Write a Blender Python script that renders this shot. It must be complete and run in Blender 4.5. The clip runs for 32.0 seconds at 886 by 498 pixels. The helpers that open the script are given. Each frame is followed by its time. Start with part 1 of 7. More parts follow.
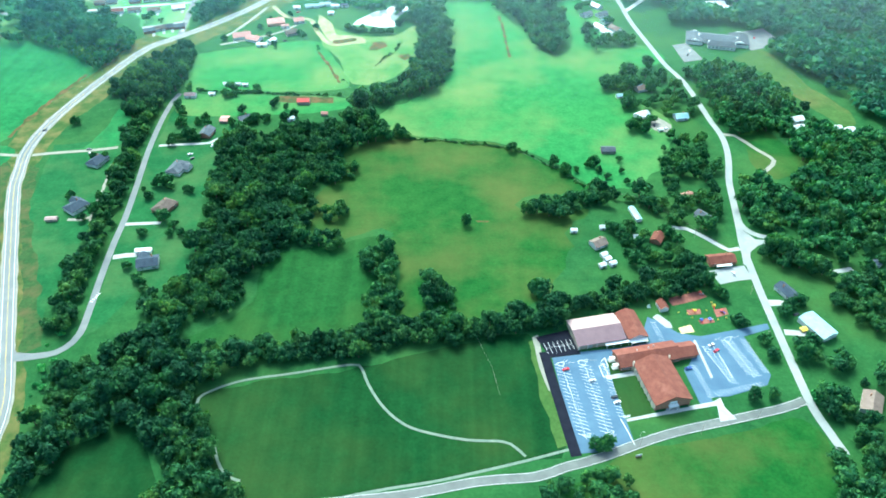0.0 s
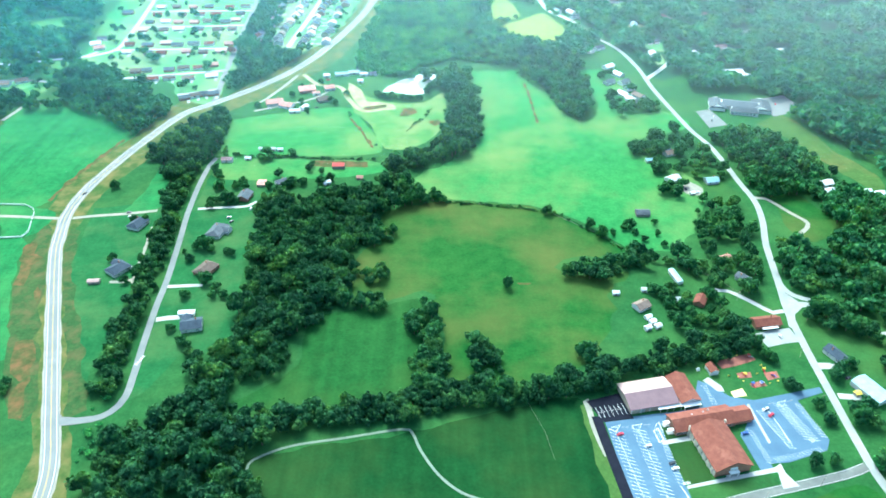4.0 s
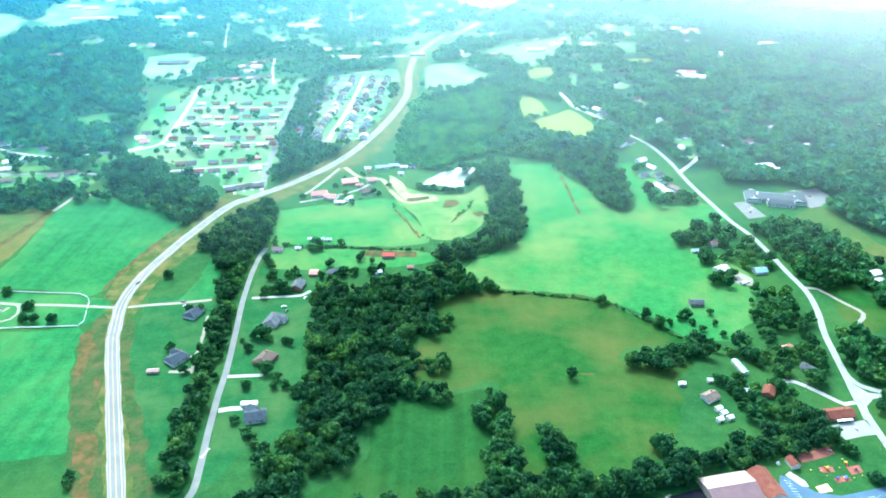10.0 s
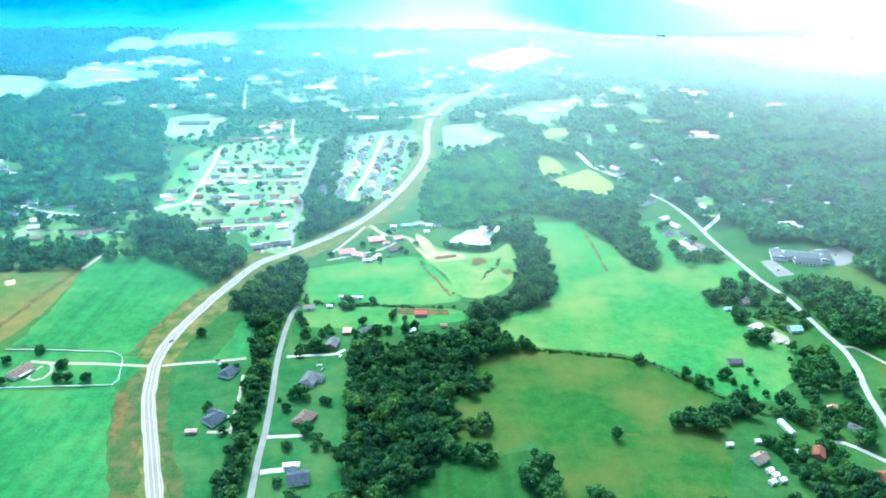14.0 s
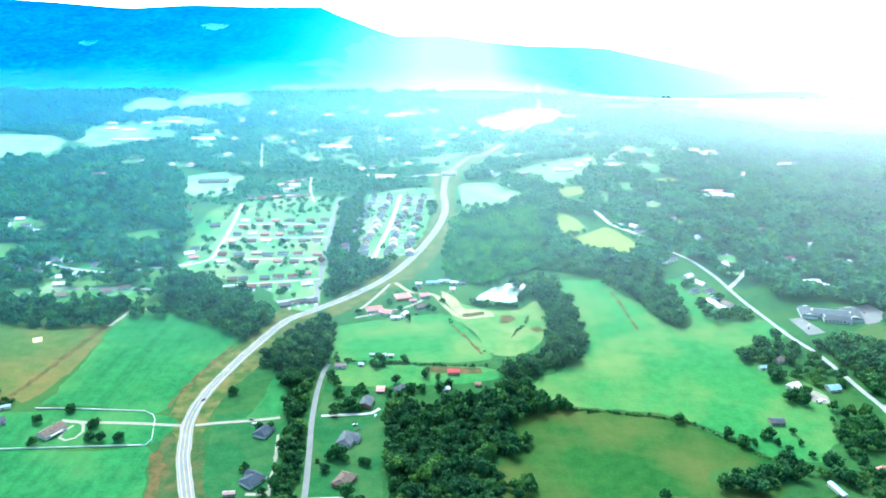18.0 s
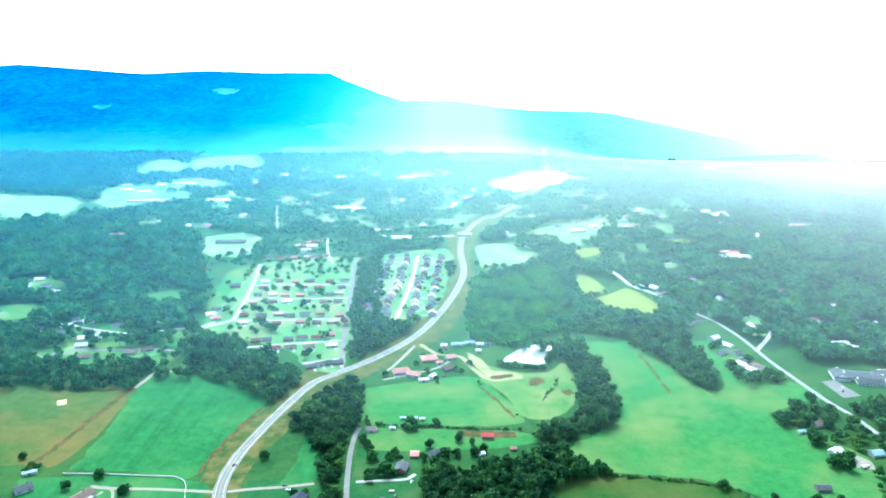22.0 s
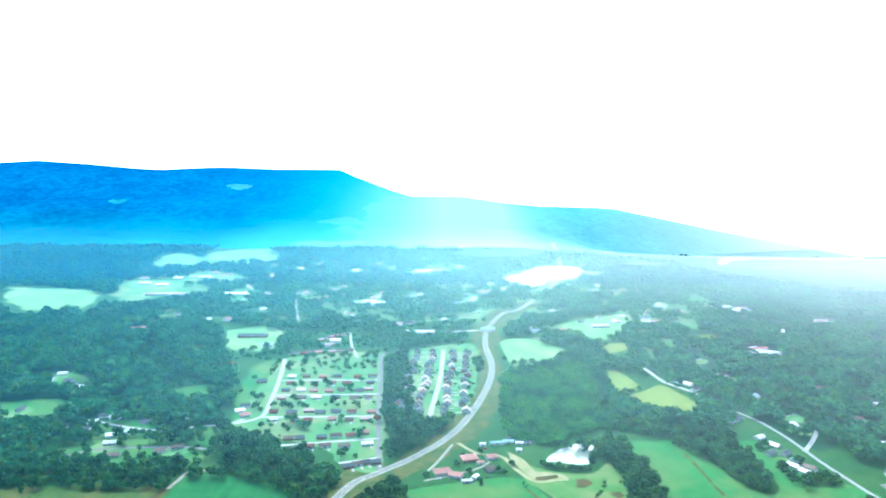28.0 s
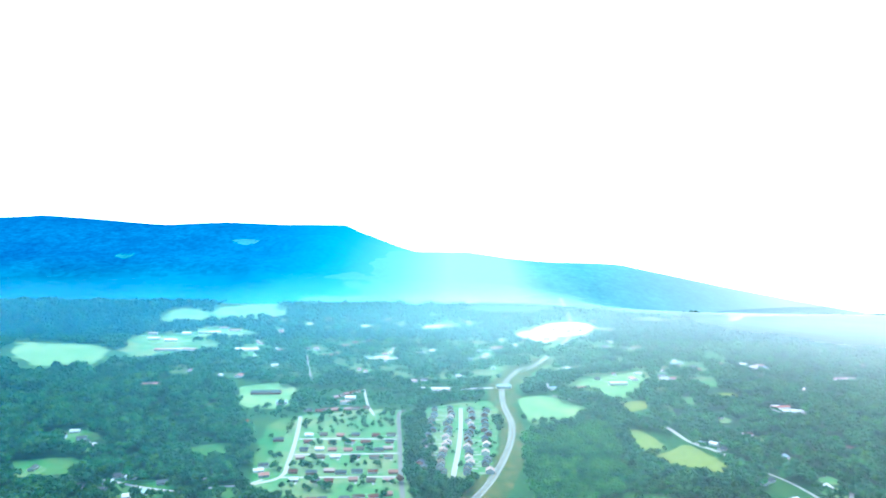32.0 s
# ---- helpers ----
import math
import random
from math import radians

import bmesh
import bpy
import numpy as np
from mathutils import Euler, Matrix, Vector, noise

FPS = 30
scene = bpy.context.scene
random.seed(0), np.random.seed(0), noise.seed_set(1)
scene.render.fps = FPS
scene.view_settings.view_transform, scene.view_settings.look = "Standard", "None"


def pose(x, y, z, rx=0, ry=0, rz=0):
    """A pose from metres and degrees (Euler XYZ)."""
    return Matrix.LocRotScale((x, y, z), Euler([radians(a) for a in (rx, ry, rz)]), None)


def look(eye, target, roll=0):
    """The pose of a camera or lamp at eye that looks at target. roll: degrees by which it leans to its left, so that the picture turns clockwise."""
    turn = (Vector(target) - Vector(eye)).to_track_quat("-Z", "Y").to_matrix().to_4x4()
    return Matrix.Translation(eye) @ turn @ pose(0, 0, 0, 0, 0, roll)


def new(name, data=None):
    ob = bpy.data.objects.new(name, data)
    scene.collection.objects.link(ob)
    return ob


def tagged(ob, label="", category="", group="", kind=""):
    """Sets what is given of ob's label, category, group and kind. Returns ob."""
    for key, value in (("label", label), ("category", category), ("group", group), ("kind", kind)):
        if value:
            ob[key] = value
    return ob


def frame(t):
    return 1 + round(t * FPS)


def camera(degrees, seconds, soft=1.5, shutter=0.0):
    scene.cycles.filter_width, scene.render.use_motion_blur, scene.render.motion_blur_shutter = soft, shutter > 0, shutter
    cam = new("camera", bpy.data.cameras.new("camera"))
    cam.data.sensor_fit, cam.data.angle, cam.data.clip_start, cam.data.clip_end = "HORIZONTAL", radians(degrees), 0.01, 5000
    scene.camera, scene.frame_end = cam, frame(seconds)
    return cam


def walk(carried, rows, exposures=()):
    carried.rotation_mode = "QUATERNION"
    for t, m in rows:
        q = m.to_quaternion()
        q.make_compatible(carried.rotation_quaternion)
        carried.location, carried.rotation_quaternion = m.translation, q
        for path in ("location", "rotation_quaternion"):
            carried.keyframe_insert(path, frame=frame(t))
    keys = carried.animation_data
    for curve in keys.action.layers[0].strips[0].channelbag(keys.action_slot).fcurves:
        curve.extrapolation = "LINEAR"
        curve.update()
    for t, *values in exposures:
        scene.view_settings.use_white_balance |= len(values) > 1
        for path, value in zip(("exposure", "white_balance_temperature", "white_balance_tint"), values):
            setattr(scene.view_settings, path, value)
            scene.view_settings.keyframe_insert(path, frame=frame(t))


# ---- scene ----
import mathutils

tess = mathutils.geometry.tessellate_polygon

# ---------- camera: a drone gliding sideways at a steady height while it tilts up ----------
cam = camera(64.01, 32.0, soft=1.75)
ROWS = [  # seconds, x, y, z, yaw, pitch, roll
    (0, 0.00, 0.00, 360.00, 0.000, -40.999, 0.065),
    (1, -7.95, -0.14, 360.15, 0.054, -39.726, 0.029),
    (2, -16.04, -0.35, 360.30, 0.089, -38.461, 0.006),
    (3, -24.27, -0.64, 360.47, 0.107, -37.204, -0.003),
    (4, -32.65, -1.01, 360.64, 0.106, -35.955, 0.001),
    (5, -41.13, -1.44, 360.81, 0.094, -34.714, 0.015),
    (6, -49.63, -1.89, 360.95, 0.079, -33.481, 0.033),
    (7, -58.08, -2.35, 361.03, 0.073, -32.258, 0.048),
    (8, -66.42, -2.77, 361.05, 0.083, -31.044, 0.057),
    (9, -74.72, -3.16, 361.03, 0.101, -29.840, 0.062),
    (10, -83.07, -3.52, 361.05, 0.116, -28.644, 0.067),
    (11, -91.55, -3.84, 361.15, 0.116, -27.457, 0.076),
    (12, -100.16, -4.12, 361.36, 0.101, -26.283, 0.092),
    (13, -108.81, -4.34, 361.65, 0.081, -25.128, 0.110),
    (14, -117.41, -4.47, 362.00, 0.070, -23.999, 0.128),
    (15, -125.90, -4.51, 362.37, 0.073, -22.896, 0.143),
    (16, -134.37, -4.54, 362.64, 0.081, -21.787, 0.158),
    (17, -142.92, -4.63, 362.69, 0.083, -20.631, 0.175),
    (17.5, -147.26, -4.73, 362.60, 0.077, -20.024, 0.185),
    (18, -151.65, -4.87, 362.41, 0.065, -19.393, 0.197),
    (18.5, -156.07, -5.00, 362.22, 0.051, -18.754, 0.208),
    (19, -160.46, -5.07, 362.11, 0.040, -18.122, 0.218),
    (19.5, -164.80, -5.04, 362.16, 0.035, -17.510, 0.226),
    (20, -169.09, -4.94, 362.33, 0.036, -16.915, 0.231),
    (21, -177.53, -4.67, 362.77, 0.049, -15.733, 0.238),
    (22, -185.87, -4.55, 363.03, 0.069, -14.516, 0.247),
    (23, -194.18, -4.52, 363.09, 0.089, -13.263, 0.262),
    (24, -202.54, -4.46, 363.05, 0.105, -11.985, 0.285),
    (25, -211.03, -4.25, 362.98, 0.111, -10.698, 0.319),
    (26, -219.67, -3.83, 362.91, 0.107, -9.415, 0.363),
    (27, -228.39, -3.24, 362.85, 0.098, -8.150, 0.413),
    (28, -237.13, -2.49, 362.77, 0.089, -6.917, 0.463),
    (29, -245.86, -1.63, 362.68, 0.085, -5.728, 0.509),
    (30, -254.57, -0.65, 362.58, 0.087, -4.586, 0.551),
    (31, -263.24, 0.45, 362.45, 0.093, -3.490, 0.589),
    (32, -271.88, 1.66, 362.31, 0.105, -2.440, 0.622),
]
EXPOSURES = [(0.0, 1.62, 5200, -18), (6.0, 1.78, 5130, -14), (14.0, 1.75, 5130, -11), (20.0, 1.57, 5150, -10), (26.0, 1.31, 5120, -10), (32.0, 1.07, 5050, -10)]
walk(cam, [(t, pose(x, y, z, 90 + pitch, 0, yaw) @ pose(0, 0, 0, 0, 0, roll)) for t, x, y, z, yaw, pitch, roll in ROWS], EXPOSURES)

# ---------- world and sun: a bright, milky morning, the sun high ahead behind haze ----------
SUN_AZ, SUN_EL = -18.0, 50.0
world = bpy.data.worlds.new("sky")
scene.world = world
world.use_nodes = True
wn = world.node_tree
sky = wn.nodes.new("ShaderNodeTexSky")
sky.sky_type = "NISHITA"
sky.sun_disc = False
sky.sun_elevation, sky.sun_rotation = radians(SUN_EL), radians(SUN_AZ)
sky.air_density, sky.dust_density, sky.ozone_density = 1.0, 6.0, 1.0
wn.links.new(sky.outputs[0], wn.nodes["Background"].inputs[0])
wn.nodes["Background"].inputs[1].default_value = 0.15
sun = new("sun", bpy.data.lights.new("sun", "SUN"))
sun.data.energy, sun.data.angle, sun.data.color = 1.3, radians(20), (1.0, 0.97, 0.9)
sun_dir = Vector((math.sin(radians(SUN_AZ)) * math.cos(radians(SUN_EL)), math.cos(radians(SUN_AZ)) * math.cos(radians(SUN_EL)), math.sin(radians(SUN_EL))))
sun.matrix_world = look(sun_dir * 900, (0, 0, 0))


# ---------- materials ----------
def nodes_of(name):
    m = bpy.data.materials.new(name)
    m.use_nodes = True
    t = m.node_tree
    return m, t, t.nodes["Principled BSDF"]


def ramp(t, fac, stops):
    r = t.nodes.new("ShaderNodeValToRGB")
    while len(r.color_ramp.elements) < len(stops):
        r.color_ramp.elements.new(0.5)
    for e, (p, c) in zip(r.color_ramp.elements, stops):
        e.position, e.color = p, (*c, 1)
    t.links.new(fac, r.inputs[0])
    return r.outputs[0]


def noise_tex(t, size, detail=4.0, rough=0.55, coord=None, stretch=None):
    """Noise whose lumps are about `size` metres across."""
    n = t.nodes.new("ShaderNodeTexNoise")
    n.inputs["Scale"].default_value = 1.0 / size
    n.inputs["Detail"].default_value = detail
    n.inputs["Roughness"].default_value = rough
    if coord is None:
        coord = t.nodes.new("ShaderNodeNewGeometry").outputs["Position"]
    if stretch:
        mp = t.nodes.new("ShaderNodeMapping")
        mp.inputs["Scale"].default_value, mp.inputs["Rotation"].default_value = stretch[:3], (0, 0, radians(stretch[3]))
        t.links.new(coord, mp.inputs[0])
        coord = mp.outputs[0]
    t.links.new(coord, n.inputs["Vector"])
    return n.outputs["Fac"]


def mixed(t, a, b, fac, kind="MIX"):
    m = t.nodes.new("ShaderNodeMix")
    m.data_type, m.blend_type = "RGBA", kind
    for socket, v in ((m.inputs[0], fac), (m.inputs[6], a), (m.inputs[7], b)):
        if isinstance(v, (int, float)):
            socket.default_value = v
        elif isinstance(v, tuple):
            socket.default_value = (*v, 1)
        else:
            t.links.new(v, socket)
    return m.outputs[2]


def bump(t, p, height, strength, dist):
    b = t.nodes.new("ShaderNodeBump")
    b.inputs["Strength"].default_value, b.inputs["Distance"].default_value = strength, dist
    t.links.new(height, b.inputs["Height"])
    t.links.new(b.outputs[0], p.inputs["Normal"])


def ground_mat(name, dark, light, dry, dry_amount=0.35, rows=None, sheen=0.03, patch_size=85):
    """Grass: broad patches, fine tufts, and dry or bare places where a third noise rises."""
    m, t, p = nodes_of(name)
    broad, mid, fine = noise_tex(t, 70, 4), noise_tex(t, 11, 5, 0.65), noise_tex(t, 2.2, 4, 0.7)
    col = ramp(t, broad, [(0.3, dark), (0.68, light)])
    col = mixed(t, col, ramp(t, mid, [(0.3, tuple(c * 0.7 for c in dark)), (0.7, tuple(c * 1.2 for c in light))]), 0.46)
    col = mixed(t, col, ramp(t, fine, [(0.25, (0.4, 0.42, 0.4)), (0.75, (1.12, 1.1, 1.08))]), 0.6, "MULTIPLY")
    patch = ramp(t, noise_tex(t, patch_size, 5, 0.55), [(0.56 - 0.25 * dry_amount, (0, 0, 0)), (0.9 - 0.2 * dry_amount, (1, 1, 1))])
    col = mixed(t, col, dry, patch)
    if rows:
        lines = noise_tex(t, rows[0], 2, 0.5, stretch=(1.0, 0.02, 1.0, rows[1]))
        col = mixed(t, col, ramp(t, lines, [(0.35, (0.72, 0.72, 0.72)), (0.65, (1, 1, 1))]), 0.6, "MULTIPLY")
    t.links.new(col, p.inputs["Base Color"])
    p.inputs["Roughness"].default_value = 0.85
    p.inputs["Specular IOR Level"].default_value = 0.03
    p.inputs["Sheen Weight"].default_value = sheen
    p.inputs["Sheen Roughness"].default_value = 0.5
    p.inputs["Sheen Tint"].default_value = (0.35, 1.0, 0.6, 1)
    bump(t, p, fine, 0.5, 0.25)
    return m


def plain_mat(name, a, b, size=3.0, rough=0.8, metal=0.0, spec=0.4, grain=0.25, wear=None, vary=0.0):
    """Painted, mineral or metal surface with broad stains and a finer grain."""
    m, t, p = nodes_of(name)
    col = ramp(t, noise_tex(t, size, 5, 0.6), [(0.3, a), (0.7, b)])
    g = noise_tex(t, grain, 3, 0.6)
    col = mixed(t, col, ramp(t, g, [(0.25, (0.6, 0.6, 0.6)), (0.7, (1, 1, 1))]), 0.45, "MULTIPLY")
    if wear:
        w = ramp(t, noise_tex(t, size * 2.3, 6, 0.7), [(0.55, (0, 0, 0)), (0.75, (1, 1, 1))])
        col = mixed(t, col, wear, w)
    if vary:
        rnd = t.nodes.new("ShaderNodeObjectInfo").outputs["Random"]
        col = mixed(t, col, ramp(t, rnd, [(0.0, (1 - vary,) * 3), (1.0, (1, 1, 1))]), 1.0, "MULTIPLY")
    t.links.new(col, p.inputs["Base Color"])
    p.inputs["Roughness"].default_value, p.inputs["Metallic"].default_value = rough, metal
    p.inputs["Specular IOR Level"].default_value = spec
    bump(t, p, g, 0.3, 0.03)
    return m


def leaf_mat(name, dark, mid, light, sheen=0.15, tint=(0.5, 1.0, 0.6), patchy=0.9, stands=0.4):
    """Foliage: each leaf cluster has its own shade, each crown its own tone, and whole stands lean to olive or deep green."""
    m, t, p = nodes_of(name)
    geo = t.nodes.new("ShaderNodeNewGeometry")
    leaf = ramp(t, geo.outputs["Random Per Island"], [(0.0, dark), (0.6, mid), (1.0, light)])
    crowns = ramp(t, noise_tex(t, 14, 3, 0.6), [(0.3, (0.5, 0.58, 0.62)), (0.5, (0.9, 0.95, 0.92)), (0.7, (1.65, 1.42, 0.95))])
    col = mixed(t, leaf, crowns, patchy, "MULTIPLY")
    col = mixed(t, col, ramp(t, noise_tex(t, 42, 4, 0.65), [(0.32, (stands * 0.95, stands * 1.2, stands * 1.35)), (0.68, (1.6, 1.48, 1.05))]), 0.85, "MULTIPLY")
    col = mixed(t, col, ramp(t, noise_tex(t, 190, 3), [(0.3, (0.72, 0.82, 0.95)), (0.7, (1.2, 1.12, 0.9))]), 0.8, "MULTIPLY")
    t.links.new(col, p.inputs["Base Color"])
    p.inputs["Roughness"].default_value = 0.75
    p.inputs["Specular IOR Level"].default_value = 0.08
    p.inputs["Sheen Weight"].default_value, p.inputs["Sheen Roughness"].default_value = sheen, 0.8
    p.inputs["Sheen Tint"].default_value = (*tint, 1)
    tr = t.nodes.new("ShaderNodeBsdfTranslucent")
    t.links.new(mixed(t, col, (1.2, 1.3, 0.5), 1.0, "MULTIPLY"), tr.inputs[0])
    ms = t.nodes.new("ShaderNodeMixShader")
    ms.inputs[0].default_value = 0.25
    t.links.new(p.outputs[0], ms.inputs[1])
    t.links.new(tr.outputs[0], ms.inputs[2])
    t.links.new(ms.outputs[0], t.nodes["Material Output"].inputs[0])
    return m


def haze_glow_mat(name, low, high, z0, z1, x0, x1, glare, glow):
    """Far mountains: a plain glowing backdrop, its emission painted with the blue haze of distance.
    glare: along x, from x0 to x1, the colour of the painted sunlit air and how much of it covers the slope."""
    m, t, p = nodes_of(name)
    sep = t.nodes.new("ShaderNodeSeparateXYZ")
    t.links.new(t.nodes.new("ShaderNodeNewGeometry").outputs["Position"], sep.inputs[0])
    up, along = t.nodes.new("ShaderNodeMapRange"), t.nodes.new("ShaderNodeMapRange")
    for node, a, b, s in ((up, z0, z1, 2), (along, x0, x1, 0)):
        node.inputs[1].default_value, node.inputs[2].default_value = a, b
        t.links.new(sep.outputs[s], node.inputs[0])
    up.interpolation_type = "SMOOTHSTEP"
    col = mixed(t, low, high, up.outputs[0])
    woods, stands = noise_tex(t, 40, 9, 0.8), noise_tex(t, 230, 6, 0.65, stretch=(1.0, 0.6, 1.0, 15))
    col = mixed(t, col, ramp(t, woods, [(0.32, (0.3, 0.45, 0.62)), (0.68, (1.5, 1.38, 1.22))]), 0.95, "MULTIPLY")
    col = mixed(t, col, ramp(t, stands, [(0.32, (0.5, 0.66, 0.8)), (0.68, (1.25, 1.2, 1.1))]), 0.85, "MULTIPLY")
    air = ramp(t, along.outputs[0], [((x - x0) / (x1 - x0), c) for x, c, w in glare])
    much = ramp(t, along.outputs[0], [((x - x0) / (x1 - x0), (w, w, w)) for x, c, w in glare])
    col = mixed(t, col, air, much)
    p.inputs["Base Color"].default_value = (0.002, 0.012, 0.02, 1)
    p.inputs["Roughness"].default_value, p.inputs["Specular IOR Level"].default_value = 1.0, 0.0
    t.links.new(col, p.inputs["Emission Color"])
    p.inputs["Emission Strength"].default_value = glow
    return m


GRASS = ground_mat("grass", (0.0221, 0.0753, 0.0229), (0.0442, 0.123, 0.0344), (0.0655, 0.123, 0.0286), 0.3)
MEADOW = ground_mat("meadow_grass", (0.00972, 0.0405, 0.0113), (0.0186, 0.0664, 0.0178), (0.0405, 0.0729, 0.0178), 0.5, rows=(7.0, 12))
LUSH = ground_mat("lush_grass", (0.027, 0.13, 0.041), (0.052, 0.195, 0.058), (0.098, 0.205, 0.06), 0.25, rows=(9.0, -38))
PASTURE = ground_mat("pasture_grass", (0.038, 0.165, 0.044), (0.068, 0.215, 0.058), (0.155, 0.2, 0.065), 0.5)
LAWN = ground_mat("house_lawn", (0.02, 0.087, 0.028), (0.037, 0.124, 0.038), (0.072, 0.122, 0.04), 0.4, patch_size=40)
OLIVE = ground_mat("olive_pasture", (0.0121, 0.0727, 0.013), (0.0372, 0.108, 0.0208), (0.0996, 0.103, 0.0286), 0.55)
BROWNISH = ground_mat("thin_grass", (0.045, 0.105, 0.025), (0.085, 0.135, 0.036), (0.19, 0.115, 0.045), 0.4)
VERGE = ground_mat("dry_verge", (0.034, 0.082, 0.02), (0.075, 0.112, 0.03), (0.17, 0.13, 0.05), 0.6, patch_size=14)
CLAY = ground_mat("red_clay", (0.042, 0.07, 0.021), (0.078, 0.085, 0.03), (0.155, 0.075, 0.036), 0.65, patch_size=9)
BANK = ground_mat("weedy_bank", (0.026, 0.082, 0.024), (0.056, 0.092, 0.03), (0.11, 0.08, 0.036), 0.45, patch_size=12)
STRAW = ground_mat("mown_hay", (0.2, 0.26, 0.06), (0.28, 0.32, 0.085), (0.14, 0.22, 0.05), 0.4, rows=(8.0, 30))
LAWNS = ground_mat("patchy_lawns", (0.085, 0.22, 0.085), (0.14, 0.29, 0.11), (0.28, 0.27, 0.15), 0.5)
PALE = ground_mat("pale_field", (0.15, 0.30, 0.12), (0.22, 0.37, 0.17), (0.30, 0.36, 0.18), 0.4)
MOWN = ground_mat("mown_grass", (0.017, 0.0713, 0.0162), (0.034, 0.104, 0.0243), (0.0502, 0.099, 0.0219), 0.35, rows=(8.0, 60))
UNDERWOOD = ground_mat("undergrowth", (0.012, 0.05, 0.024), (0.024, 0.078, 0.036), (0.05, 0.1, 0.045), 0.3)
ASPHALT = plain_mat("worn_asphalt", (0.15, 0.155, 0.157), (0.2, 0.2, 0.195), 9, 0.85, spec=0.1, wear=(0.27, 0.265, 0.25))
PALE_ROAD = plain_mat("bleached_asphalt", (0.25, 0.262, 0.255), (0.33, 0.34, 0.325), 11, 0.9, spec=0.1, wear=(0.38, 0.38, 0.36))
OLD_ASPHALT = plain_mat("old_asphalt", (0.12, 0.125, 0.118), (0.17, 0.175, 0.165), 8, 0.9, spec=0.1, wear=(0.22, 0.22, 0.2))
HIGHWAY = plain_mat("highway_asphalt", (0.155, 0.165, 0.168), (0.21, 0.215, 0.21), 14, 0.85, spec=0.1, wear=(0.25, 0.25, 0.235))
LOT = plain_mat("sealed_asphalt", (0.065, 0.115, 0.18), (0.09, 0.15, 0.22), 12, 0.75, spec=0.2, wear=(0.115, 0.18, 0.25))
BLACKTOP = plain_mat("fresh_blacktop", (0.01, 0.011, 0.018), (0.016, 0.017, 0.027), 6, 0.9, spec=0.05)
GRAVEL = plain_mat("pale_gravel", (0.21, 0.2, 0.165), (0.3, 0.285, 0.235), 5, 0.95)
CONCRETE = plain_mat("concrete", (0.33, 0.335, 0.32), (0.44, 0.44, 0.42), 4, 0.9, spec=0.2)
PATH = plain_mat("weathered_path", (0.12, 0.16, 0.125), (0.19, 0.23, 0.175), 3, 0.9)
CHALK = plain_mat("bare_pale_earth", (0.56, 0.54, 0.48), (0.7, 0.68, 0.62), 20, 0.95)
SANDY = ground_mat("worn_sandy_earth", (0.3, 0.27, 0.15), (0.4, 0.36, 0.22), (0.16, 0.22, 0.07), 0.5, patch_size=12)
ROUGH = ground_mat("rough_yellow_grass", (0.075, 0.19, 0.05), (0.125, 0.235, 0.07), (0.2, 0.22, 0.09), 0.5, patch_size=30)
SAND = plain_mat("yellow_sand", (0.56, 0.44, 0.2), (0.68, 0.55, 0.28), 3, 0.95)
WHITE = plain_mat("white_paint", (0.74, 0.74, 0.72), (0.82, 0.82, 0.8), 2, 0.6)
YELLOW = plain_mat("yellow_line_paint", (0.6, 0.42, 0.08), (0.7, 0.5, 0.12), 3, 0.7)
SIDING = plain_mat("white_siding", (0.62, 0.62, 0.59), (0.76, 0.76, 0.73), 2.5, 0.7, vary=0.15)
CREAM = plain_mat("cream_stucco", (0.68, 0.6, 0.46), (0.78, 0.7, 0.54), 3, 0.85)
BRICK = plain_mat("tan_red_brick", (0.34, 0.17, 0.11), (0.46, 0.25, 0.16), 1.4, 0.9, vary=0.25)
TANWALL = plain_mat("tan_siding", (0.42, 0.36, 0.27), (0.55, 0.48, 0.37), 2.4, 0.8, vary=0.25)
ROOF_RUST = plain_mat("rust_brown_shingle", (0.145, 0.05, 0.036), (0.21, 0.078, 0.056), 4, 0.9, spec=0.15, wear=(0.25, 0.11, 0.08))
ROOF_MAUVE = plain_mat("mauve_metal_roof", (0.145, 0.085, 0.1), (0.19, 0.115, 0.13), 6, 0.55)
ROOF_PINK = plain_mat("pinkish_tan_metal_roof", (0.36, 0.24, 0.22), (0.45, 0.31, 0.285), 7, 0.6)
ROOF_GREY = plain_mat("grey_shingle", (0.085, 0.1, 0.116), (0.15, 0.165, 0.185), 3, 0.9, spec=0.15, vary=0.35)
ROOF_BLUE = plain_mat("slate_blue_shingle", (0.04, 0.055, 0.075), (0.066, 0.085, 0.112), 3, 0.9, spec=0.15)
ROOF_BROWN = plain_mat("brown_shingle", (0.16, 0.12, 0.1), (0.25, 0.19, 0.16), 3, 0.9, spec=0.15, vary=0.4)
ROOF_RED = plain_mat("red_metal_roof", (0.55, 0.05, 0.05), (0.66, 0.1, 0.08), 4, 0.5)
ROOF_SALMON = plain_mat("salmon_roof", (0.44, 0.18, 0.15), (0.55, 0.27, 0.23), 4, 0.7, vary=0.3)
ROOF_WHITE = plain_mat("white_metal_roof", (0.66, 0.69, 0.7), (0.78, 0.8, 0.8), 5, 0.45)
ROOF_TEAL = plain_mat("pale_blue_metal_roof", (0.24, 0.4, 0.46), (0.34, 0.5, 0.55), 5, 0.5)
RED_PLAY = plain_mat("red_plastic", (0.5, 0.05, 0.05), (0.62, 0.09, 0.08), 2, 0.5)
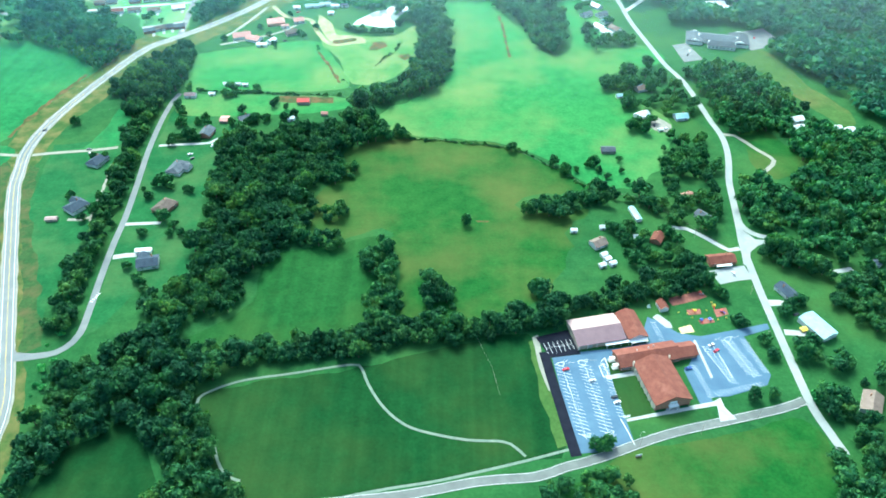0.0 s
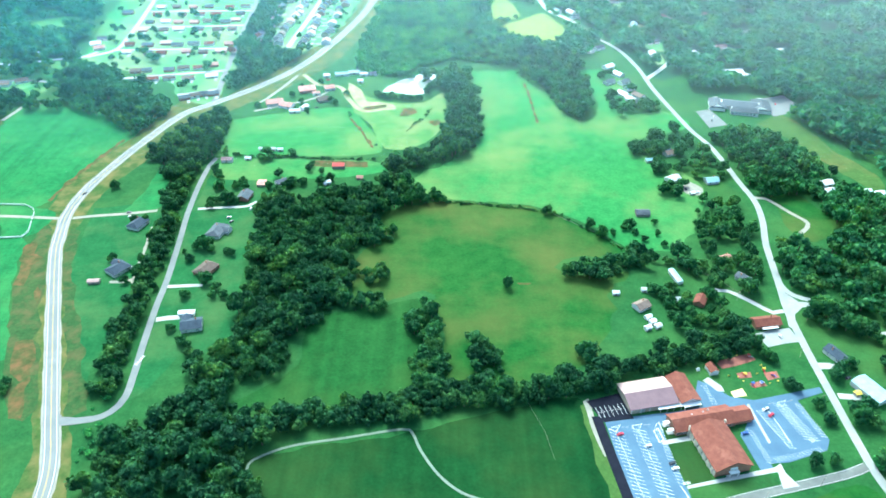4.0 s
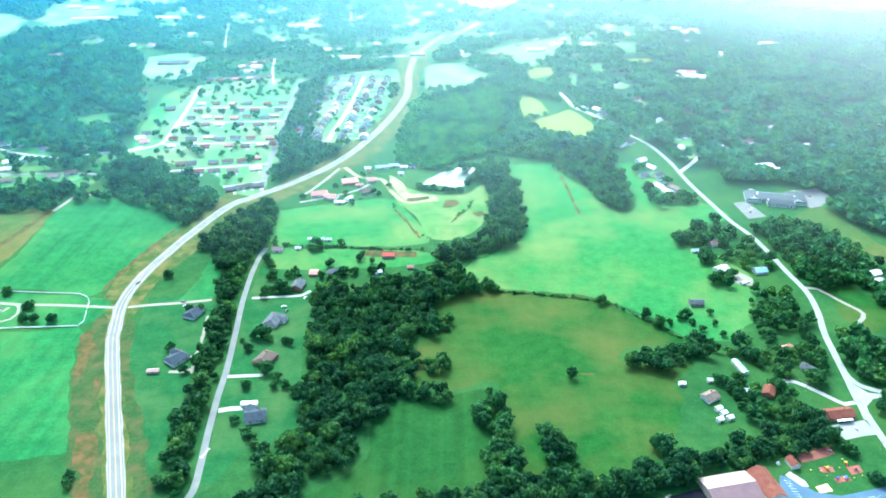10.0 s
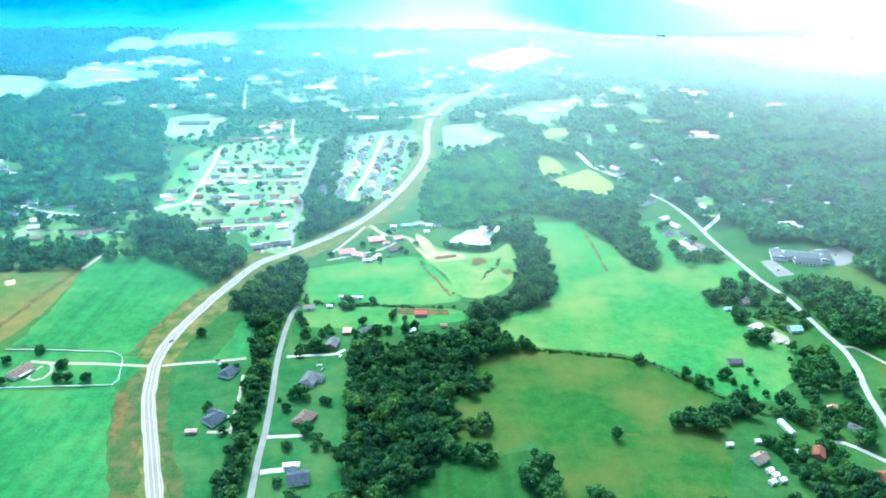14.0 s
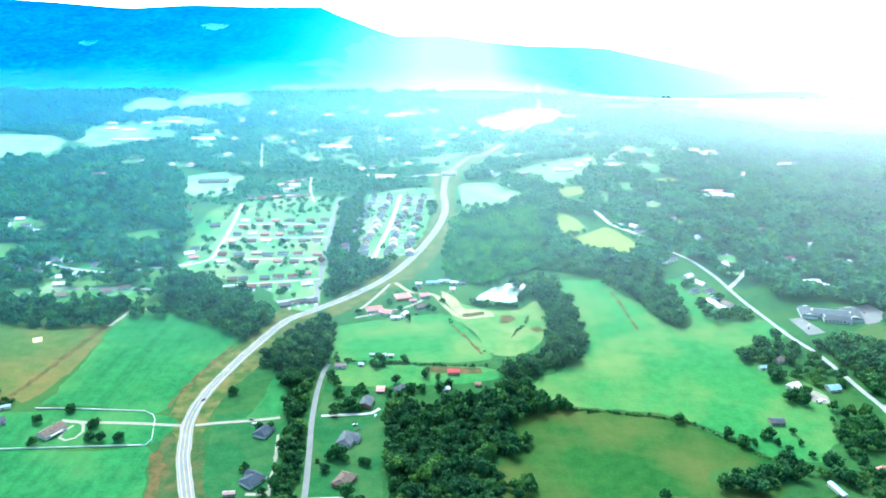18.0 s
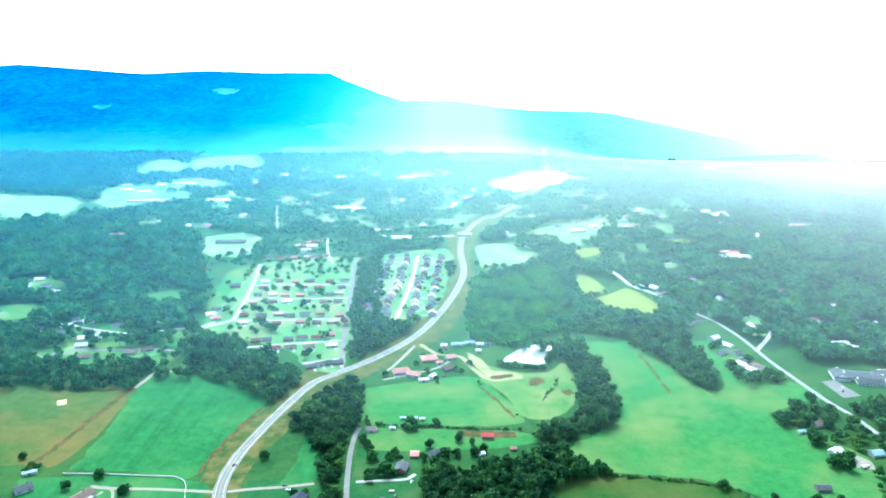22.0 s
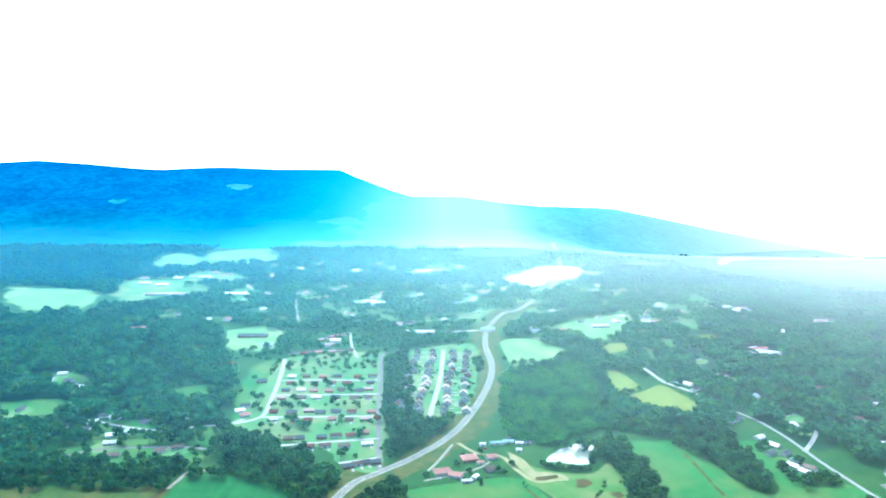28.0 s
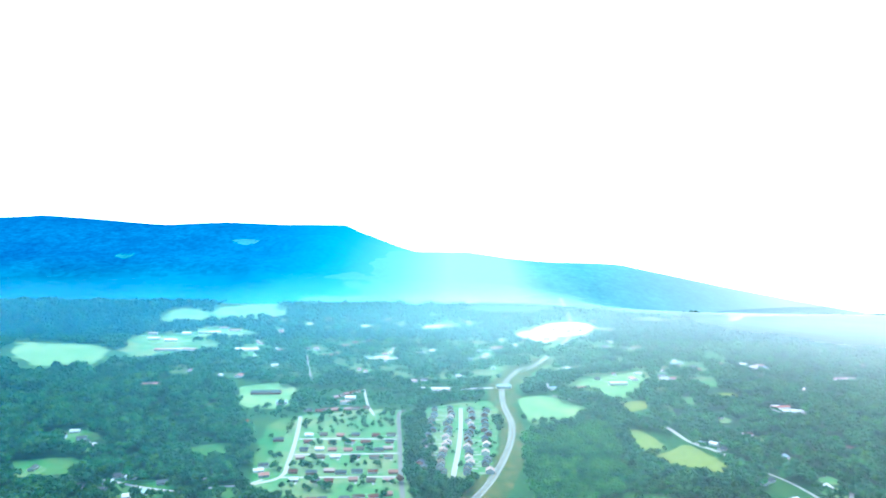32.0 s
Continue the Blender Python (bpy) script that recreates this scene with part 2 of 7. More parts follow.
BLUE_PLAY = plain_mat("blue_plastic", (0.07, 0.1, 0.42), (0.1, 0.15, 0.5), 2, 0.5)
YELLOW_PLAY = plain_mat("yellow_plastic", (0.75, 0.55, 0.05), (0.85, 0.65, 0.1), 2, 0.5)
MULCH = plain_mat("red_mulch", (0.2, 0.07, 0.05), (0.3, 0.12, 0.09), 2, 0.95)
BARK = plain_mat("bark", (0.09, 0.07, 0.05), (0.15, 0.12, 0.09), 1, 0.95)
WOOD = plain_mat("grey_timber", (0.22, 0.2, 0.17), (0.32, 0.29, 0.25), 1, 0.9)
RUBBER = plain_mat("black_rubber", (0.02, 0.02, 0.02), (0.03, 0.03, 0.03), 1, 0.8)
METAL = plain_mat("grey_metal", (0.4, 0.41, 0.42), (0.5, 0.51, 0.52), 1, 0.4, 0.8)
CAR_RED = plain_mat("red_car_paint", (0.5, 0.02, 0.04), (0.58, 0.03, 0.06), 3, 0.25)
CAR_WHITE = plain_mat("white_car_paint", (0.75, 0.76, 0.77), (0.82, 0.82, 0.82), 3, 0.25)
CAR_DARK = plain_mat("dark_car_paint", (0.03, 0.035, 0.05), (0.05, 0.055, 0.07), 3, 0.25)
CAR_BLUE = plain_mat("blue_car_paint", (0.05, 0.1, 0.35), (0.07, 0.14, 0.45), 3, 0.25)
GLASS = plain_mat("dark_window_glass", (0.02, 0.025, 0.03), (0.035, 0.04, 0.05), 2, 0.08, 0.0, 0.8)
LEAF = leaf_mat("broad_leaves", (0.0187, 0.0697, 0.0306), (0.0289, 0.0935, 0.0357), (0.0663, 0.149, 0.0425), 0.08, stands=0.6)
LEAF_DEEP = leaf_mat("deep_green_leaves", (0.0131, 0.0508, 0.0246), (0.0205, 0.0672, 0.0312), (0.0394, 0.102, 0.0361), 0.06, stands=0.6)
LEAF_OLIVE = leaf_mat("olive_leaves", (0.0299, 0.0845, 0.0264), (0.0458, 0.113, 0.0334), (0.088, 0.163, 0.044), 0.08, stands=0.6)
LEAF_MID = leaf_mat("wood_leaves", (0.0209, 0.0808, 0.038), (0.0323, 0.112, 0.0475), (0.0712, 0.176, 0.0589), 0.12, stands=0.5)
# distance haze put into the next two leaf colours: bluer base, cyan sheen
LEAF_FAR = leaf_mat("hazy_far_leaves", (0.018, 0.09, 0.054), (0.034, 0.138, 0.077), (0.08, 0.218, 0.092), 0.12, (0.45, 1.0, 0.8), stands=0.26)
LEAF_LAST = leaf_mat("blue_haze_leaves", (0.014, 0.072, 0.07), (0.024, 0.105, 0.095), (0.05, 0.16, 0.115), 0.12, (0.35, 0.85, 1.0), stands=0.3)
LEAF_BRIGHT = leaf_mat("scrub_leaves", (0.036, 0.15, 0.05), (0.055, 0.2, 0.066), (0.1, 0.26, 0.08), 0.12)
LEAF_RUSSET = leaf_mat("russet_leaves", (0.16, 0.04, 0.03), (0.24, 0.06, 0.05), (0.32, 0.1, 0.07))
WATER, wt, wp = nodes_of("pond_water")
wp.inputs["Base Color"].default_value = (0.3, 0.34, 0.3, 1)
wp.inputs["Roughness"].default_value, wp.inputs["IOR"].default_value, wp.inputs["Coat Weight"].default_value = 0.06, 1.5, 1.0
bump(wt, wp, noise_tex(wt, 2.5, 3), 0.12, 0.1)


# ---------- builders ----------
def tri_mesh(name, verts, faces, mats, index=None):
    """A mesh from numpy arrays of places and triangles."""
    verts, faces = np.asarray(verts, np.float32), np.asarray(faces, np.int32)
    me = bpy.data.meshes.new(name)
    me.vertices.add(len(verts))
    me.vertices.foreach_set("co", verts.ravel())
    me.loops.add(faces.size)
    me.loops.foreach_set("vertex_index", faces.ravel())
    me.polygons.add(len(faces))
    me.polygons.foreach_set("loop_start", np.arange(0, faces.size, 3, dtype=np.int32))
    if index is not None:
        me.polygons.foreach_set("material_index", np.asarray(index, np.int32))
    for m in mats:
        me.materials.append(m)
    me.update(calc_edges=True)
    return me


def poly_mesh(name, verts, faces, mat):
    me = bpy.data.meshes.new(name)
    me.from_pydata([tuple(v) for v in verts], [], faces)
    me.materials.append(mat)
    me.update()
    return me


def child(name, me, parent, m=None, label=""):
    ob = new(name, me)
    ob.parent = parent
    if m is not None:
        ob.matrix_basis = m
    return tagged(ob, label)


def thing(name, m, label, category, group=""):
    ob = new(name)
    ob.empty_display_size = 0.5
    ob.matrix_basis = m
    return tagged(ob, label, category, group)


def box_data(x0, x1, y0, y1, z0, z1, c=0.0):
    """A block whose four upright edges and top are chamfered by c."""
    if c <= 0:
        v = [(x, y, z) for z in (z0, z1) for x, y in ((x0, y0), (x1, y0), (x1, y1), (x0, y1))]
        f = [(0, 3, 2, 1), (4, 5, 6, 7)] + [(i, (i + 1) % 4, 4 + (i + 1) % 4, 4 + i) for i in range(4)]
        return v, f
    ring = [(x0 + c, y0), (x1 - c, y0), (x1, y0 + c), (x1, y1 - c), (x1 - c, y1), (x0 + c, y1), (x0, y1 - c), (x0, y0 + c)]
    cx, cy = (x0 + x1) / 2, (y0 + y1) / 2
    inner = [(x + (c if x < cx else -c) * 0.7, y + (c if y < cy else -c) * 0.7) for x, y in ring]
    v = [(*p, z0) for p in ring] + [(*p, z1 - c) for p in ring] + [(*p, z1) for p in inner]
    f = [tuple(range(7, -1, -1)), tuple(range(16, 24))]
    f += [(k + i, k + (i + 1) % 8, k + 8 + (i + 1) % 8, k + 8 + i) for k in (0, 8) for i in range(8)]
    return v, f


def box(name, parent, mat, x0, x1, y0, y1, z0, z1, c=0.0, label=""):
    return child(name, poly_mesh(name, *box_data(x0, x1, y0, y1, z0, z1, c), mat), parent, None, label)


def smooth_line(pts, step=6.0):
    """Points every few metres along a Catmull-Rom curve."""
    p = np.array([pts[0], *pts, pts[-1]], float)
    p[0], p[-1] = 2 * p[1] - p[2], 2 * p[-2] - p[-3]
    out = []
    for i in range(1, len(p) - 2):
        n = max(1, int(np.linalg.norm(p[i + 1] - p[i]) / step))
        for k in range(n):
            s = k / n
            out.append(0.5 * (2 * p[i] + (p[i + 1] - p[i - 1]) * s + (2 * p[i - 1] - 5 * p[i] + 4 * p[i + 1] - p[i + 2]) * s**2
                              + (3 * p[i] - p[i - 1] - 3 * p[i + 1] + p[i + 2]) * s**3))
    return np.array(out + [p[-2]])


def sides_of(line):
    d = np.gradient(line, axis=0)
    d /= np.linalg.norm(d, axis=1, keepdims=True) + 1e-9
    return np.stack([-d[:, 1], d[:, 0]], 1)


ROADS = []  # centre lines and half widths, kept clear of trees


def strip_mesh(name, line, left, right, z, mat, thick=0.12, rough_edge=0.0):
    n = sides_of(line)
    rng = np.random.default_rng(len(line))
    wob = lambda: (rng.random((len(line), 1)) - 0.5) * 2 * rough_edge
    a, b = line + n * (left + wob()), line - n * (right + wob())
    k = len(line)
    z1 = np.full((k, 1), z)
    v = np.concatenate([np.c_[a, z1], np.c_[b, z1], np.c_[a, z1 - thick], np.c_[b, z1 - thick]])
    f = []
    for i in range(k - 1):
        f += [(k + i, k + i + 1, i + 1, i), (i, i + 1, 2 * k + i + 1, 2 * k + i), (k + i + 1, k + i, 3 * k + i, 3 * k + i + 1)]
    return poly_mesh(name, v, f, mat)


def road(name, pts, width, mat, label, z=0.12, lines="", step=6.0, clear=2.0, edge=0.0):
    line = smooth_line(pts, step)
    ob = tagged(new(name, strip_mesh(name, line, width / 2, width / 2, z, mat, rough_edge=edge)), label, "road", kind="structure")
    ROADS.append((line, width / 2 + clear))
    n = sides_of(line)
    if "e" in lines:
        for s in (1, -1):
            child("edge_line", strip_mesh("edge_line", line + n * s * (width / 2 - (1.2 if width > 9 else 0.35)), 0.13 if width > 9 else 0.07, 0.13 if width > 9 else 0.07, z + 0.02, WHITE, 0.01), ob)
    if "y" in lines:
        for s in (0.2, -0.2):
            child("centre_line", strip_mesh("centre_line", line + n * s, 0.07, 0.07, z + 0.02, YELLOW, 0.01), ob)
    if "g" in lines:
        child("gravel_shoulder", strip_mesh("gravel_shoulder", line, width / 2 + 1.1, width / 2 + 1.1, z - 0.05, GRAVEL, 0.08, 0.5), ob)
    return ob


def inside(points, poly):
    x, y = points[:, 0], points[:, 1]
    hit = np.zeros(len(points), bool)
    p = np.asarray(poly)
    for (x0, y0), (x1, y1) in zip(p, np.roll(p, -1, 0)):
        cross = (y0 > y) != (y1 > y)
        hit ^= cross & (x < (x1 - x0) * (y - y0) / (y1 - y0 + 1e-12) + x0)
    return hit


LEVEL = [0.02]


def field(name, pts, mat, label, jag=1.0, category="field", round_off=True, z=None):
    """A piece of ground with its own cover, a few centimetres proud of the sheet under it."""
    p = [Vector((x, y, 0)) for x, y in pts]
    if round_off:
        ring = smooth_line([*pts, pts[0]], 7.0)[:-1]
        rng = np.random.default_rng(int(abs(pts[0][0]) * 10) + len(pts))
        wave = np.array([(noise.noise(Vector((x / 16, y / 16, 0.3))), noise.noise(Vector((x / 16, y / 16, 7.3)))) for x, y in ring])
        ring = ring + wave * 1.6 * jag + (rng.random(ring.shape) - 0.5) * 0.8 * jag
        p = [Vector((x, y, 0)) for x, y in ring]
    from_tri = tess([p])
    if z is None:
        LEVEL[0] += 0.0015
        z = LEVEL[0]
    v = [(q.x, q.y, z) for q in p]
    k = len(v)
    me = poly_mesh(name, v + [(x, y, -0.05) for x, y, _ in v], [tuple(t) for t in from_tri] + [(i, (i + 1) % k, k + (i + 1) % k, k + i) for i in range(k)], mat)
    bm = bmesh.new()
    bm.from_mesh(me)
    bmesh.ops.recalc_face_normals(bm, faces=bm.faces)
    up = [f for f in bm.faces if all(w.co.z > -0.01 for w in f.verts) and f.normal.z < 0]
    bmesh.ops.reverse_faces(bm, faces=up)
    bm.to_mesh(me)
    bm.free()
    return tagged(new(name, me), label, category, kind="structure")



# ---------- ground and fields ----------
def land(x, y):
    """Height of the ground: level, but for the valley that falls away far to the east."""
    s, u = np.clip((np.asarray(y, float) - 2500) / 1000, 0, 1), np.clip((np.asarray(x, float) - 100) / 900, 0, 1)
    return -260 * s * s * (3 - 2 * s) * u * u * (3 - 2 * u)


gx, gy = np.meshgrid(np.linspace(-4200, 4200, 85), np.linspace(-900, 4950, 60))
gv = np.stack([gx.ravel(), gy.ravel(), land(gx, gy).ravel()], 1)
gi = np.arange(gv.shape[0]).reshape(gx.shape)
quads = np.stack([gi[:-1, :-1], gi[:-1, 1:], gi[1:, 1:], gi[1:, :-1]], -1).reshape(-1, 4)
ground = tagged(new("ground", tri_mesh("ground", gv, np.concatenate([quads[:, [0, 1, 2]], quads[:, [0, 2, 3]]]), [GRASS])),
                "green valley ground of rough grass reaching the hills", "ground", kind="structure")

field("pasture", [(4, 898), (69.6, 898), (85.9, 871), (113.3, 759), (138.2, 752), (153.1, 805), (146.5, 871), (138.9, 898), (193.6, 899), (198.8, 805), (250, 738), (166.6, 691), (205, 640), (222, 600), (214, 570), (178, 505), (140, 490), (125.7, 500), (101.8, 529), (63.4, 559), (24.3, 570), (-34.4, 578), (-63.4, 593), (-53.6, 631), (-25.8, 654), (-7.6, 704), (3.7, 804)], PASTURE, "broad yellow-green pasture with worn dry patches", 3)
field("pasture", [(-90.1, 556), (-34.2, 573), (24.3, 567), (63.2, 556), (100.7, 520), (126.8, 495), (67.3, 480), (68, 461), (119.5, 463), (97.3, 435), (99.8, 415), (83.5, 377), (62.6, 353), (18.1, 339), (2.4, 337), (-9.3, 337), (-27.9, 331), (-42.3, 435), (-64.7, 433), (-81.8, 425), (-104.4, 435), (-106.9, 480), (-86.6, 513)], OLIVE, "olive-green pasture thinning to brown in the middle", 3)
field("meadow", [(-179.2, 318), (-150.7, 339), (-136.1, 364), (-134.9, 401), (-119.4, 411), (-79.2, 422), (-41.9, 428), (-34.8, 376), (-28.4, 326), (-54.6, 318), (-114.3, 312)], MOWN, "mown green meadow between the woods", 2)
field("meadow", [(-155, 274), (-126.9, 283), (-52.8, 297), (21.4, 320), (58.2, 326), (63.3, 302), (72.7, 238), (47.8, 229), (-7.5, 215), (-57.2, 205), (-113.3, 205), (-127.6, 219), (-138.7, 237), (-150.5, 257)], MEADOW, "mown deep green field beside the church", 1.5)
field("meadow", [(111.1, 236), (174.2, 247), (218, 258), (228, 234), (217, 205), (67.5, 205), (81.9, 217)], OLIVE, "green field across the road from the church", 1.5)
field("dry_strip", [(58, 320), (62.7, 321), (67.9, 292), (71.6, 264), (73.7, 238), (66.7, 237), (62.3, 268)], BROWNISH, "dry yellowish grass along the car park", 1.5)
field("meadow", [(-231, 204), (-225, 231), (-208, 243), (-189.3, 255), (-178, 241), (-166.2, 222), (-164.7, 204)], MEADOW, "small green clearing among the creek woods", 2)
field("hay_meadow", [(-531, 577), (-530, 647), (-538, 737), (-534, 782), (-503, 791), (-455, 772), (-400, 746), (-376, 716), (-391, 670), (-406, 609), (-418, 563), (-469, 574), (-523, 577)], LUSH, "bright emerald hay meadow", 2)
field("rough_field", [(-881, 737), (-680, 751), (-633, 762), (-581, 752), (-542, 746), (-536, 647), (-548, 584), (-582, 586), (-745, 575)], BROWNISH, "thin brownish-green field with bare red patches", 2)
field("meadow", [(-533, 505), (-445, 506), (-402, 510), (-393, 477), (-378, 434), (-362, 397), (-344, 363), (-444, 362)], LUSH, "bright green meadow between the white fence and red clay bank", 2)
field("paddock", [(-570, 564), (-465, 568), (-422, 563), (-395, 553), (-400, 517), (-448, 511), (-534, 507)], LUSH, "green paddock inside the white board fence", 1.5)
field("meadow", [(-347, 553), (-328, 567), (-323, 659), (-313, 656), (-304, 593), (-301, 560)], LUSH, "small bright green field between the lane trees and highway", 1.5)
field("meadow", [(-278, 750), (-217, 771), (-149.6, 783), (-123.9, 741), (-98.8, 682), (-121, 665), (-210, 664), (-267, 669)], PASTURE, "pale green pasture behind the farm sheds", 2)
field("meadow", [(-140.6, 826), (-107.2, 805), (-62.4, 795), (-33.9, 827), (-25.9, 760), (-58.3, 689), (-95.7, 682), (-117.5, 737), (-142.8, 783)], ROUGH, "rough pale pasture round the pond bank", 2)
field("yard", [(-265, 659), (-107, 652), (-104.1, 625), (-253, 614)], PASTURE, "long narrow mown paddock", 1.5)
field("hay_field", [(47.4, 1214), (72.2, 1211), (87.9, 1132), (78.1, 1110), (45.7, 1107)], STRAW, "yellow mown hay field", 2)
field("hay_field", [(45.3, 1072), (86.8, 1107), (128.7, 1135), (152.5, 1029), (116.5, 993), (84, 988), (70, 1023)], STRAW, "yellow mown hay field beside a dark thicket", 2)
field("hay_field", [(-122.5, 1403), (-101.4, 1441), (-48.3, 1437), (8.4, 1334), (-23.3, 1269), (-82.7, 1245), (-113.5, 1252)], PALE, "pale green mown field beside the highway", 3)
field("hay_field", [(48.7, 1605), (194.6, 1688), (174.4, 1533), (94.7, 1444), (44.1, 1515)], PALE, "pale far field", 3)
field("hay_strip", [(323, 741), (352, 760), (371, 757), (385, 679), (406, 615), (391, 593), (377, 613), (360, 661), (347, 707)], BROWNISH, "golden grass strip between the woods", 2)
field("dry_clearing", [(281, 584), (305, 591), (322, 557), (335, 536), (305, 512), (281, 514)], OLIVE, "dry grass clearing by the road", 2)
field("lawn", [(241, 408), (262, 395), (274, 343), (287, 302), (242, 302), (231, 312), (235, 365)], GRASS, "house lawns beyond the side road", 2)
field("clay_bank", [(-381, 444), (-394, 506), (-390, 533), (-367, 473), (-336, 391), (-303, 317), (-314, 308), (-334, 336), (-358, 391)], BANK, "weedy bank of thin grass and earth beside the highway", 3)
field("clay_patch", [(-380, 444), (-390, 474), (-398, 502), (-391, 510), (-385, 490), (-374, 482), (-379, 470), (-372, 444)], CLAY, "bare red clay showing through the bank", 2.5, z=0.06)
field("clay_patch", [(-336, 347), (-345, 368), (-347, 380), (-341, 383), (-334, 381), (-327, 363), (-323, 347), (-327, 341)], CLAY, "bare red clay showing through the bank", 2.5, z=0.06)
field("clay_patch", [(-318, 308), (-325, 325), (-327, 339), (-323, 347), (-315, 327), (-309, 308)], CLAY, "bare red clay showing through the bank", 2.5, z=0.06)
field("clay_patch", [(-357, 430), (-362, 444), (-356, 440), (-350, 422)], CLAY, "small bare clay patch on the bank", 2.5, z=0.06)
field("dry_strip", [(-281, 309), (-306, 369), (-326, 410), (-349, 459), (-364, 498), (-368, 528), (-359, 520), (-349, 482), (-335, 451), (-317, 417), (-300, 386), (-286, 352), (-270, 313)], BANK, "brownish weedy strip between highway and lawns", 3, z=0.03)
road("clay_line", [(-546, 748), (-556, 683), (-564, 618), (-572, 580)], 6.5, CLAY, "reddish bare strip along the field edge", 0.05, "", 5, 0, 1.6)
road("clay_line", [(-411, 574), (-405, 612), (-394, 664), (-384, 700)], 5, CLAY, "reddish bare strip along the meadow edge", 0.05, "", 5, 0, 1.8)
field("clearing", [(-706, 1495), (-631, 1535), (-577, 1474), (-564, 1358), (-622, 1327), (-670, 1368)], PALE, "pale lawn around the far school", 4)
field("clearing", [(-673, 1092), (-616, 1123), (-601, 1067), (-652, 1049)], PASTURE, "green clearing in the far woods", 3)
field("clearing", [(-903, 1027), (-819, 1045), (-788, 986), (-869, 973)], PASTURE, "green clearing in the far woods", 3)
field("clearing", [(-574, 925), (-537, 943), (-517, 883), (-553, 877)], PASTURE, "green clearing by the estate road", 2)
field("clay_patch", [(-82.9, 780), (-71.3, 784), (-63.9, 771), (-72.5, 762), (-80.8, 768)], CLAY, "small bare clay patch by the pond", 1.5)
field("clay_patch", [(-49.8, 747), (-39.7, 753), (-34.3, 741), (-42.9, 733)], CLAY, "small bare clay patch by the pond", 1.5)
field("lawn", [(-528, 943), (-540, 990), (-561, 1099), (-571, 1231), (-526, 1277), (-523, 1232), (-526, 1130), (-518, 961)], PASTURE, "open lawns beside the estate", 3)
field("lawn", [(-720, 916), (-694, 960), (-627, 934), (-610, 877), (-673, 868)], PASTURE, "house lawns along the back road", 3)
field("lawn", [(-731, 852), (-673, 868), (-555, 851), (-543, 819), (-677, 807)], PASTURE, "strip of lawns along the back road", 3)
field("lawn", [(-576, 931), (-535, 936), (-519, 878), (-552, 878)], PASTURE, "bright lawn beside the estate road", 3)
field("lawn", [(-928, 1166), (-868, 1180), (-825, 1136), (-877, 1110)], PASTURE, "lawn round a house in the woods", 3)
field("estate_lawns", [(-529, 1289), (-364, 1332), (-346, 1234), (-310, 824), (-364, 824), (-387, 861), (-481, 910), (-524, 932), (-531, 990), (-535, 1162)], LAWNS, "lawns of the housing estate", 3)
field("estate_lawns", [(-305, 1346), (-189.5, 1402), (-168.2, 1315), (-179.9, 1167), (-195.5, 1041), (-230, 970), (-267, 964), (-285, 1019), (-292, 1165)], LAWNS, "pale lawns of the dense new estate", 3)
field("far_field", [(-1484, 1987), (-1258, 1972), (-1163, 1873), (-1130, 1691), (-1210, 1674), (-1353, 1786)], PALE, "pale far field at the foot of the mountain", 14)
field("far_field", [(-1144, 1834), (-1141, 1960), (-1026, 1948), (-905, 1990), (-885, 1904), (-989, 1819), (-1091, 1784)], PALE, "pale far field at the foot of the mountain", 14)
field("far_field", [(-1317, 2675), (-1287, 2780), (-1176, 2685), (-1120, 2504), (-1220, 2441)], PALE, "pale far field at the foot of the mountain", 14)
field("far_field", [(-1172, 2806), (-994, 2952), (-918, 2737), (-860, 2674), (-993, 2541), (-1109, 2594)], PALE, "pale far field at the foot of the mountain", 14)
field("far_field", [(-911, 2900), (-766, 2873), (-761, 2782), (-875, 2740)], PALE, "pale far field", 14)
field("bare_ground", [(-47.5, 2239), (101.5, 2470), (207, 2504), (245, 2412), (203, 2276), (106, 2182), (33.3, 2096), (-41.3, 2112)], CHALK, "bare pale earth of a far building site", 18)
field("bare_ground", [(800, 2659), (915, 2714), (884, 2604), (754, 2538)], CHALK, "pale far clearing", 6)
field("pale_clearing", [(40.4, 1598), (177.8, 1683), (161.4, 1564), (66.1, 1388), (72.3, 1471), (26.9, 1520)], PALE, "pale field among the far woods", 4)
field("pale_clearing", [(284, 1479), (343, 1492), (334, 1452), (270, 1422)], STRAW, "small dry clearing in the far woods", 3)

field("lawn", [(-269, 655), (-205, 612), (-203, 575), (-203, 520), (-198, 445), (-188, 400), (-200, 370), (-222, 366), (-236, 330), (-247, 322), (-250, 380), (-258, 460), (-268, 560)], LAWN, "mown lawns of the houses along the lane", 1.5, z=0.012)
field("lawn", [(-362, 560), (-301, 566), (-290, 500), (-283, 420), (-280, 340), (-296, 345), (-318, 395), (-345, 470)], LAWN, "rough lawns between highway and tree belt", 1.5, z=0.011)
field("undergrowth", [(205, 1030), (240, 870), (300, 900), (420, 900), (600, 905), (790, 1190), (820, 1540), (280, 1535), (150, 1400), (130, 1230)], UNDERWOOD, "shady undergrowth of the eastern woods", 6, z=0.009)
field("undergrowth", [(-1060, 760), (-880, 790), (-745, 850), (-745, 940), (-560, 950), (-560, 1015), (-620, 1230), (-760, 1540), (-1150, 1535), (-1500, 1525), (-1600, 1220)], UNDERWOOD, "shady undergrowth of the western woods", 6, z=0.009)
field("valley_lawns", [(-820, 1520), (-700, 1600), (-300, 1600), (250, 1520), (500, 1800), (350, 2300), (-100, 2700), (-900, 2750), (-1400, 2300)], LAWNS, "pale lawns and small fields among the far valley trees", 8, z=0.011)

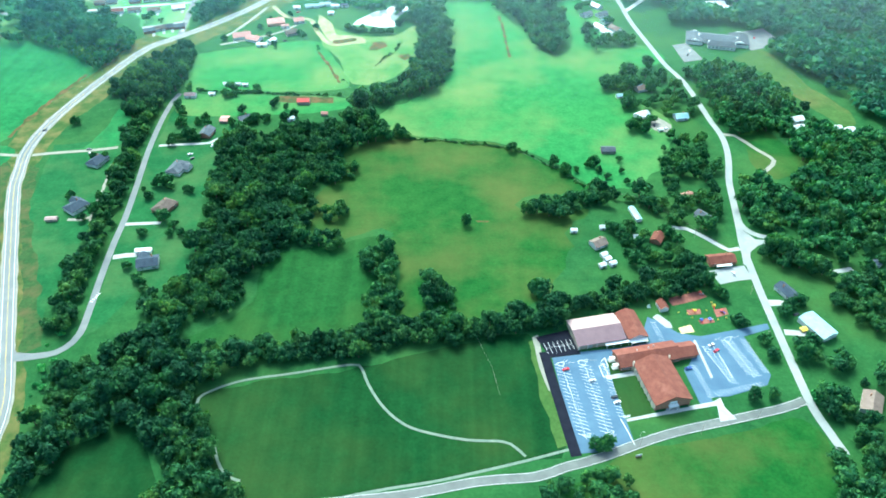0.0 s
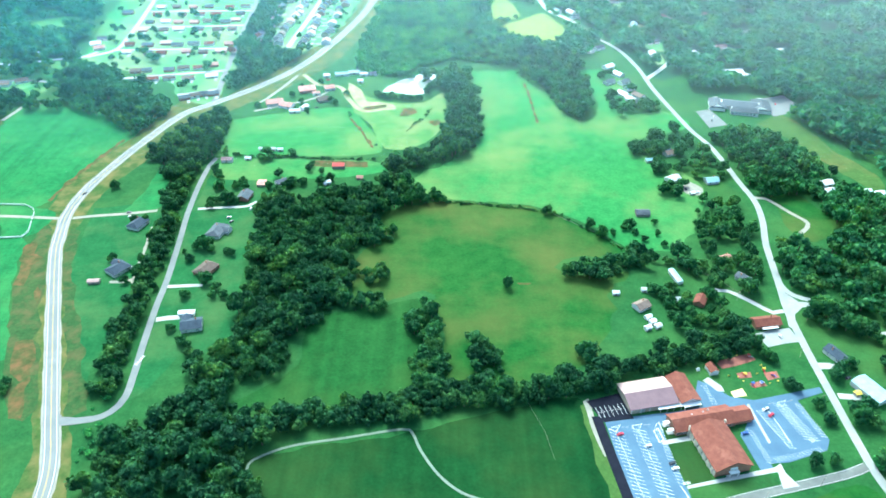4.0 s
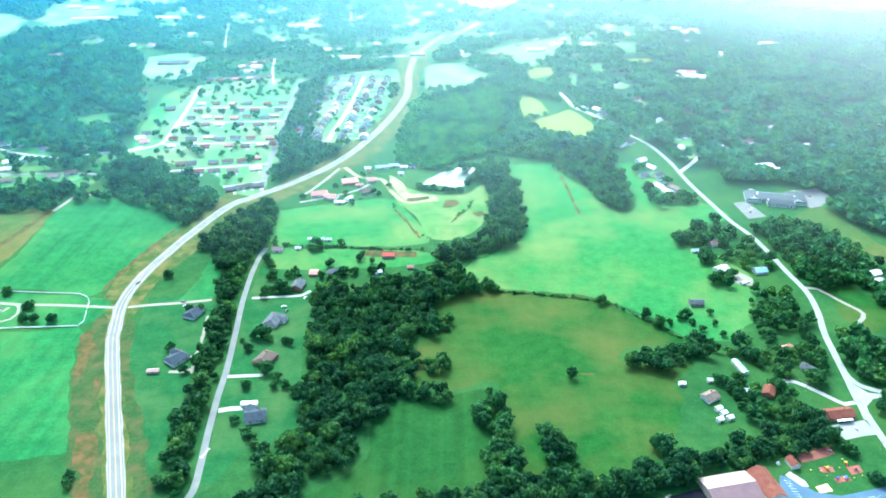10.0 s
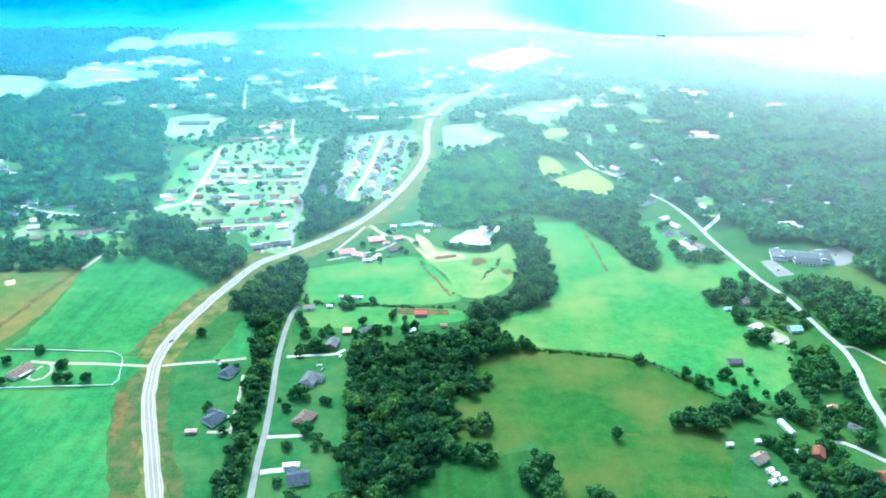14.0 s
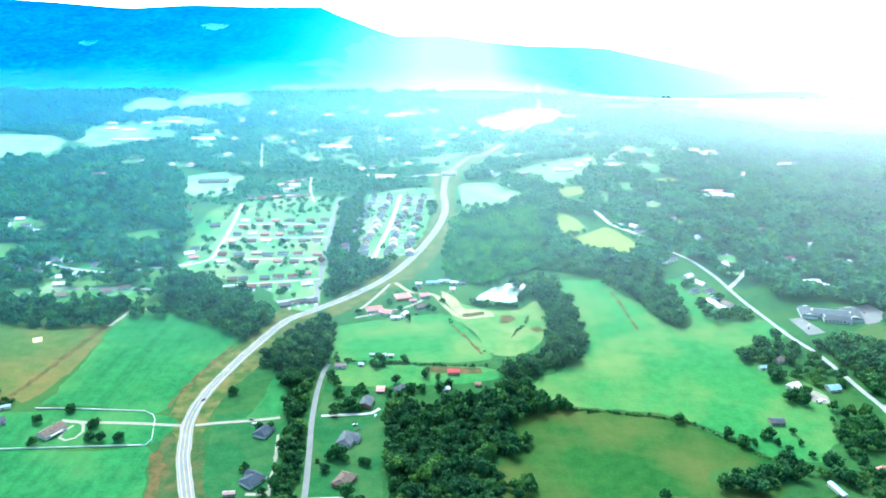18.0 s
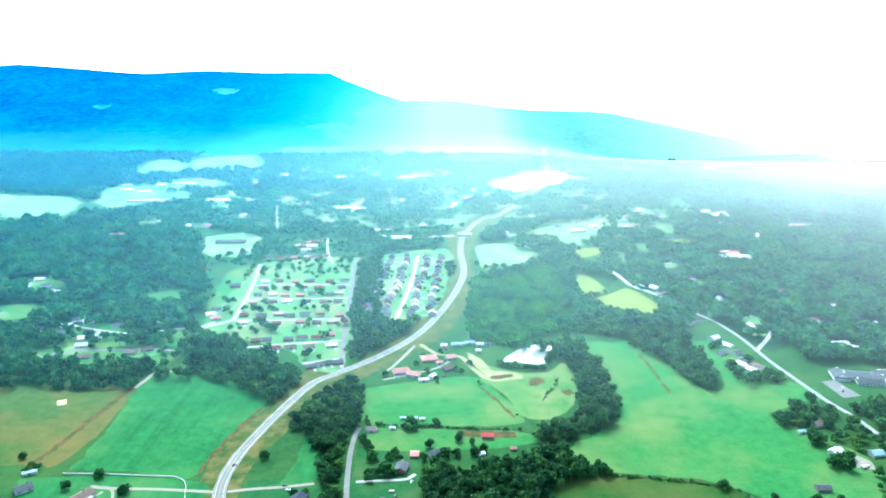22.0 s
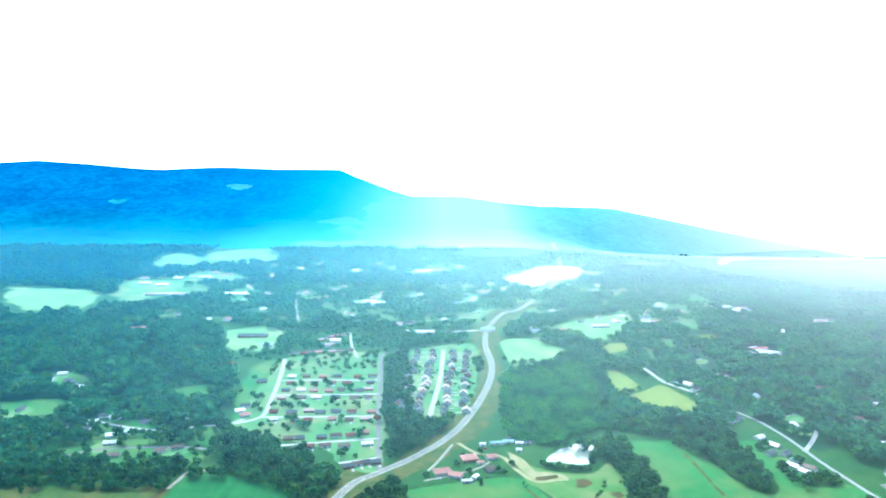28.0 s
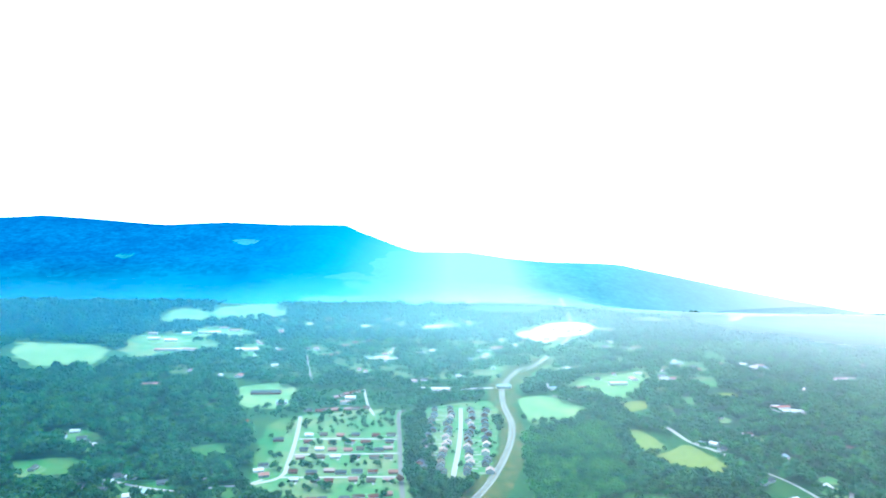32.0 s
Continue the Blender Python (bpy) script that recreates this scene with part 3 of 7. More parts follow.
FAR_OPEN = [[(-1211, 2139), (-1021, 2089), (-1000, 2031), (-1072, 2008), (-1164, 2051)], [(-1059, 2295), (-907, 2281), (-875, 2170), (-1001, 2131)], [(-332, 2418), (-225, 2438), (-217, 2349), (-320, 2318)],
            [(-1318, 2671), (-1246, 2710), (-1104, 2577), (-1066, 2491), (-1116, 2460), (-1183, 2428), (-1202, 2386)], [(-1167, 2768), (-1151, 2897), (-1076, 2940), (-882, 2738), (-839, 2550), (-972, 2586), (-1038, 2465)],
            [(-29, 2337), (88, 2433), (166, 2600), (241, 2600), (228, 2353), (144, 2199), (93, 2104), (38, 2071), (-21, 2147)], [(-1485, 1967), (-1436, 2006), (-1241, 1971), (-1177, 1889), (-1178, 1758), (-1176, 1689), (-1230, 1687), (-1295, 1752)],
            [(-1143, 1834), (-1155, 1958), (-1128, 1987), (-1017, 1948), (-899, 1973), (-892, 1904), (-976, 1843), (-1090, 1799)],
            [(-890, 2960), (-720, 2990), (-540, 3080), (-560, 3160), (-740, 3110), (-880, 3040)], [(-450, 2930), (-350, 2930), (-350, 3000), (-450, 3000)]]
EAST_OPEN = [[(140, 1366), (174, 1384), (153, 1265), (135, 1257)], [(209, 1444), (239, 1445), (219, 1369), (196, 1385)], [(283, 1480), (335, 1473), (313, 1425), (263, 1423)], [(86, 1416), (135, 1409), (115, 1352), (78, 1339)]]
for pts in FAR_OPEN[:3]:
    field("far_field", pts, PALE, "pale far field among the valley trees", 14)
for pts, mat in zip(EAST_OPEN, (LAWNS, LAWNS, STRAW, STRAW)):
    field("clearing", pts, mat, "small open clearing in the eastern woods", 3)
field("highway_verge", [(-178, 1400), (-172, 1530), (-130, 1690), (-62, 1800), (-20, 1850), (20, 1815), (-22, 1740), (-70, 1640), (-112, 1530), (-122, 1400)], VERGE, "pale verge of the far highway", 8)

# ---------- roads ----------
field("highway_verge", [(-249, 203), (-256, 256), (-273, 300), (-290, 340), (-300, 366), (-330, 366), (-320, 345), (-303, 312), (-286, 266), (-278, 203)], VERGE, "dry mown verge along the highway", 2, z=0.016)
field("highway_verge", [(-301, 363), (-326, 421), (-349, 478), (-364, 533), (-363, 592), (-346, 649), (-319, 715), (-302, 767), (-317, 835), (-351, 800), (-377, 743), (-403, 666), (-408, 601), (-400, 545), (-383, 493), (-360, 434), (-329, 363)], VERGE, "dry mown verge along the highway", 3, z=0.018)
field("highway_verge", [(-308, 750), (-274, 790), (-222, 853), (-176.4, 947), (-146.8, 1061), (-129.5, 1237), (-142.8, 1450), (-166.7, 1450), (-168, 1294), (-179.4, 1134), (-207, 1020), (-237, 946), (-269, 872), (-298, 821)], VERGE, "dry mown verge along the highway", 3, z=0.013)
HWY = [*[(-262, 204), (-270, 261)], *[(-288, 306), (-305, 345)], *[(-362, 478), (-374, 514), (-383, 552), (-383, 594), (-375, 641), (-359, 705), (-339, 765)], *[(-312, 795), (-273, 839), (-226, 913), (-190.4, 1015), (-162.2, 1135), (-149.1, 1244), (-152.6, 1393), (-138.1, 1539), (-90.4, 1702)], *[(-63.5, 1719), (-17.3, 1804)]]
road("highway", HWY, 9.4, HIGHWAY, "pale grey two-lane highway with white edge lines", 0.16, "eyg", 8.0, 9.0)
road("road", [(-93.4, 198.7), (-26.1, 206), (21.1, 215), (53.2, 218), (70, 224), (90.4, 230), (133.4, 246), (177.3, 257), (209, 265), (225, 271)], 6.2, OLD_ASPHALT, "grey country road past the church", 0.16, "e", 6.0, 3.0)
road("side_road", [*[(234, 232), (231, 247), (228, 265), (228, 297), (229, 337), (230, 371), (233, 415), (238, 443), (243, 472), (249, 505), (259, 540), (264, 574), (261, 610), (258, 661), (254, 692)], *[(245, 726), (238, 775), (230, 839), (226, 908), (214, 975), (192.1, 1024)]], 5.6, PALE_ROAD, "pale side road past the houses", 0.15, "", 6.0, 3.0)
field("lane_mouth", [(-289.5, 296), (-287, 314), (-282, 309), (-272, 308.2), (-262, 309.8), (-262, 304.6), (-273, 302.2), (-281, 301.4)], ASPHALT, "pale widened mouth of the lane at the highway", 0, "road", False, 0.137)
road("road_fork", [(242, 465), (240, 446), (245, 434), (257, 428), (269, 427)], 5.0, PALE_ROAD, "pale curving fork of the side road", 0.145)
field("junction", [(240, 460), (239, 438), (246, 426), (256, 425), (268, 428), (266, 425), (254, 421), (246, 419), (237, 411), (231, 393), (227, 397), (230, 411), (233, 430)], PALE_ROAD, "wide pale asphalt of the junction", 0, "road", False, 0.14)
road("far_road", [*[(192.1, 1024), (161.7, 1108), (135, 1155), (125.2, 1223), (112, 1259), (63, 1352), (22.5, 1387), (-47.3, 1452)]], 7.5, CONCRETE, "pale far road through the woods", 0.15, "", 10, 9.0)
road("lane", [*[(-285, 305), (-278, 305), (-262, 307), (-252, 313), (-247, 326), (-249, 350), (-253, 382), (-257, 421), (-259, 453), (-265, 504), (-271, 550), (-275, 603), (-275, 642), (-272, 659)]], 5.0, HIGHWAY, "narrow grey lane past the houses", 0.14, "", 5.0, 3.0)
road("street", [(-311, 795), (-321, 891), (-332, 1018), (-343, 1164), (-353, 1304), (-341, 1324)], 7, ASPHALT, "straight grey street of the estate", 0.14, "", 8)
road("street", [(-527, 947), (-497, 976), (-499, 1037), (-511, 1146), (-524, 1239), (-531, 1277)], 7, CONCRETE, "pale street of the estate", 0.14, "", 8)
road("street", [(-237, 1347), (-240, 1218), (-245, 1118), (-252, 1032), (-256, 979)], 8, CONCRETE, "pale wide street of the new estate", 0.14, "", 8)
for pts in ([(-506, 1146), (-425, 1150), (-342, 1151)], [(-504, 1070), (-419, 1074), (-336, 1081)], [(-497, 974), (-414, 977), (-329, 983)], [(-457, 870), (-393, 884), (-321, 899)], [(-363, 820), (-330, 831), (-316, 839)]):
    road("estate_street", pts, 6, CONCRETE, "narrow estate street between bungalows", 0.14, "", 8)
road("back_road", [(-711, 803), (-701, 835), (-668, 856), (-598, 864), (-551, 863), (-525, 850)], 6, ASPHALT, "grey back road behind the trees", 0.14, "", 8)
road("back_road", [(-734, 959), (-686, 937), (-644, 924), (-607, 920), (-573, 936), (-536, 945), (-519, 966)], 6, CONCRETE, "pale back road among houses", 0.14, "", 8)
road("track", [(-543, 748), (-539, 771), (-535, 792), (-519, 796), (-502, 803)], 5, GRAVEL, "pale gravel track into the woods", 0.14, "", 6)
road("far_street", [(-642, 1899), (-593, 1682), (-562, 1562)], 5, CONCRETE, "pale far town street", 0.14, "", 10)
road("far_street", [(-438, 1487), (-418, 1370), (-397, 1289)], 5, CONCRETE, "pale far town street", 0.14, "", 10)
road("far_street", [(-346, 2066), (-319, 1835), (-301, 1728)], 5, CONCRETE, "pale far town street", 0.14, "", 10)
road("far_street", [(-346, 1465), (-275, 1488), (-226, 1500), (-165, 1513)], 14, CONCRETE, "pale far cross road", 0.14, "", 10)
road("far_highway", [(-28, 1789), (27.8, 1932), (96.2, 2119), (159.9, 2344), (211, 2782), (272, 3291)], 12, CONCRETE, "pale far road climbing the hill", 0.14, "", 20)
road("wood_road", [(226, 867), (266, 919), (300, 976), (314, 1005)], 6, CONCRETE, "pale drive into the woods", 0.14, "", 8)
road("wood_road", [(288, 948), (333, 935), (344, 926)], 5, CONCRETE, "pale drive among trees", 0.14, "", 8)
road("drive", [(265, 581), (276, 579), (290, 554), (299, 536), (284, 518)], 4, GRAVEL, "pale drive into a clearing", 0.13)
road("drive", [(-375, 544), (-354, 548), (-325, 552), (-301, 557)], 4, GRAVEL, "pale gravel drive", 0.13)
road("drive", [(-264, 560), (-244, 562), (-218, 565), (-211, 573)], 3.6, CONCRETE, "pale concrete drive", 0.13)
road("drive", [(-256, 444), (-243, 445), (-228, 446)], 3.6, CONCRETE, "pale concrete drive", 0.13)
road("drive", [(-252, 404), (-244, 406), (-234, 407)], 5, CONCRETE, "wide pale concrete drive", 0.13)
road("drive", [(183.3, 441), (195, 439), (207, 428), (221, 413), (230, 415)], 4, CONCRETE, "curving pale drive", 0.13)
road("drive", [(233, 328), (248, 326), (254, 322)], 5, CONCRETE, "short pale concrete drive", 0.13)
road("drive", [(232, 356), (240, 356), (244, 354)], 6, CONCRETE, "short pale concrete drive", 0.13)
road("drive", [(201, 382), (215, 386), (228, 388)], 15, PALE_ROAD, "broad pale concrete forecourt", 0.13)
road("track", [(-297, 530), (-292, 497), (-289, 466), (-286, 448)], 2.6, GRAVEL, "narrow sandy track along the tree belt", 0.12, "", 4, 0, 0.6)
road("drive", [(-303, 470), (-293, 470)], 2.6, CONCRETE, "short pale concrete walk", 0.13)
road("drive", [(-305, 450), (-295, 450), (-288, 453)], 3.4, GRAVEL, "short gravel drive", 0.13)
road("drive", [(-499, 551), (-478, 548), (-436, 547), (-382, 543)], 4, GRAVEL, "gravel drive through the paddock", 0.13)
road("drive_loop", [(-495, 550), (-485, 550), (-475, 543), (-471, 533), (-473, 524), (-480, 520), (-487, 524), (-488, 534), (-484, 543)], 2.6, GRAVEL, "gravel turning loop", 0.125)
road("farm_track", [(-217, 886), (-193.3, 853), (-163.7, 844), (-149.4, 808), (-129.3, 775), (-105.1, 780), (-94.4, 787)], 6, SANDY, "pale dusty farm track", 0.13, "", 6)
road("farm_track", [(-224, 882), (-237, 843), (-251, 807), (-260, 793)], 4, GRAVEL, "pale farm drive", 0.13)
road("farm_track", [(-258, 774), (-225, 790), (-195.3, 808), (-178.1, 829)], 4, GRAVEL, "pale farm drive", 0.13)
road("footpath", [(-151.6, 261), (-152, 272), (-145.5, 278), (-127.5, 286), (-96.1, 292), (-60.3, 299), (-52.7, 296), (-47.3, 283), (-36.1, 265), (-21.7, 252), (-4.6, 246), (15.5, 242), (35.5, 241), (42.6, 237), (48, 231)], 1.7, PATH, "pale walking path curving through the meadow", 0.13, "", 4, 1)
road("footpath", [(-60.3, 204), (-32.6, 210), (-4.3, 215), (24.6, 222), (51.1, 229), (74.8, 236)], 1.7, PATH, "pale walking path beside the road", 0.13, "", 4, 1)
road("footpath", [(-133.7, 237), (-129.8, 228), (-123, 219), (-114, 215)], 1.7, PATH, "pale walking path by the trees", 0.13, "", 4, 1)
# ---------- far mountains ----------
RIDGES = []


def height(x, y):
    """Height of the land at a place, hills included."""
    best = float(land(x, y))
    for xs, ys, z in RIDGES:
        if xs[0] <= x <= xs[-1] and ys[0] <= y <= ys[-1]:
            i, j = min(int((x - xs[0]) / (xs[1] - xs[0])), len(xs) - 2), min(int((y - ys[0]) / (ys[1] - ys[0])), len(ys) - 2)
            best = max(best, float(z[j:j + 2, i:i + 2].mean()))
    return best


def ridge(name, label, x0, x1, y0, y1, crest, mat, seed, lumps=1.0):
    """A hill range: its crest height along x, rising from y0 to y1 and rolling over behind."""
    nx, ny = 190, 60
    xs, ys = np.linspace(x0, x1, nx), np.linspace(y0, y1, ny)
    v = np.zeros((ny, nx, 3))
    cx, cz = np.array(crest, float).T
    for j, y in enumerate(ys):
        s = j / (ny - 1)
        rise = (s * s * (3 - 2 * s)) ** 0.9
        for i, x in enumerate(xs):
            top = float(np.interp(x, cx, cz))
            base = float(land(x, y)) - 4
            wob = noise.fractal(Vector((x / 420 + seed, y / 420, seed)), 1.0, 2.0, 5) * 38 * lumps * (0.35 + math.sin(math.pi * s))
            v[j, i] = (x, y, base + (top - base) * rise + wob * min(1, s * 3) * min(1, max(0.25, abs(top) / 120)) * (1 if s < 0.9 else 0.35))
    RIDGES.append((xs, ys, v[:, :, 2]))
    k = np.arange(nx * ny).reshape(ny, nx)
    q = np.stack([k[:-1, :-1], k[:-1, 1:], k[1:, 1:], k[1:, :-1]], -1).reshape(-1, 4)
    me = tri_mesh(name, v.reshape(-1, 3), np.concatenate([q[:, [0, 1, 2]], q[:, [0, 2, 3]]]), [mat])
    me.polygons.foreach_set("use_smooth", np.ones(len(me.polygons), bool))
    return tagged(new(name, me), label, "mountain", kind="structure")


# haze and sun glare painted into the emission colours, by height and along x
BLUE = haze_glow_mat("blue_mountain_haze_glow", (0.055, 0.28, 0.47), (0.022, 0.225, 0.6), -10, 170, -2200, 200,
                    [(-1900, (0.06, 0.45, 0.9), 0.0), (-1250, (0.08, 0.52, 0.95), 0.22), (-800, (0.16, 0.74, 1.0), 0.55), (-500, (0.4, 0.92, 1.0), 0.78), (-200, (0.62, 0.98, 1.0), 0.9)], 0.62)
CYAN = haze_glow_mat("cyan_hill_haze_glow", (0.14, 0.4, 0.54), (0.16, 0.6, 0.82), 0, 120, -900, 2700,
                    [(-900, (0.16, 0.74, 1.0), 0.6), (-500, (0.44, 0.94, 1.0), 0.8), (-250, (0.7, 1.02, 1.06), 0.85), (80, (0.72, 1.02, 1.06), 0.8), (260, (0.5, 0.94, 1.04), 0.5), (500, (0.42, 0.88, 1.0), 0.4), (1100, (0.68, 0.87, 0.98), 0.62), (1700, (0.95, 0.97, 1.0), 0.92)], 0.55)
LILAC = haze_glow_mat("lilac_hill_haze_glow", (0.13, 0.36, 0.47), (0.16, 0.4, 0.54), -200, 0, 100, 2700,
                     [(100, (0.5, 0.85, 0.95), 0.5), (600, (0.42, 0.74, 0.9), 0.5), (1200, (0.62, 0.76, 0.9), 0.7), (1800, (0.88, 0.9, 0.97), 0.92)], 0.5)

west = ridge("mountain_west", "long flat-topped mountain with blue haze painted in, paler towards the sun", -3600, 200, 2850, 4650,
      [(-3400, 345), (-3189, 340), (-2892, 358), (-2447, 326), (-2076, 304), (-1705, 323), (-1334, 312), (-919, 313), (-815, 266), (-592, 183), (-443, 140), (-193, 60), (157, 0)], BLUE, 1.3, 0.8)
ridge("mountain_east", "hills with pale cyan haze and bright glare painted in", -900, 3400, 2960, 4300,
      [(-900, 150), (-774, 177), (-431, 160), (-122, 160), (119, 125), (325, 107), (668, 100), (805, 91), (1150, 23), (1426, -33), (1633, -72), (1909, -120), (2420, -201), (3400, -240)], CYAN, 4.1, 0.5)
ridge("foothill_east", "low wooded hill with lilac haze painted in, before the eastern range", 100, 3000, 2750, 3500,
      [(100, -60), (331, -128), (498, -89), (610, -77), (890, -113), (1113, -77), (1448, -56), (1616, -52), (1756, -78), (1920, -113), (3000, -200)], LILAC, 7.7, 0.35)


def drape(ob, x0, x1, y0, y1, mat, label):
    """A clearing on a hillside: the faces of the slope inside an oval, lifted by a few metres."""
    me = ob.data
    faces = []
    for p in me.polygons:
        u, w = (p.center.x - (x0 + x1) / 2) / (x1 - x0) * 2, (p.center.y - (y0 + y1) / 2) / (y1 - y0) * 2
        if u * u + w * w < 1:
            faces.append(tuple(p.vertices))
    used = sorted({i for f in faces for i in f})
    at = {i: n for n, i in enumerate(used)}
    v = [me.vertices[i].co + Vector((0, -3, 4)) for i in used]
    tagged(new("mountain_clearing", poly_mesh("mountain_clearing", v, [tuple(at[i] for i in f) for f in faces], mat)), label, "clearing", kind="structure")


# the clearings glow too: pale haze painted into their emission, stronger sunward
PALE_FAR = haze_glow_mat("pale_clearing_haze_glow", (0.1, 0.45, 0.62), (0.1, 0.45, 0.62), 40, 300, -1700, -300,
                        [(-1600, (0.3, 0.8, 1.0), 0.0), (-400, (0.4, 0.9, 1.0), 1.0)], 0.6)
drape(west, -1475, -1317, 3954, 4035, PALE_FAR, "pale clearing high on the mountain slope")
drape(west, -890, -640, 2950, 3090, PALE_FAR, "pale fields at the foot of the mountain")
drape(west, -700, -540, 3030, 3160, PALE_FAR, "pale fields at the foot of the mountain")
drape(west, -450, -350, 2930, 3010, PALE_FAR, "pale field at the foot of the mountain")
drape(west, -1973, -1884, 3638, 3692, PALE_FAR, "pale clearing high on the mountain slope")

# added glowing screen that stands in for the white sky glare low over the hills
glare, gt, gp = nodes_of("sky_glare_screen")
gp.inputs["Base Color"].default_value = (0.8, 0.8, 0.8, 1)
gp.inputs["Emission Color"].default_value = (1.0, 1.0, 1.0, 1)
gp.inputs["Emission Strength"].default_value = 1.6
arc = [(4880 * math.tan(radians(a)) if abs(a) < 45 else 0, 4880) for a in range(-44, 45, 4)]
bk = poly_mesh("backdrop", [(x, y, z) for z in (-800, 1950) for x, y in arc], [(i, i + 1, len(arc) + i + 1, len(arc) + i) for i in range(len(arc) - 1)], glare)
tagged(new("backdrop", bk), "glowing white screen for the hazy sky low above the far hills", "sky", kind="structure")

# ---------- houses ----------
def garden(at, r, mat):
    """A patch of open lawn before a house in the woods, longer towards the south."""
    rng = np.random.default_rng(int(abs(at[0]) * 3 + abs(at[1])))
    pts = [(at[0] + r * rng.uniform(0.75, 1.3) * math.cos(a), at[1] - 0.5 * r + r * rng.uniform(0.9, 1.5) * math.sin(a)) for a in np.linspace(0, 2 * math.pi, 10)[:-1]]
    field("garden_lawn", pts, mat, "small open lawn round a house in the woods", 2, "lawn")



HOMES = []  # x, y, radius: kept clear of trees


def gable_mesh(name, w, d, h, rise, mat, x0=0.0, y0=0.0, t=0.0):
    """Walls of a gabled house as one closed body, ridge along x."""
    a, b = w / 2, d / 2
    v = [(-a, -b, 0), (a, -b, 0), (a, b, 0), (-a, b, 0), (-a, -b, h), (a, -b, h), (a, b, h), (-a, b, h), (-a, 0, h + rise), (a, 0, h + rise)]
    f = [(3, 2, 1, 0), (0, 1, 5, 4), (2, 3, 7, 6), (1, 2, 6, 9, 5), (3, 0, 4, 8, 7), (4, 5, 9, 8), (6, 7, 8, 9)]
    return poly_mesh(name, [(x + x0, y + y0, z) for x, y, z in v], f, mat)


def gable_roof(name, w, d, h, rise, mat, over=0.6, thick=0.25, hip=0.0, x0=0.0, y0=0.0):
    """Two (or, hipped, four) roof slopes of real thickness, ridge along x, with overhanging eaves."""
    a, b = w / 2 + over, d / 2 + over
    drop = rise * over / (d / 2)
    e, r = h - drop + 0.04, h + rise + 0.04
    ra = a - hip * b
    top = [(-a, -b, e), (a, -b, e), (a, b, e), (-a, b, e), (-ra, 0, r), (ra, 0, r)]
    v = [(x + x0, y + y0, z + thick) for x, y, z in top] + [(x + x0, y + y0, z) for x, y, z in top]
    f = [(0, 1, 5, 4), (2, 3, 4, 5), (1, 2, 5), (3, 0, 4)] if hip else [(0, 1, 5, 4), (2, 3, 4, 5)]
    f += [tuple(i + 6 for i in reversed(q)) for q in f]
    rim = [0, 1, 2, 3] if hip else [0, 1, 5, 2, 3, 4]
    f += [(rim[(i + 1) % len(rim)], rim[i], rim[i] + 6, rim[(i + 1) % len(rim)] + 6) for i in range(len(rim))]
    return poly_mesh(name, v, f, mat)


MESHES = {}


def shared(key, make):
    if key not in MESHES:
        MESHES[key] = make()
    return MESHES[key]


def window(parent, x, y, z, turn, w=1.3, h=1.4, name="window"):
    """Frame proud of the wall with a dark pane set in it; it faces -y before the turn."""
    def frame_mesh():
        v, f = [], []
        for bx in ((-w / 2, -w / 2 + 0.1, 0, h), (w / 2 - 0.1, w / 2, 0, h), (-w / 2, w / 2, 0, 0.1), (-w / 2, w / 2, h - 0.1, h)):
            bv, bf = box_data(bx[0], bx[1], -0.07, 0.02, bx[2], bx[3])
            f += [tuple(i + len(v) for i in q) for q in bf]
            v += bv
        return poly_mesh("window", v, f, WHITE)
    ob = child(name, shared(("frame", w, h), frame_mesh), parent, pose(x, y, z, 0, 0, turn))
    child("pane", shared(("pane", w, h), lambda: poly_mesh("pane", *box_data(-w / 2 + 0.1, w / 2 - 0.1, -0.03, 0.02, 0.1, h - 0.1), GLASS)), ob)
    return ob


def door(parent, x, y, z, turn, mat=None, w=1.0, h=2.05):
    ob = child("door", shared(("door", w, h, mat and mat.name), lambda: poly_mesh("door", *box_data(-w / 2, w / 2, -0.08, 0.02, 0, h), mat or WOOD)), parent, pose(x, y, z, 0, 0, turn))
    return ob


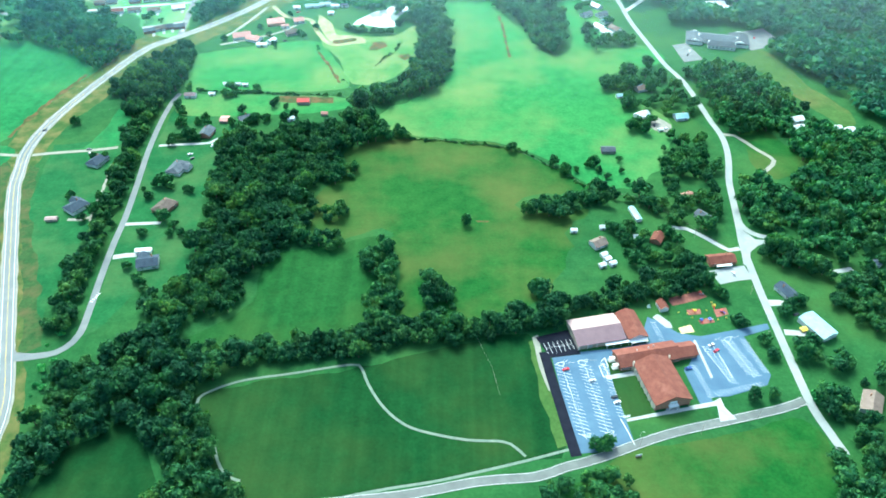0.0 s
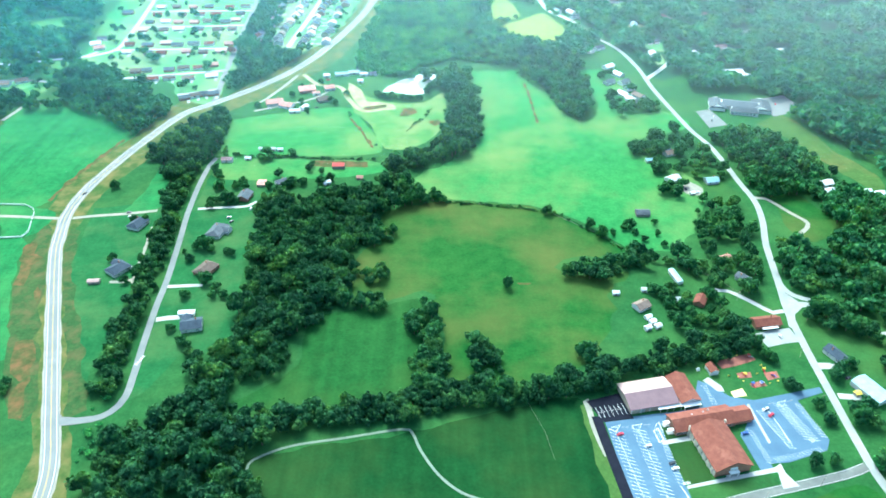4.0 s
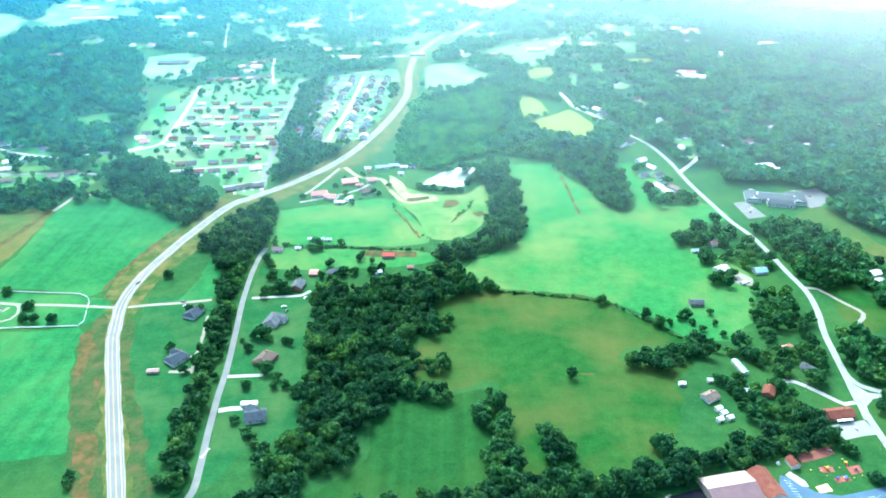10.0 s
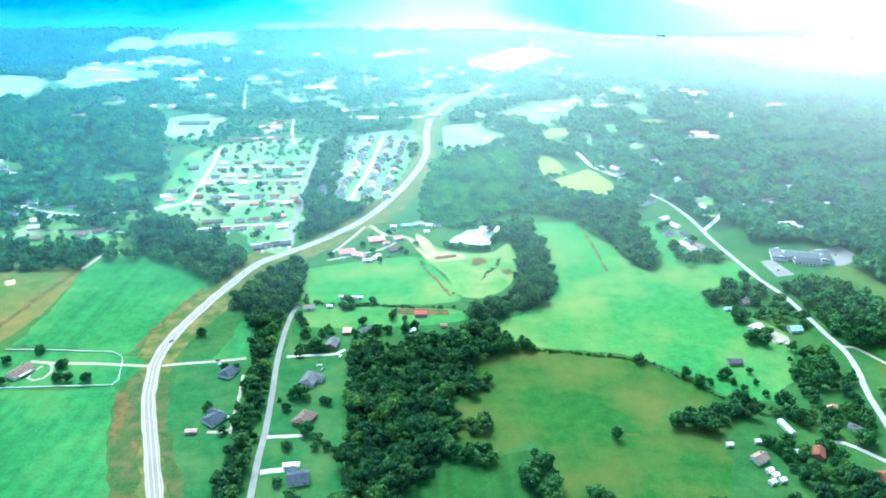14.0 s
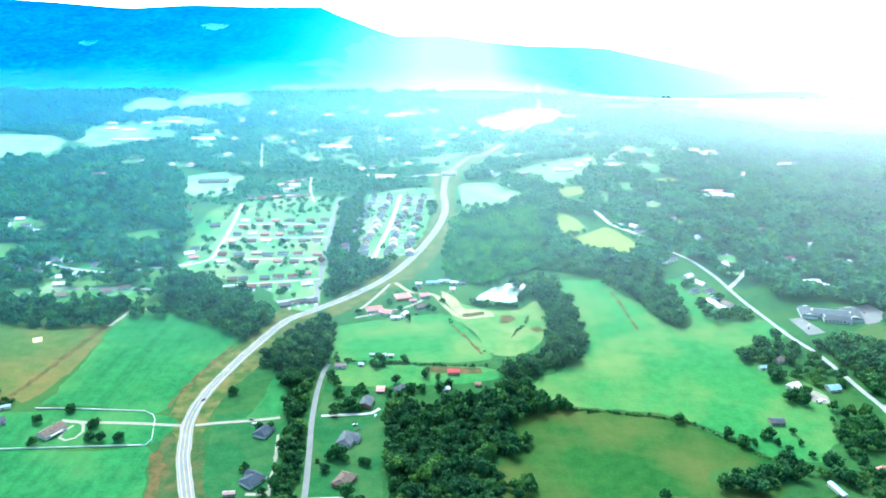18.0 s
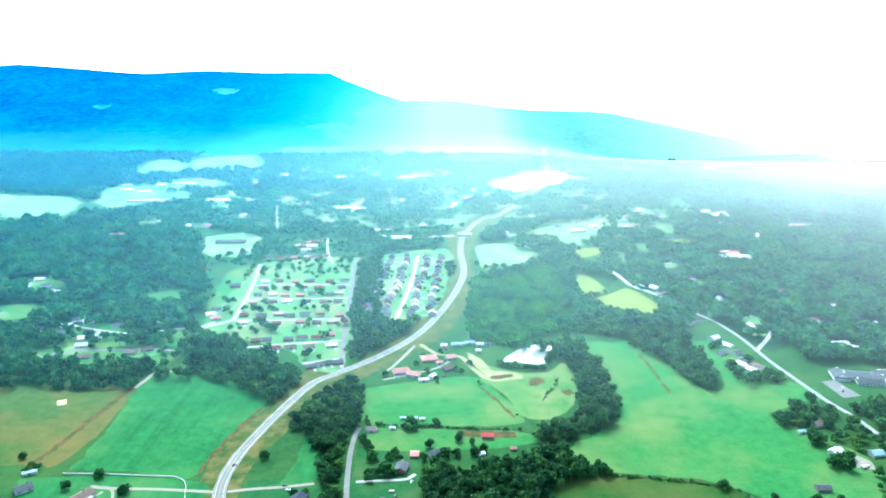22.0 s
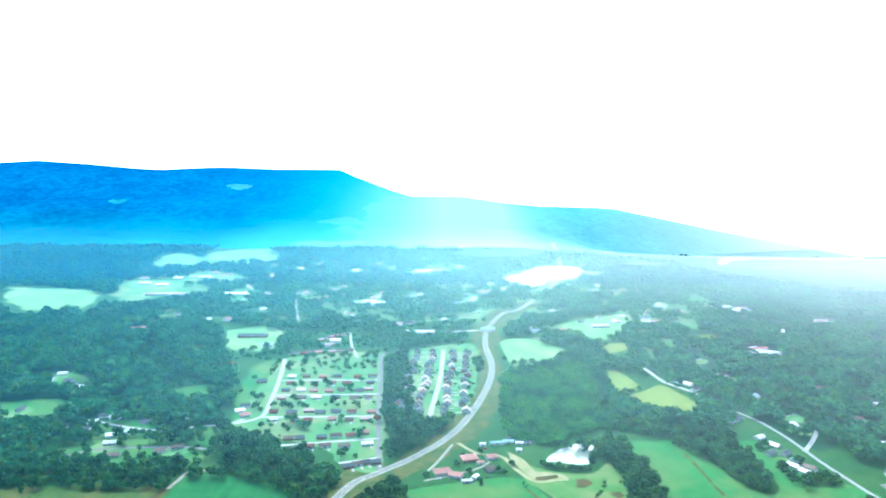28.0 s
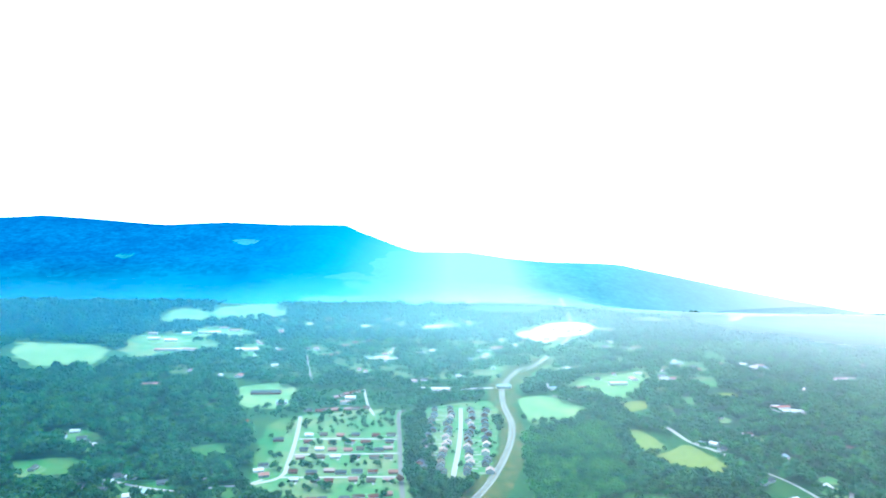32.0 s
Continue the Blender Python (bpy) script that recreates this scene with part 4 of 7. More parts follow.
def house(at, turn, w, d, h, rise, wall, roof, label, hip=0.0, wing=None, chimney=True, wins=4, name="house", category="house", porch=False, group="", drive=0.0):
    """A gabled or hipped house with walls, roof, windows, door and, where seen, wing, porch and chimney."""
    ob = thing(name, pose(*at, 0, 0, 0, turn), label, category, group)
    HOMES.append((at[0], at[1], max(w, d) * 0.62 + 3))
    body = box_data(-w / 2, w / 2, -d / 2, d / 2, 0, h)
    child("wall", shared(("wall", w, d, h, rise, hip > 0, wall.name), lambda: poly_mesh("wall", *body, wall) if hip else gable_mesh("wall", w, d, h, rise, wall)), ob)
    top = child("roof", shared(("roof", w, d, h, rise, hip, roof.name), lambda: gable_roof("roof", w, d, h, rise, roof, hip=hip)), ob)
    if chimney:
        child("chimney", shared(("chimney", d, h, rise), lambda: poly_mesh("chimney", *box_data(-0.45, 0.45, -0.35, 0.35, 0, rise + 1.5, 0.08), BRICK)), ob, pose(w * 0.22, d * 0.18, h - 0.2))
    if wing:
        wx, wy, ww, wd = wing
        child("wing_wall", shared(("wwall", ww, wd, h, wall.name), lambda: gable_mesh("wing_wall", wd, ww, h * 0.94, rise * 0.8, wall)), ob, pose(wx, wy, 0, 0, 0, 90))
        child("wing_roof", shared(("wroof", ww, wd, h, roof.name), lambda: gable_roof("wing_roof", wd, ww, h * 0.94, rise * 0.8, roof)), ob, pose(wx, wy, 0, 0, 0, 90))
    n = max(1, wins // 2)
    for s, turn_w in ((-1, 0), (1, 180)):
        for i in range(n):
            x = (i + 0.5) / n * w - w / 2
            if s < 0 and wing and wing[1] < 0 and abs(x - wing[0]) < wing[2] / 2 + 0.8:
                continue
            if s < 0 and i == n // 2:
                door(ob, x + 1.4, s * d / 2, 0.1, turn_w)
            window(ob, x, s * d / 2, 0.95, turn_w)
    if drive:
        child("driveway", shared(("drive", d, drive), lambda: poly_mesh("driveway", *box_data(-1.7, 1.7, -d / 2 - drive, -d / 2 - 0.05, 0, 0.16), CONCRETE)), ob, pose(w * 0.3, 0, 0))
    if porch:
        child("porch_roof", shared(("porch", w), lambda: poly_mesh("porch_roof", *box_data(-w * 0.3, w * 0.3, -d / 2 - 2.2, -d / 2 - 0.05, 2.55, 2.75, 0.05), WHITE)), ob)
        for s in (-1, 0, 1):
            child("post", shared("post", lambda: poly_mesh("post", *box_data(-0.09, 0.09, -0.09, 0.09, 0, 2.55), WHITE)), ob, pose(s * w * 0.28, -d / 2 - 2.0, 0))
    return ob


def shed(at, turn, w, d, h, rise, wall, roof, label, name="shed", category="shed"):
    ob = thing(name, pose(*at, 0, 0, 0, turn), label, category)
    HOMES.append((at[0], at[1], max(w, d) * 0.6 + 1.5))
    child("wall", shared(("wall", w, d, h, rise, False, wall.name), lambda: gable_mesh("wall", w, d, h, rise, wall)), ob)
    child("roof", shared(("roof", w, d, h, rise, 0.3, roof.name), lambda: gable_roof("roof", w, d, h, rise, roof, 0.35, 0.15)), ob)
    door(ob, 0, -d / 2, 0.05, 0, None, min(2.4, w * 0.4), min(2.2, h * 0.85))
    return ob


def car(at, turn, paint, label, length=4.6):
    """A parked car: bevelled body, glazed cabin with a roof, and four wheels."""
    ob = thing("car", pose(*at, 0.17, 0, 0, turn), label, "car")
    k = length / 4.6

    def body():
        prof = [(-2.3, 0.35), (-2.3, 0.75), (-2.15, 0.92), (-1.2, 0.98), (0.9, 0.98), (2.0, 0.85), (2.3, 0.65), (2.3, 0.35)]
        v = [(x * k, y, z) for y in (-0.88, 0.88) for x, z in prof]
        n = len(prof)
        return poly_mesh("body", v, [tuple(range(n)), tuple(range(2 * n - 1, n - 1, -1))] + [(i, n + i, n + (i + 1) % n, (i + 1) % n) for i in range(n)], paint)

    def cabin():
        v = [(-1.9 * k, -0.84, 0.95), (1.05 * k, -0.84, 0.95), (1.05 * k, 0.84, 0.95), (-1.9 * k, 0.84, 0.95), (-1.45 * k, -0.66, 1.42), (0.3 * k, -0.66, 1.42), (0.3 * k, 0.66, 1.42), (-1.45 * k, 0.66, 1.42)]
        return poly_mesh("windows", v, [(0, 3, 2, 1), (4, 5, 6, 7)] + [(i, (i + 1) % 4, 4 + (i + 1) % 4, 4 + i) for i in range(4)], GLASS)

    def wheel():
        v = [(0.33 * math.cos(a), s, 0.33 + 0.33 * math.sin(a)) for s in (-0.11, 0.11) for a in np.linspace(0, 2 * math.pi, 13)[:-1]]
        return poly_mesh("wheel", v, [tuple(range(12)), tuple(range(23, 11, -1))] + [(i, 12 + i, 12 + (i + 1) % 12, (i + 1) % 12) for i in range(12)], RUBBER)

    child("body", shared(("car", paint.name, length), body), ob)
    child("windows", shared(("cabin", length), cabin), ob)
    child("roof", shared(("carroof", paint.name, length), lambda: poly_mesh("roof", *box_data(-1.45 * k, 0.3 * k, -0.67, 0.67, 1.4, 1.48, 0.05), paint)), ob)
    for x in (-1.45 * k, 1.45 * k):
        for y in (-0.8, 0.8):
            child("wheel", shared("wheel", wheel), ob, pose(x, y, 0))
    return ob


# ---------- the church, its halls and car parks ----------
A = 11.7  # degrees by which the church stands off the plan's axes
CH = pose(141, 265.5, 0, 0, 0, A)


def on_church(x, y, z=0.0, turn=0.0):
    return CH @ pose(x, y, z, 0, 0, turn)


def at_church(x, y):
    p = CH @ Vector((x, y, 0))
    return (p.x, p.y)


def local_field(name, pts, mat, label, z, category="pavement"):
    return field(name, [at_church(x, y) for x, y in pts], mat, label, 0, category, False, z)


lot_west = field("parking_lot", [(67.4, 323), (71.6, 309), (74.2, 279), (77.3, 249), (80, 233), (91, 234), (113.1, 239), (110.8, 258), (108.4, 279), (107.4, 302), (114.2, 306), (148.9, 311), (174.9, 324), (156.6, 328), (147.7, 339), (142.5, 342), (138.2, 332), (139.3, 319), (119.3, 314), (90.5, 310), (85.1, 326)], LOT, "blue-grey asphalt car park with white angled bays", 0, "parking lot", False, 0.15)
field("parking_lot_edge", [(62.5, 323), (85.5, 330), (91.3, 308), (71.2, 305)], BLACKTOP, "fresh black asphalt at the top of the car park", 0, "parking lot", False, 0.165)
road("blacktop_strip", [(66.9, 310), (69.4, 290), (72.3, 269), (74.9, 249), (77.5, 231)], 6.5, BLACKTOP, "fresh black asphalt strip along the car park", 0.17, "", 6)
lot_east = field("parking_lot", [(142.5, 342), (149.4, 338), (160.2, 327), (174.9, 324), (199.7, 330), (224, 336), (224, 331), (204, 324), (207, 307), (211, 291), (206, 283), (179, 274), (166.2, 273), (162.5, 279), (157.7, 295), (165.9, 308), (166.1, 312), (148.3, 309), (138.7, 316)], LOT, "wide blue-grey asphalt car park with white bays", 0, "parking lot", False, 0.155)
field("parking_lot", [(155.9, 295), (164.4, 302), (167.6, 269), (159.5, 267)], LOT, "strip of asphalt bays beside the chapel lawn", 0, "parking lot", False, 0.152)
field("gravel_edge", [(60.6, 323), (64.6, 325), (65.9, 302), (69.2, 279), (67, 278), (62.9, 297)], GRAVEL, "pale gravel heaped along the asphalt edge", 0.4, "gravel", True, 0.13)
field("gravel_edge", [(146.4, 342), (150.9, 345), (157.4, 337), (157.6, 332), (153, 332)], CONCRETE, "pale concrete apron by the hut", 0.4, "pavement", True, 0.17)
field("sand_patch", [(161.5, 332), (170.9, 335), (171.3, 328), (161.9, 326)], SAND, "patch of yellow sand beside the playground", 0.6, "sand", True, 0.17)
field("walkway", [(111.4, 257), (144.8, 265), (167.9, 270), (173.2, 273), (173.6, 266), (178.4, 257), (167.9, 255), (169.3, 267), (144, 262), (111.6, 255)], CONCRETE, "pale concrete walk along the chapel front", 0, "walkway", False, 0.18)
field("walkway", [(168.6, 320), (170.4, 321), (173.2, 289), (171.5, 288)], CONCRETE, "pale concrete kerb walk", 0, "walkway", False, 0.18)
field("walkway", [(104.7, 290), (126.6, 295), (126, 291), (104.9, 287)], CONCRETE, "pale concrete path to the hall door", 0, "walkway", False, 0.18)
field("church_lawn", [(107.8, 302), (111.8, 302), (115.1, 291), (124.2, 291), (128.1, 268), (128.4, 262), (112.1, 257), (108.4, 279)], MEADOW, "mown lawn beside the chapel", 0.3, "lawn", False, 0.14)

stripe = poly_mesh("stripe", *box_data(-0.09, 0.09, 0, 4.8, 0, 0.012), WHITE)
long_stripe = poly_mesh("stripe", *box_data(-0.08, 0.08, -24, 24, 0, 0.012), WHITE)


def bays(parent, start, end, count, lean, length=1.0, spine=False):
    """A row of painted bay lines from one end to the other."""
    (xa, ya), (xb, yb) = start, end
    turn = math.degrees(math.atan2(yb - ya, xb - xa))
    for i in range(count):
        s = i / (count - 1)
        ob = child("stripe", stripe, parent, pose(xa + (xb - xa) * s, ya + (yb - ya) * s, 0.175, 0, 0, turn + lean))
        ob.scale = (1.0, length, 1.0)
    if spine:
        gap = math.hypot(xb - xa, yb - ya)
        ob = child("spine_line", long_stripe, parent, pose((xa + xb) / 2, (ya + yb) / 2, 0.172, 0, 0, turn - 90))
        ob.scale = (1, gap / 48, 1)


for start, end in (((77.3, 298), (84.8, 245)), ((92.2, 299), (98.6, 247))):
    bays(lot_west, start, end, 20, -27, 1.0, True)
    bays(lot_west, start, end, 20, 153, 1.0)
bays(lot_west, (107.3, 299), (110.8, 258), 18, 155, 1.0)
bays(lot_west, (68.7, 313), (86.6, 317), 7, 0, 1.0, True)
bays(lot_west, (68.7, 313), (86.6, 317), 7, 180, 1.0)
for start, end in (((191.1, 320), (200, 291)),):
    bays(lot_east, start, end, 15, -27, 1.0, True)
    bays(lot_east, start, end, 15, 153, 1.0)
bays(lot_east, (173.3, 315), (183.1, 285), 15, -27, 1.0, True)
bays(lot_east, (205, 320), (211, 293), 14, 155, 1.0)
bays(lot_east, (172.7, 274), (204, 282), 14, 25, 0.9)
bays(lot_east, (161.5, 299), (165.3, 274), 13, -25, 0.8)
bays(lot_east, (143.3, 337), (145.6, 321), 8, -15, 0.8)

def painted(parent, name, pts, width=0.18, z=0.178):
    """A painted line through a few points, one piece a stretch."""
    for (xa, ya), (xb, yb) in zip(pts, pts[1:]):
        L = math.hypot(xb - xa, yb - ya)
        child(name, poly_mesh(name, *box_data(0, L, -width / 2, width / 2, 0, 0.012), WHITE), parent, pose(xa, ya, z, 0, 0, math.degrees(math.atan2(yb - ya, xb - xa))))


# hatched islands at the ends of the bay rows, kerb lines, crossing bars and wheel stops
for pts in ([(73.9, 300), (81.6, 303), (76.8, 297), (73.9, 300)], [(88.1, 302), (95.5, 304), (91.6, 298), (88.1, 302)], [(82.9, 246), (88.3, 246), (85.1, 243), (82.9, 246)], [(96.6, 247), (102.7, 248), (98.8, 245), (96.6, 247)], [(189.8, 322), (196.2, 324), (191.6, 318), (189.8, 322)], [(198.3, 292), (202, 291), (199.3, 289), (198.3, 292)]):
    painted(lot_west, "island_line", pts)
for pts in ([(74.8, 301), (79.9, 301)], [(89, 303), (94.1, 302)], [(83.4, 245), (86.8, 245)], [(97.5, 246), (101.2, 246)]):
    painted(lot_west, "hatching", pts)
painted(lot_west, "kerb_line", [(107.9, 257), (110, 250), (111.8, 243), (112.7, 239)], 0.35)
painted(lot_west, "kerb_line", [(103.7, 302), (106.4, 305), (107.5, 298)], 0.35)
painted(lot_west, "bay_box", [(101.6, 298), (104.8, 300), (106.3, 291), (103.1, 289), (101.6, 298)], 0.4)
painted(lot_east, "kerb_line", [(180.9, 315), (183.6, 302), (185.5, 289)], 0.35)
for i in range(5):
    x, y = at_church(-31.5 + i * 0.9, -1.5)
    painted(lot_west, "crossing_bar", [(x, y), (x - 0.3, y + 1.8)], 0.4, 0.19)
WHEEL_STOP = poly_mesh("wheel_stop", *box_data(-0.9, 0.9, -0.12, 0.12, 0, 0.16, 0.04), CONCRETE)
for at in [(82.8, 301), (85.1, 301), (97.2, 303), (99.5, 303), (197.6, 323), (200, 324), (184.2, 321), (186.6, 322), (101, 245), (89.6, 241), (92.4, 242)]:
    tagged(new("wheel_stop", WHEEL_STOP), "white concrete wheel stop on asphalt", "wheel stop", "wheel stops").matrix_basis = pose(*at, 0.17, 0, 0, 14)

church = thing("church", CH, "brick church with a broad rust-brown roof and cream side walls", "church")
HOMES.extend([(141, 281, 26), (*at_church(0, 40), 34), (*at_church(-24, 67), 24), (*at_church(1, 67), 16)])
child("wall", gable_mesh("wall", 33, 23, 6.2, 5.2, BRICK), church, pose(0, 16.5, 0, 0, 0, 90))
child("roof", gable_roof("roof", 33, 23, 6.2, 5.2, ROOF_RUST, 0.9, 0.35), church, pose(0, 16.5, 0, 0, 0, 90))
for s in (-1, 1):
    box("side_wall", church, CREAM, s * 11.5 - 0.12, s * 11.5 + 0.12, 0.6, 32, 0.2, 6.0)
    for i in range(6):
        yy = 3.2 + i * 5.2
        box("buttress", church, CREAM, s * 11.9 - 0.35, s * 11.9 + 0.35, yy - 0.3, yy + 0.3, 0, 5.4, 0.08)
    for i in range(5):
        window(church, s * 11.62, 5.8 + i * 5.2, 1.2, 90 * s, 1.2, 3.9, "tall_window")
for s in (-1, 1):
    box("parapet", church, CREAM, s * 12.2 - 0.25, s * 12.2 + 0.25, 32, 33.4, 0, 8.6)
box("entrance_canopy", church, WHITE, -3.2, 3.2, -2.4, -0.1, 3.4, 3.9, 0.1)
for s in (-1, 1):
    box("column", church, WHITE, s * 2.7 - 0.22, s * 2.7 + 0.22, -2.2, -1.75, 0.15, 3.4, 0.05)
box("fanlight", church, WHITE, -2.4, 2.4, -0.2, 0.0, 4.3, 6.4, 0.3)
box("entrance_door", church, GLASS, -1.6, 1.6, -0.14, 0.0, 0.2, 2.9)
box("doorstep", church, CONCRETE, -4.5, 4.5, -4.2, -0.05, 0, 0.22, 0.05)
for s in (-1, 1):
    box("planting_bed", church, LEAF, s * 7.6 - 3.2, s * 7.6 + 3.2, -1.6, -0.3, 0, 1.1, 0.4, "clipped dark hedge")

hall = thing("church_hall", on_church(0.5, 40.2), "long low brick hall with rust-brown roof behind the chapel", "hall")
child("wall", gable_mesh("wall", 41, 14, 4.2, 3.2, BRICK), hall)
child("roof", gable_roof("roof", 41, 14, 4.2, 3.2, ROOF_RUST, 0.9, 0.3), hall)
child("annex_wall", gable_mesh("annex_wall", 13, 11, 3.6, 2.6, BRICK), hall, pose(26.4, -0.8, 0))
child("annex_roof", gable_roof("annex_roof", 13, 11, 3.6, 2.6, ROOF_RUST, 0.8, 0.3), hall, pose(26.4, -0.8, 0))
for i in range(6):
    window(hall, -19.4 + i * 1.5, -7.0, 1.0, 0, 1.4, 1.6)
for i in range(4):
    window(hall, 13.4 + i * 1.8, -7.0, 1.0, 0, 1.4, 1.6)
for i in range(2):
    box("porch", hall, WHITE, -24.6, -20.6, -4.6 + i * 6, -2.2 + i * 6, 2.6, 2.9, 0.05)
    box("porch_slab", hall, CONCRETE, -25, -20.55, -5 + i * 6, -1.8 + i * 6, 0, 0.3)
for i, (vx, vy) in enumerate(((2, 3), (6, 4), (-6, 2.5))):
    box("roof_vent", hall, METAL, vx - 0.4, vx + 0.4, vy - 0.4, vy + 0.4, 4.2, 7.0, 0.1)

gym = thing("gymnasium", on_church(-24.3, 67.2), "tan-walled gymnasium, mauve roof with its sunlit slope painted pinkish", "gymnasium")
child("wall", gable_mesh("wall", 33, 23, 4.3, 2.8, TANWALL), gym)
gr = gable_roof("roof", 33, 23, 4.3, 2.8, ROOF_MAUVE, 0.7, 0.25)
# sunlight on the far slope painted in as a lighter, pinkish roof colour
gr.materials.append(ROOF_PINK)
for poly in gr.polygons:
    if poly.normal.y > 0.05 and poly.normal.z > 0.3:
        poly.material_index = 1
child("roof", gr, gym)
box("canopy", gym, WHITE, 2, 24, -14.2, -11.7, 2.9, 3.2, 0.06)
for i in range(5):
    box("canopy_post", gym, WHITE, 3 + i * 5 - 0.1, 3 + i * 5 + 0.1, -14.0, -13.8, 0, 2.9)
for i in range(6):
    box("pilaster", gym, WHITE, -16 + i * 6.4 - 0.15, -16 + i * 6.4 + 0.15, -11.72, -11.48, 0, 4.2)
door(gym, -8, -11.5, 0.05, 0, METAL, 3, 3)

annex = thing("church_annex", on_church(1.1, 66.8), "long brown-roofed annex with a white porch", "hall")
child("wall", gable_mesh("wall", 24, 13, 4.2, 3.0, SIDING), annex, pose(0, 0, 0, 0, 0, 90))
child("roof", gable_roof("roof", 24, 13, 4.2, 3.0, ROOF_RUST, 0.7, 0.3), annex, pose(0, 0, 0, 0, 0, 90))
box("porch", annex, WHITE, -6, 6, -15.4, -12.1, 3.0, 3.4, 0.08)
for s in (-1, 1):
    box("column", annex, WHITE, s * 5.4 - 0.2, s * 5.4 + 0.2, -15.2, -14.8, 0, 3.0)

shed((154.6, 351), A + 90, 8, 6, 3.2, 2.2, SIDING, ROOF_RUST, "white playground hut with a rust-brown roof", "hut", "hut")
for at, turn, paint, label in (
    ((79.5, 295), 20, CAR_RED, "red car parked in an angled bay"), ((95.3, 286), 20, CAR_WHITE, "white car parked in an angled bay"),
    ((107, 273), 20, CAR_DARK, "dark car parked in an angled bay"), ((108, 269), 20, CAR_WHITE, "white pickup parked by the lawn"),
    ((179.7, 316), 200, CAR_WHITE, "white car parked by the hall"), ((181.5, 311), 35, CAR_RED, "bright red car parked in the lot"),
    ((159.1, 296), 10, CAR_BLUE, "blue car beside the hall wall")):
    car(at, turn, paint, label)
for at, turn, paint, label in (((-381, 586), 60, CAR_DARK, "dark car driving on the highway"), ((-635, 770), 30, CAR_DARK, "dark car on the back road"),
                               ((-322, 546), 10, CAR_WHITE, "white car on a gravel drive")):
    car(at, turn, paint, label)

for at, turn, paint, label in (
    ((-214, 560), 80, CAR_WHITE, "white car on a concrete turning place"), ((-231, 545), 20, CAR_WHITE, "white pickup beside a house"), ((-227, 538), 60, CAR_DARK, "dark car beside a house"),
    ((-201, 774), 15, CAR_WHITE, "white van in the farm yard"), ((-185, 783), 40, CAR_DARK, "dark pickup in the farm yard"), ((-241, 779), 10, CAR_WHITE, "white car in the farm yard"),
    ((-182, 866), 0, CAR_RED, "red truck by the farm drive"), ((-148, 906), 5, CAR_WHITE, "white van by the wood edge"), ((-326, 553), 8, CAR_DARK, "dark car on a gravel drive"),
    ((214, 590), 30, CAR_WHITE, "white pickup in a dusty yard"), ((204, 596), 80, CAR_DARK, "dark car in a dusty yard"), ((216, 386), 95, CAR_WHITE, "white car on the forecourt"),
    ((247, 344), 20, CAR_DARK, "dark car by the workshop"), ((281, 758), 70, CAR_WHITE, "white car in the school lot"), ((366, 793), 70, CAR_RED, "red car in the school lot"),
    ((357, 800), 70, CAR_WHITE, "white car in the school lot"), ((276, 748), 70, CAR_DARK, "dark car in the school lot")):
    car(at, turn, paint, label)

# playground pieces on mulch beds
field("mulch_bed", [(177.1, 339), (187.1, 342), (188.7, 337), (177.9, 335)], MULCH, "red mulch bed under play equipment", 0.3, "mulch", True, 0.1)
field("mulch_bed", [(171.8, 349), (181.3, 350), (180.7, 345), (171.7, 344)], MULCH, "red mulch bed under play equipment", 0.3, "mulch", True, 0.1)
field("mulch_bed", [(190.5, 349), (200, 351), (200, 345), (191, 342)], MULCH, "red mulch bed under play equipment", 0.3, "mulch", True, 0.1)
field("mulch_bed", [(160.5, 360), (186.9, 368), (189.4, 362), (162.9, 353)], MULCH, "bare reddish strip behind the playground", 0.3, "mulch", True, 0.1)


def play_tower(at, turn, a, b):
    ob = thing("play_tower", pose(*at, 0.1, 0, 0, turn) @ Matrix.Scale(0.72, 4), "plastic climbing tower with a slide", "playground")
    for x in (-1, 1):
        for y in (-1, 1):
            box("post", ob, a, x - 0.1, x + 0.1, y - 0.1, y + 0.1, 0, 2.6)
    box("deck", ob, b, -1.2, 1.2, -1.2, 1.2, 1.3, 1.45)
    child("canopy", gable_mesh("canopy", 2.8, 2.8, 0.1, 0.9, a), ob, pose(0, 0, 2.6))
    v = [(-0.5, -1.2, 1.45), (0.5, -1.2, 1.45), (0.5, -4.2, 0.2), (-0.5, -4.2, 0.2)]
    v += [(x, y, z - 0.15) for x, y, z in v]
    child("slide", poly_mesh("slide", v, [(0, 1, 2, 3), (7, 6, 5, 4), (0, 3, 7, 4), (1, 5, 6, 2), (0, 4, 5, 1), (2, 6, 7, 3)], b), ob)


for at, turn, a, b in (((178.8, 338), 20, BLUE_PLAY, RED_PLAY), ((185, 339), 110, BLUE_PLAY, WHITE), ((195.5, 347), 60, RED_PLAY, BLUE_PLAY), ((191.3, 352), 0, YELLOW_PLAY, RED_PLAY), ((176.5, 347), 200, YELLOW_PLAY, RED_PLAY), ((185.3, 365), 80, RED_PLAY, WHITE)):
    play_tower(at, turn, a, b)
for at in [(171.2, 345), (173.6, 341), (185.4, 348), (190.9, 339), (197.2, 341), (165.1, 346), (191, 356), (177, 366)]:
    ob = thing("spring_rider", pose(*at, 0.05), "small yellow plastic spring rider", "playground")
    box("seat", ob, YELLOW_PLAY, -0.6, 0.6, -0.3, 0.3, 0.5, 1.0, 0.15)
    box("spring", ob, METAL, -0.15, 0.15, -0.15, 0.15, 0, 0.5)

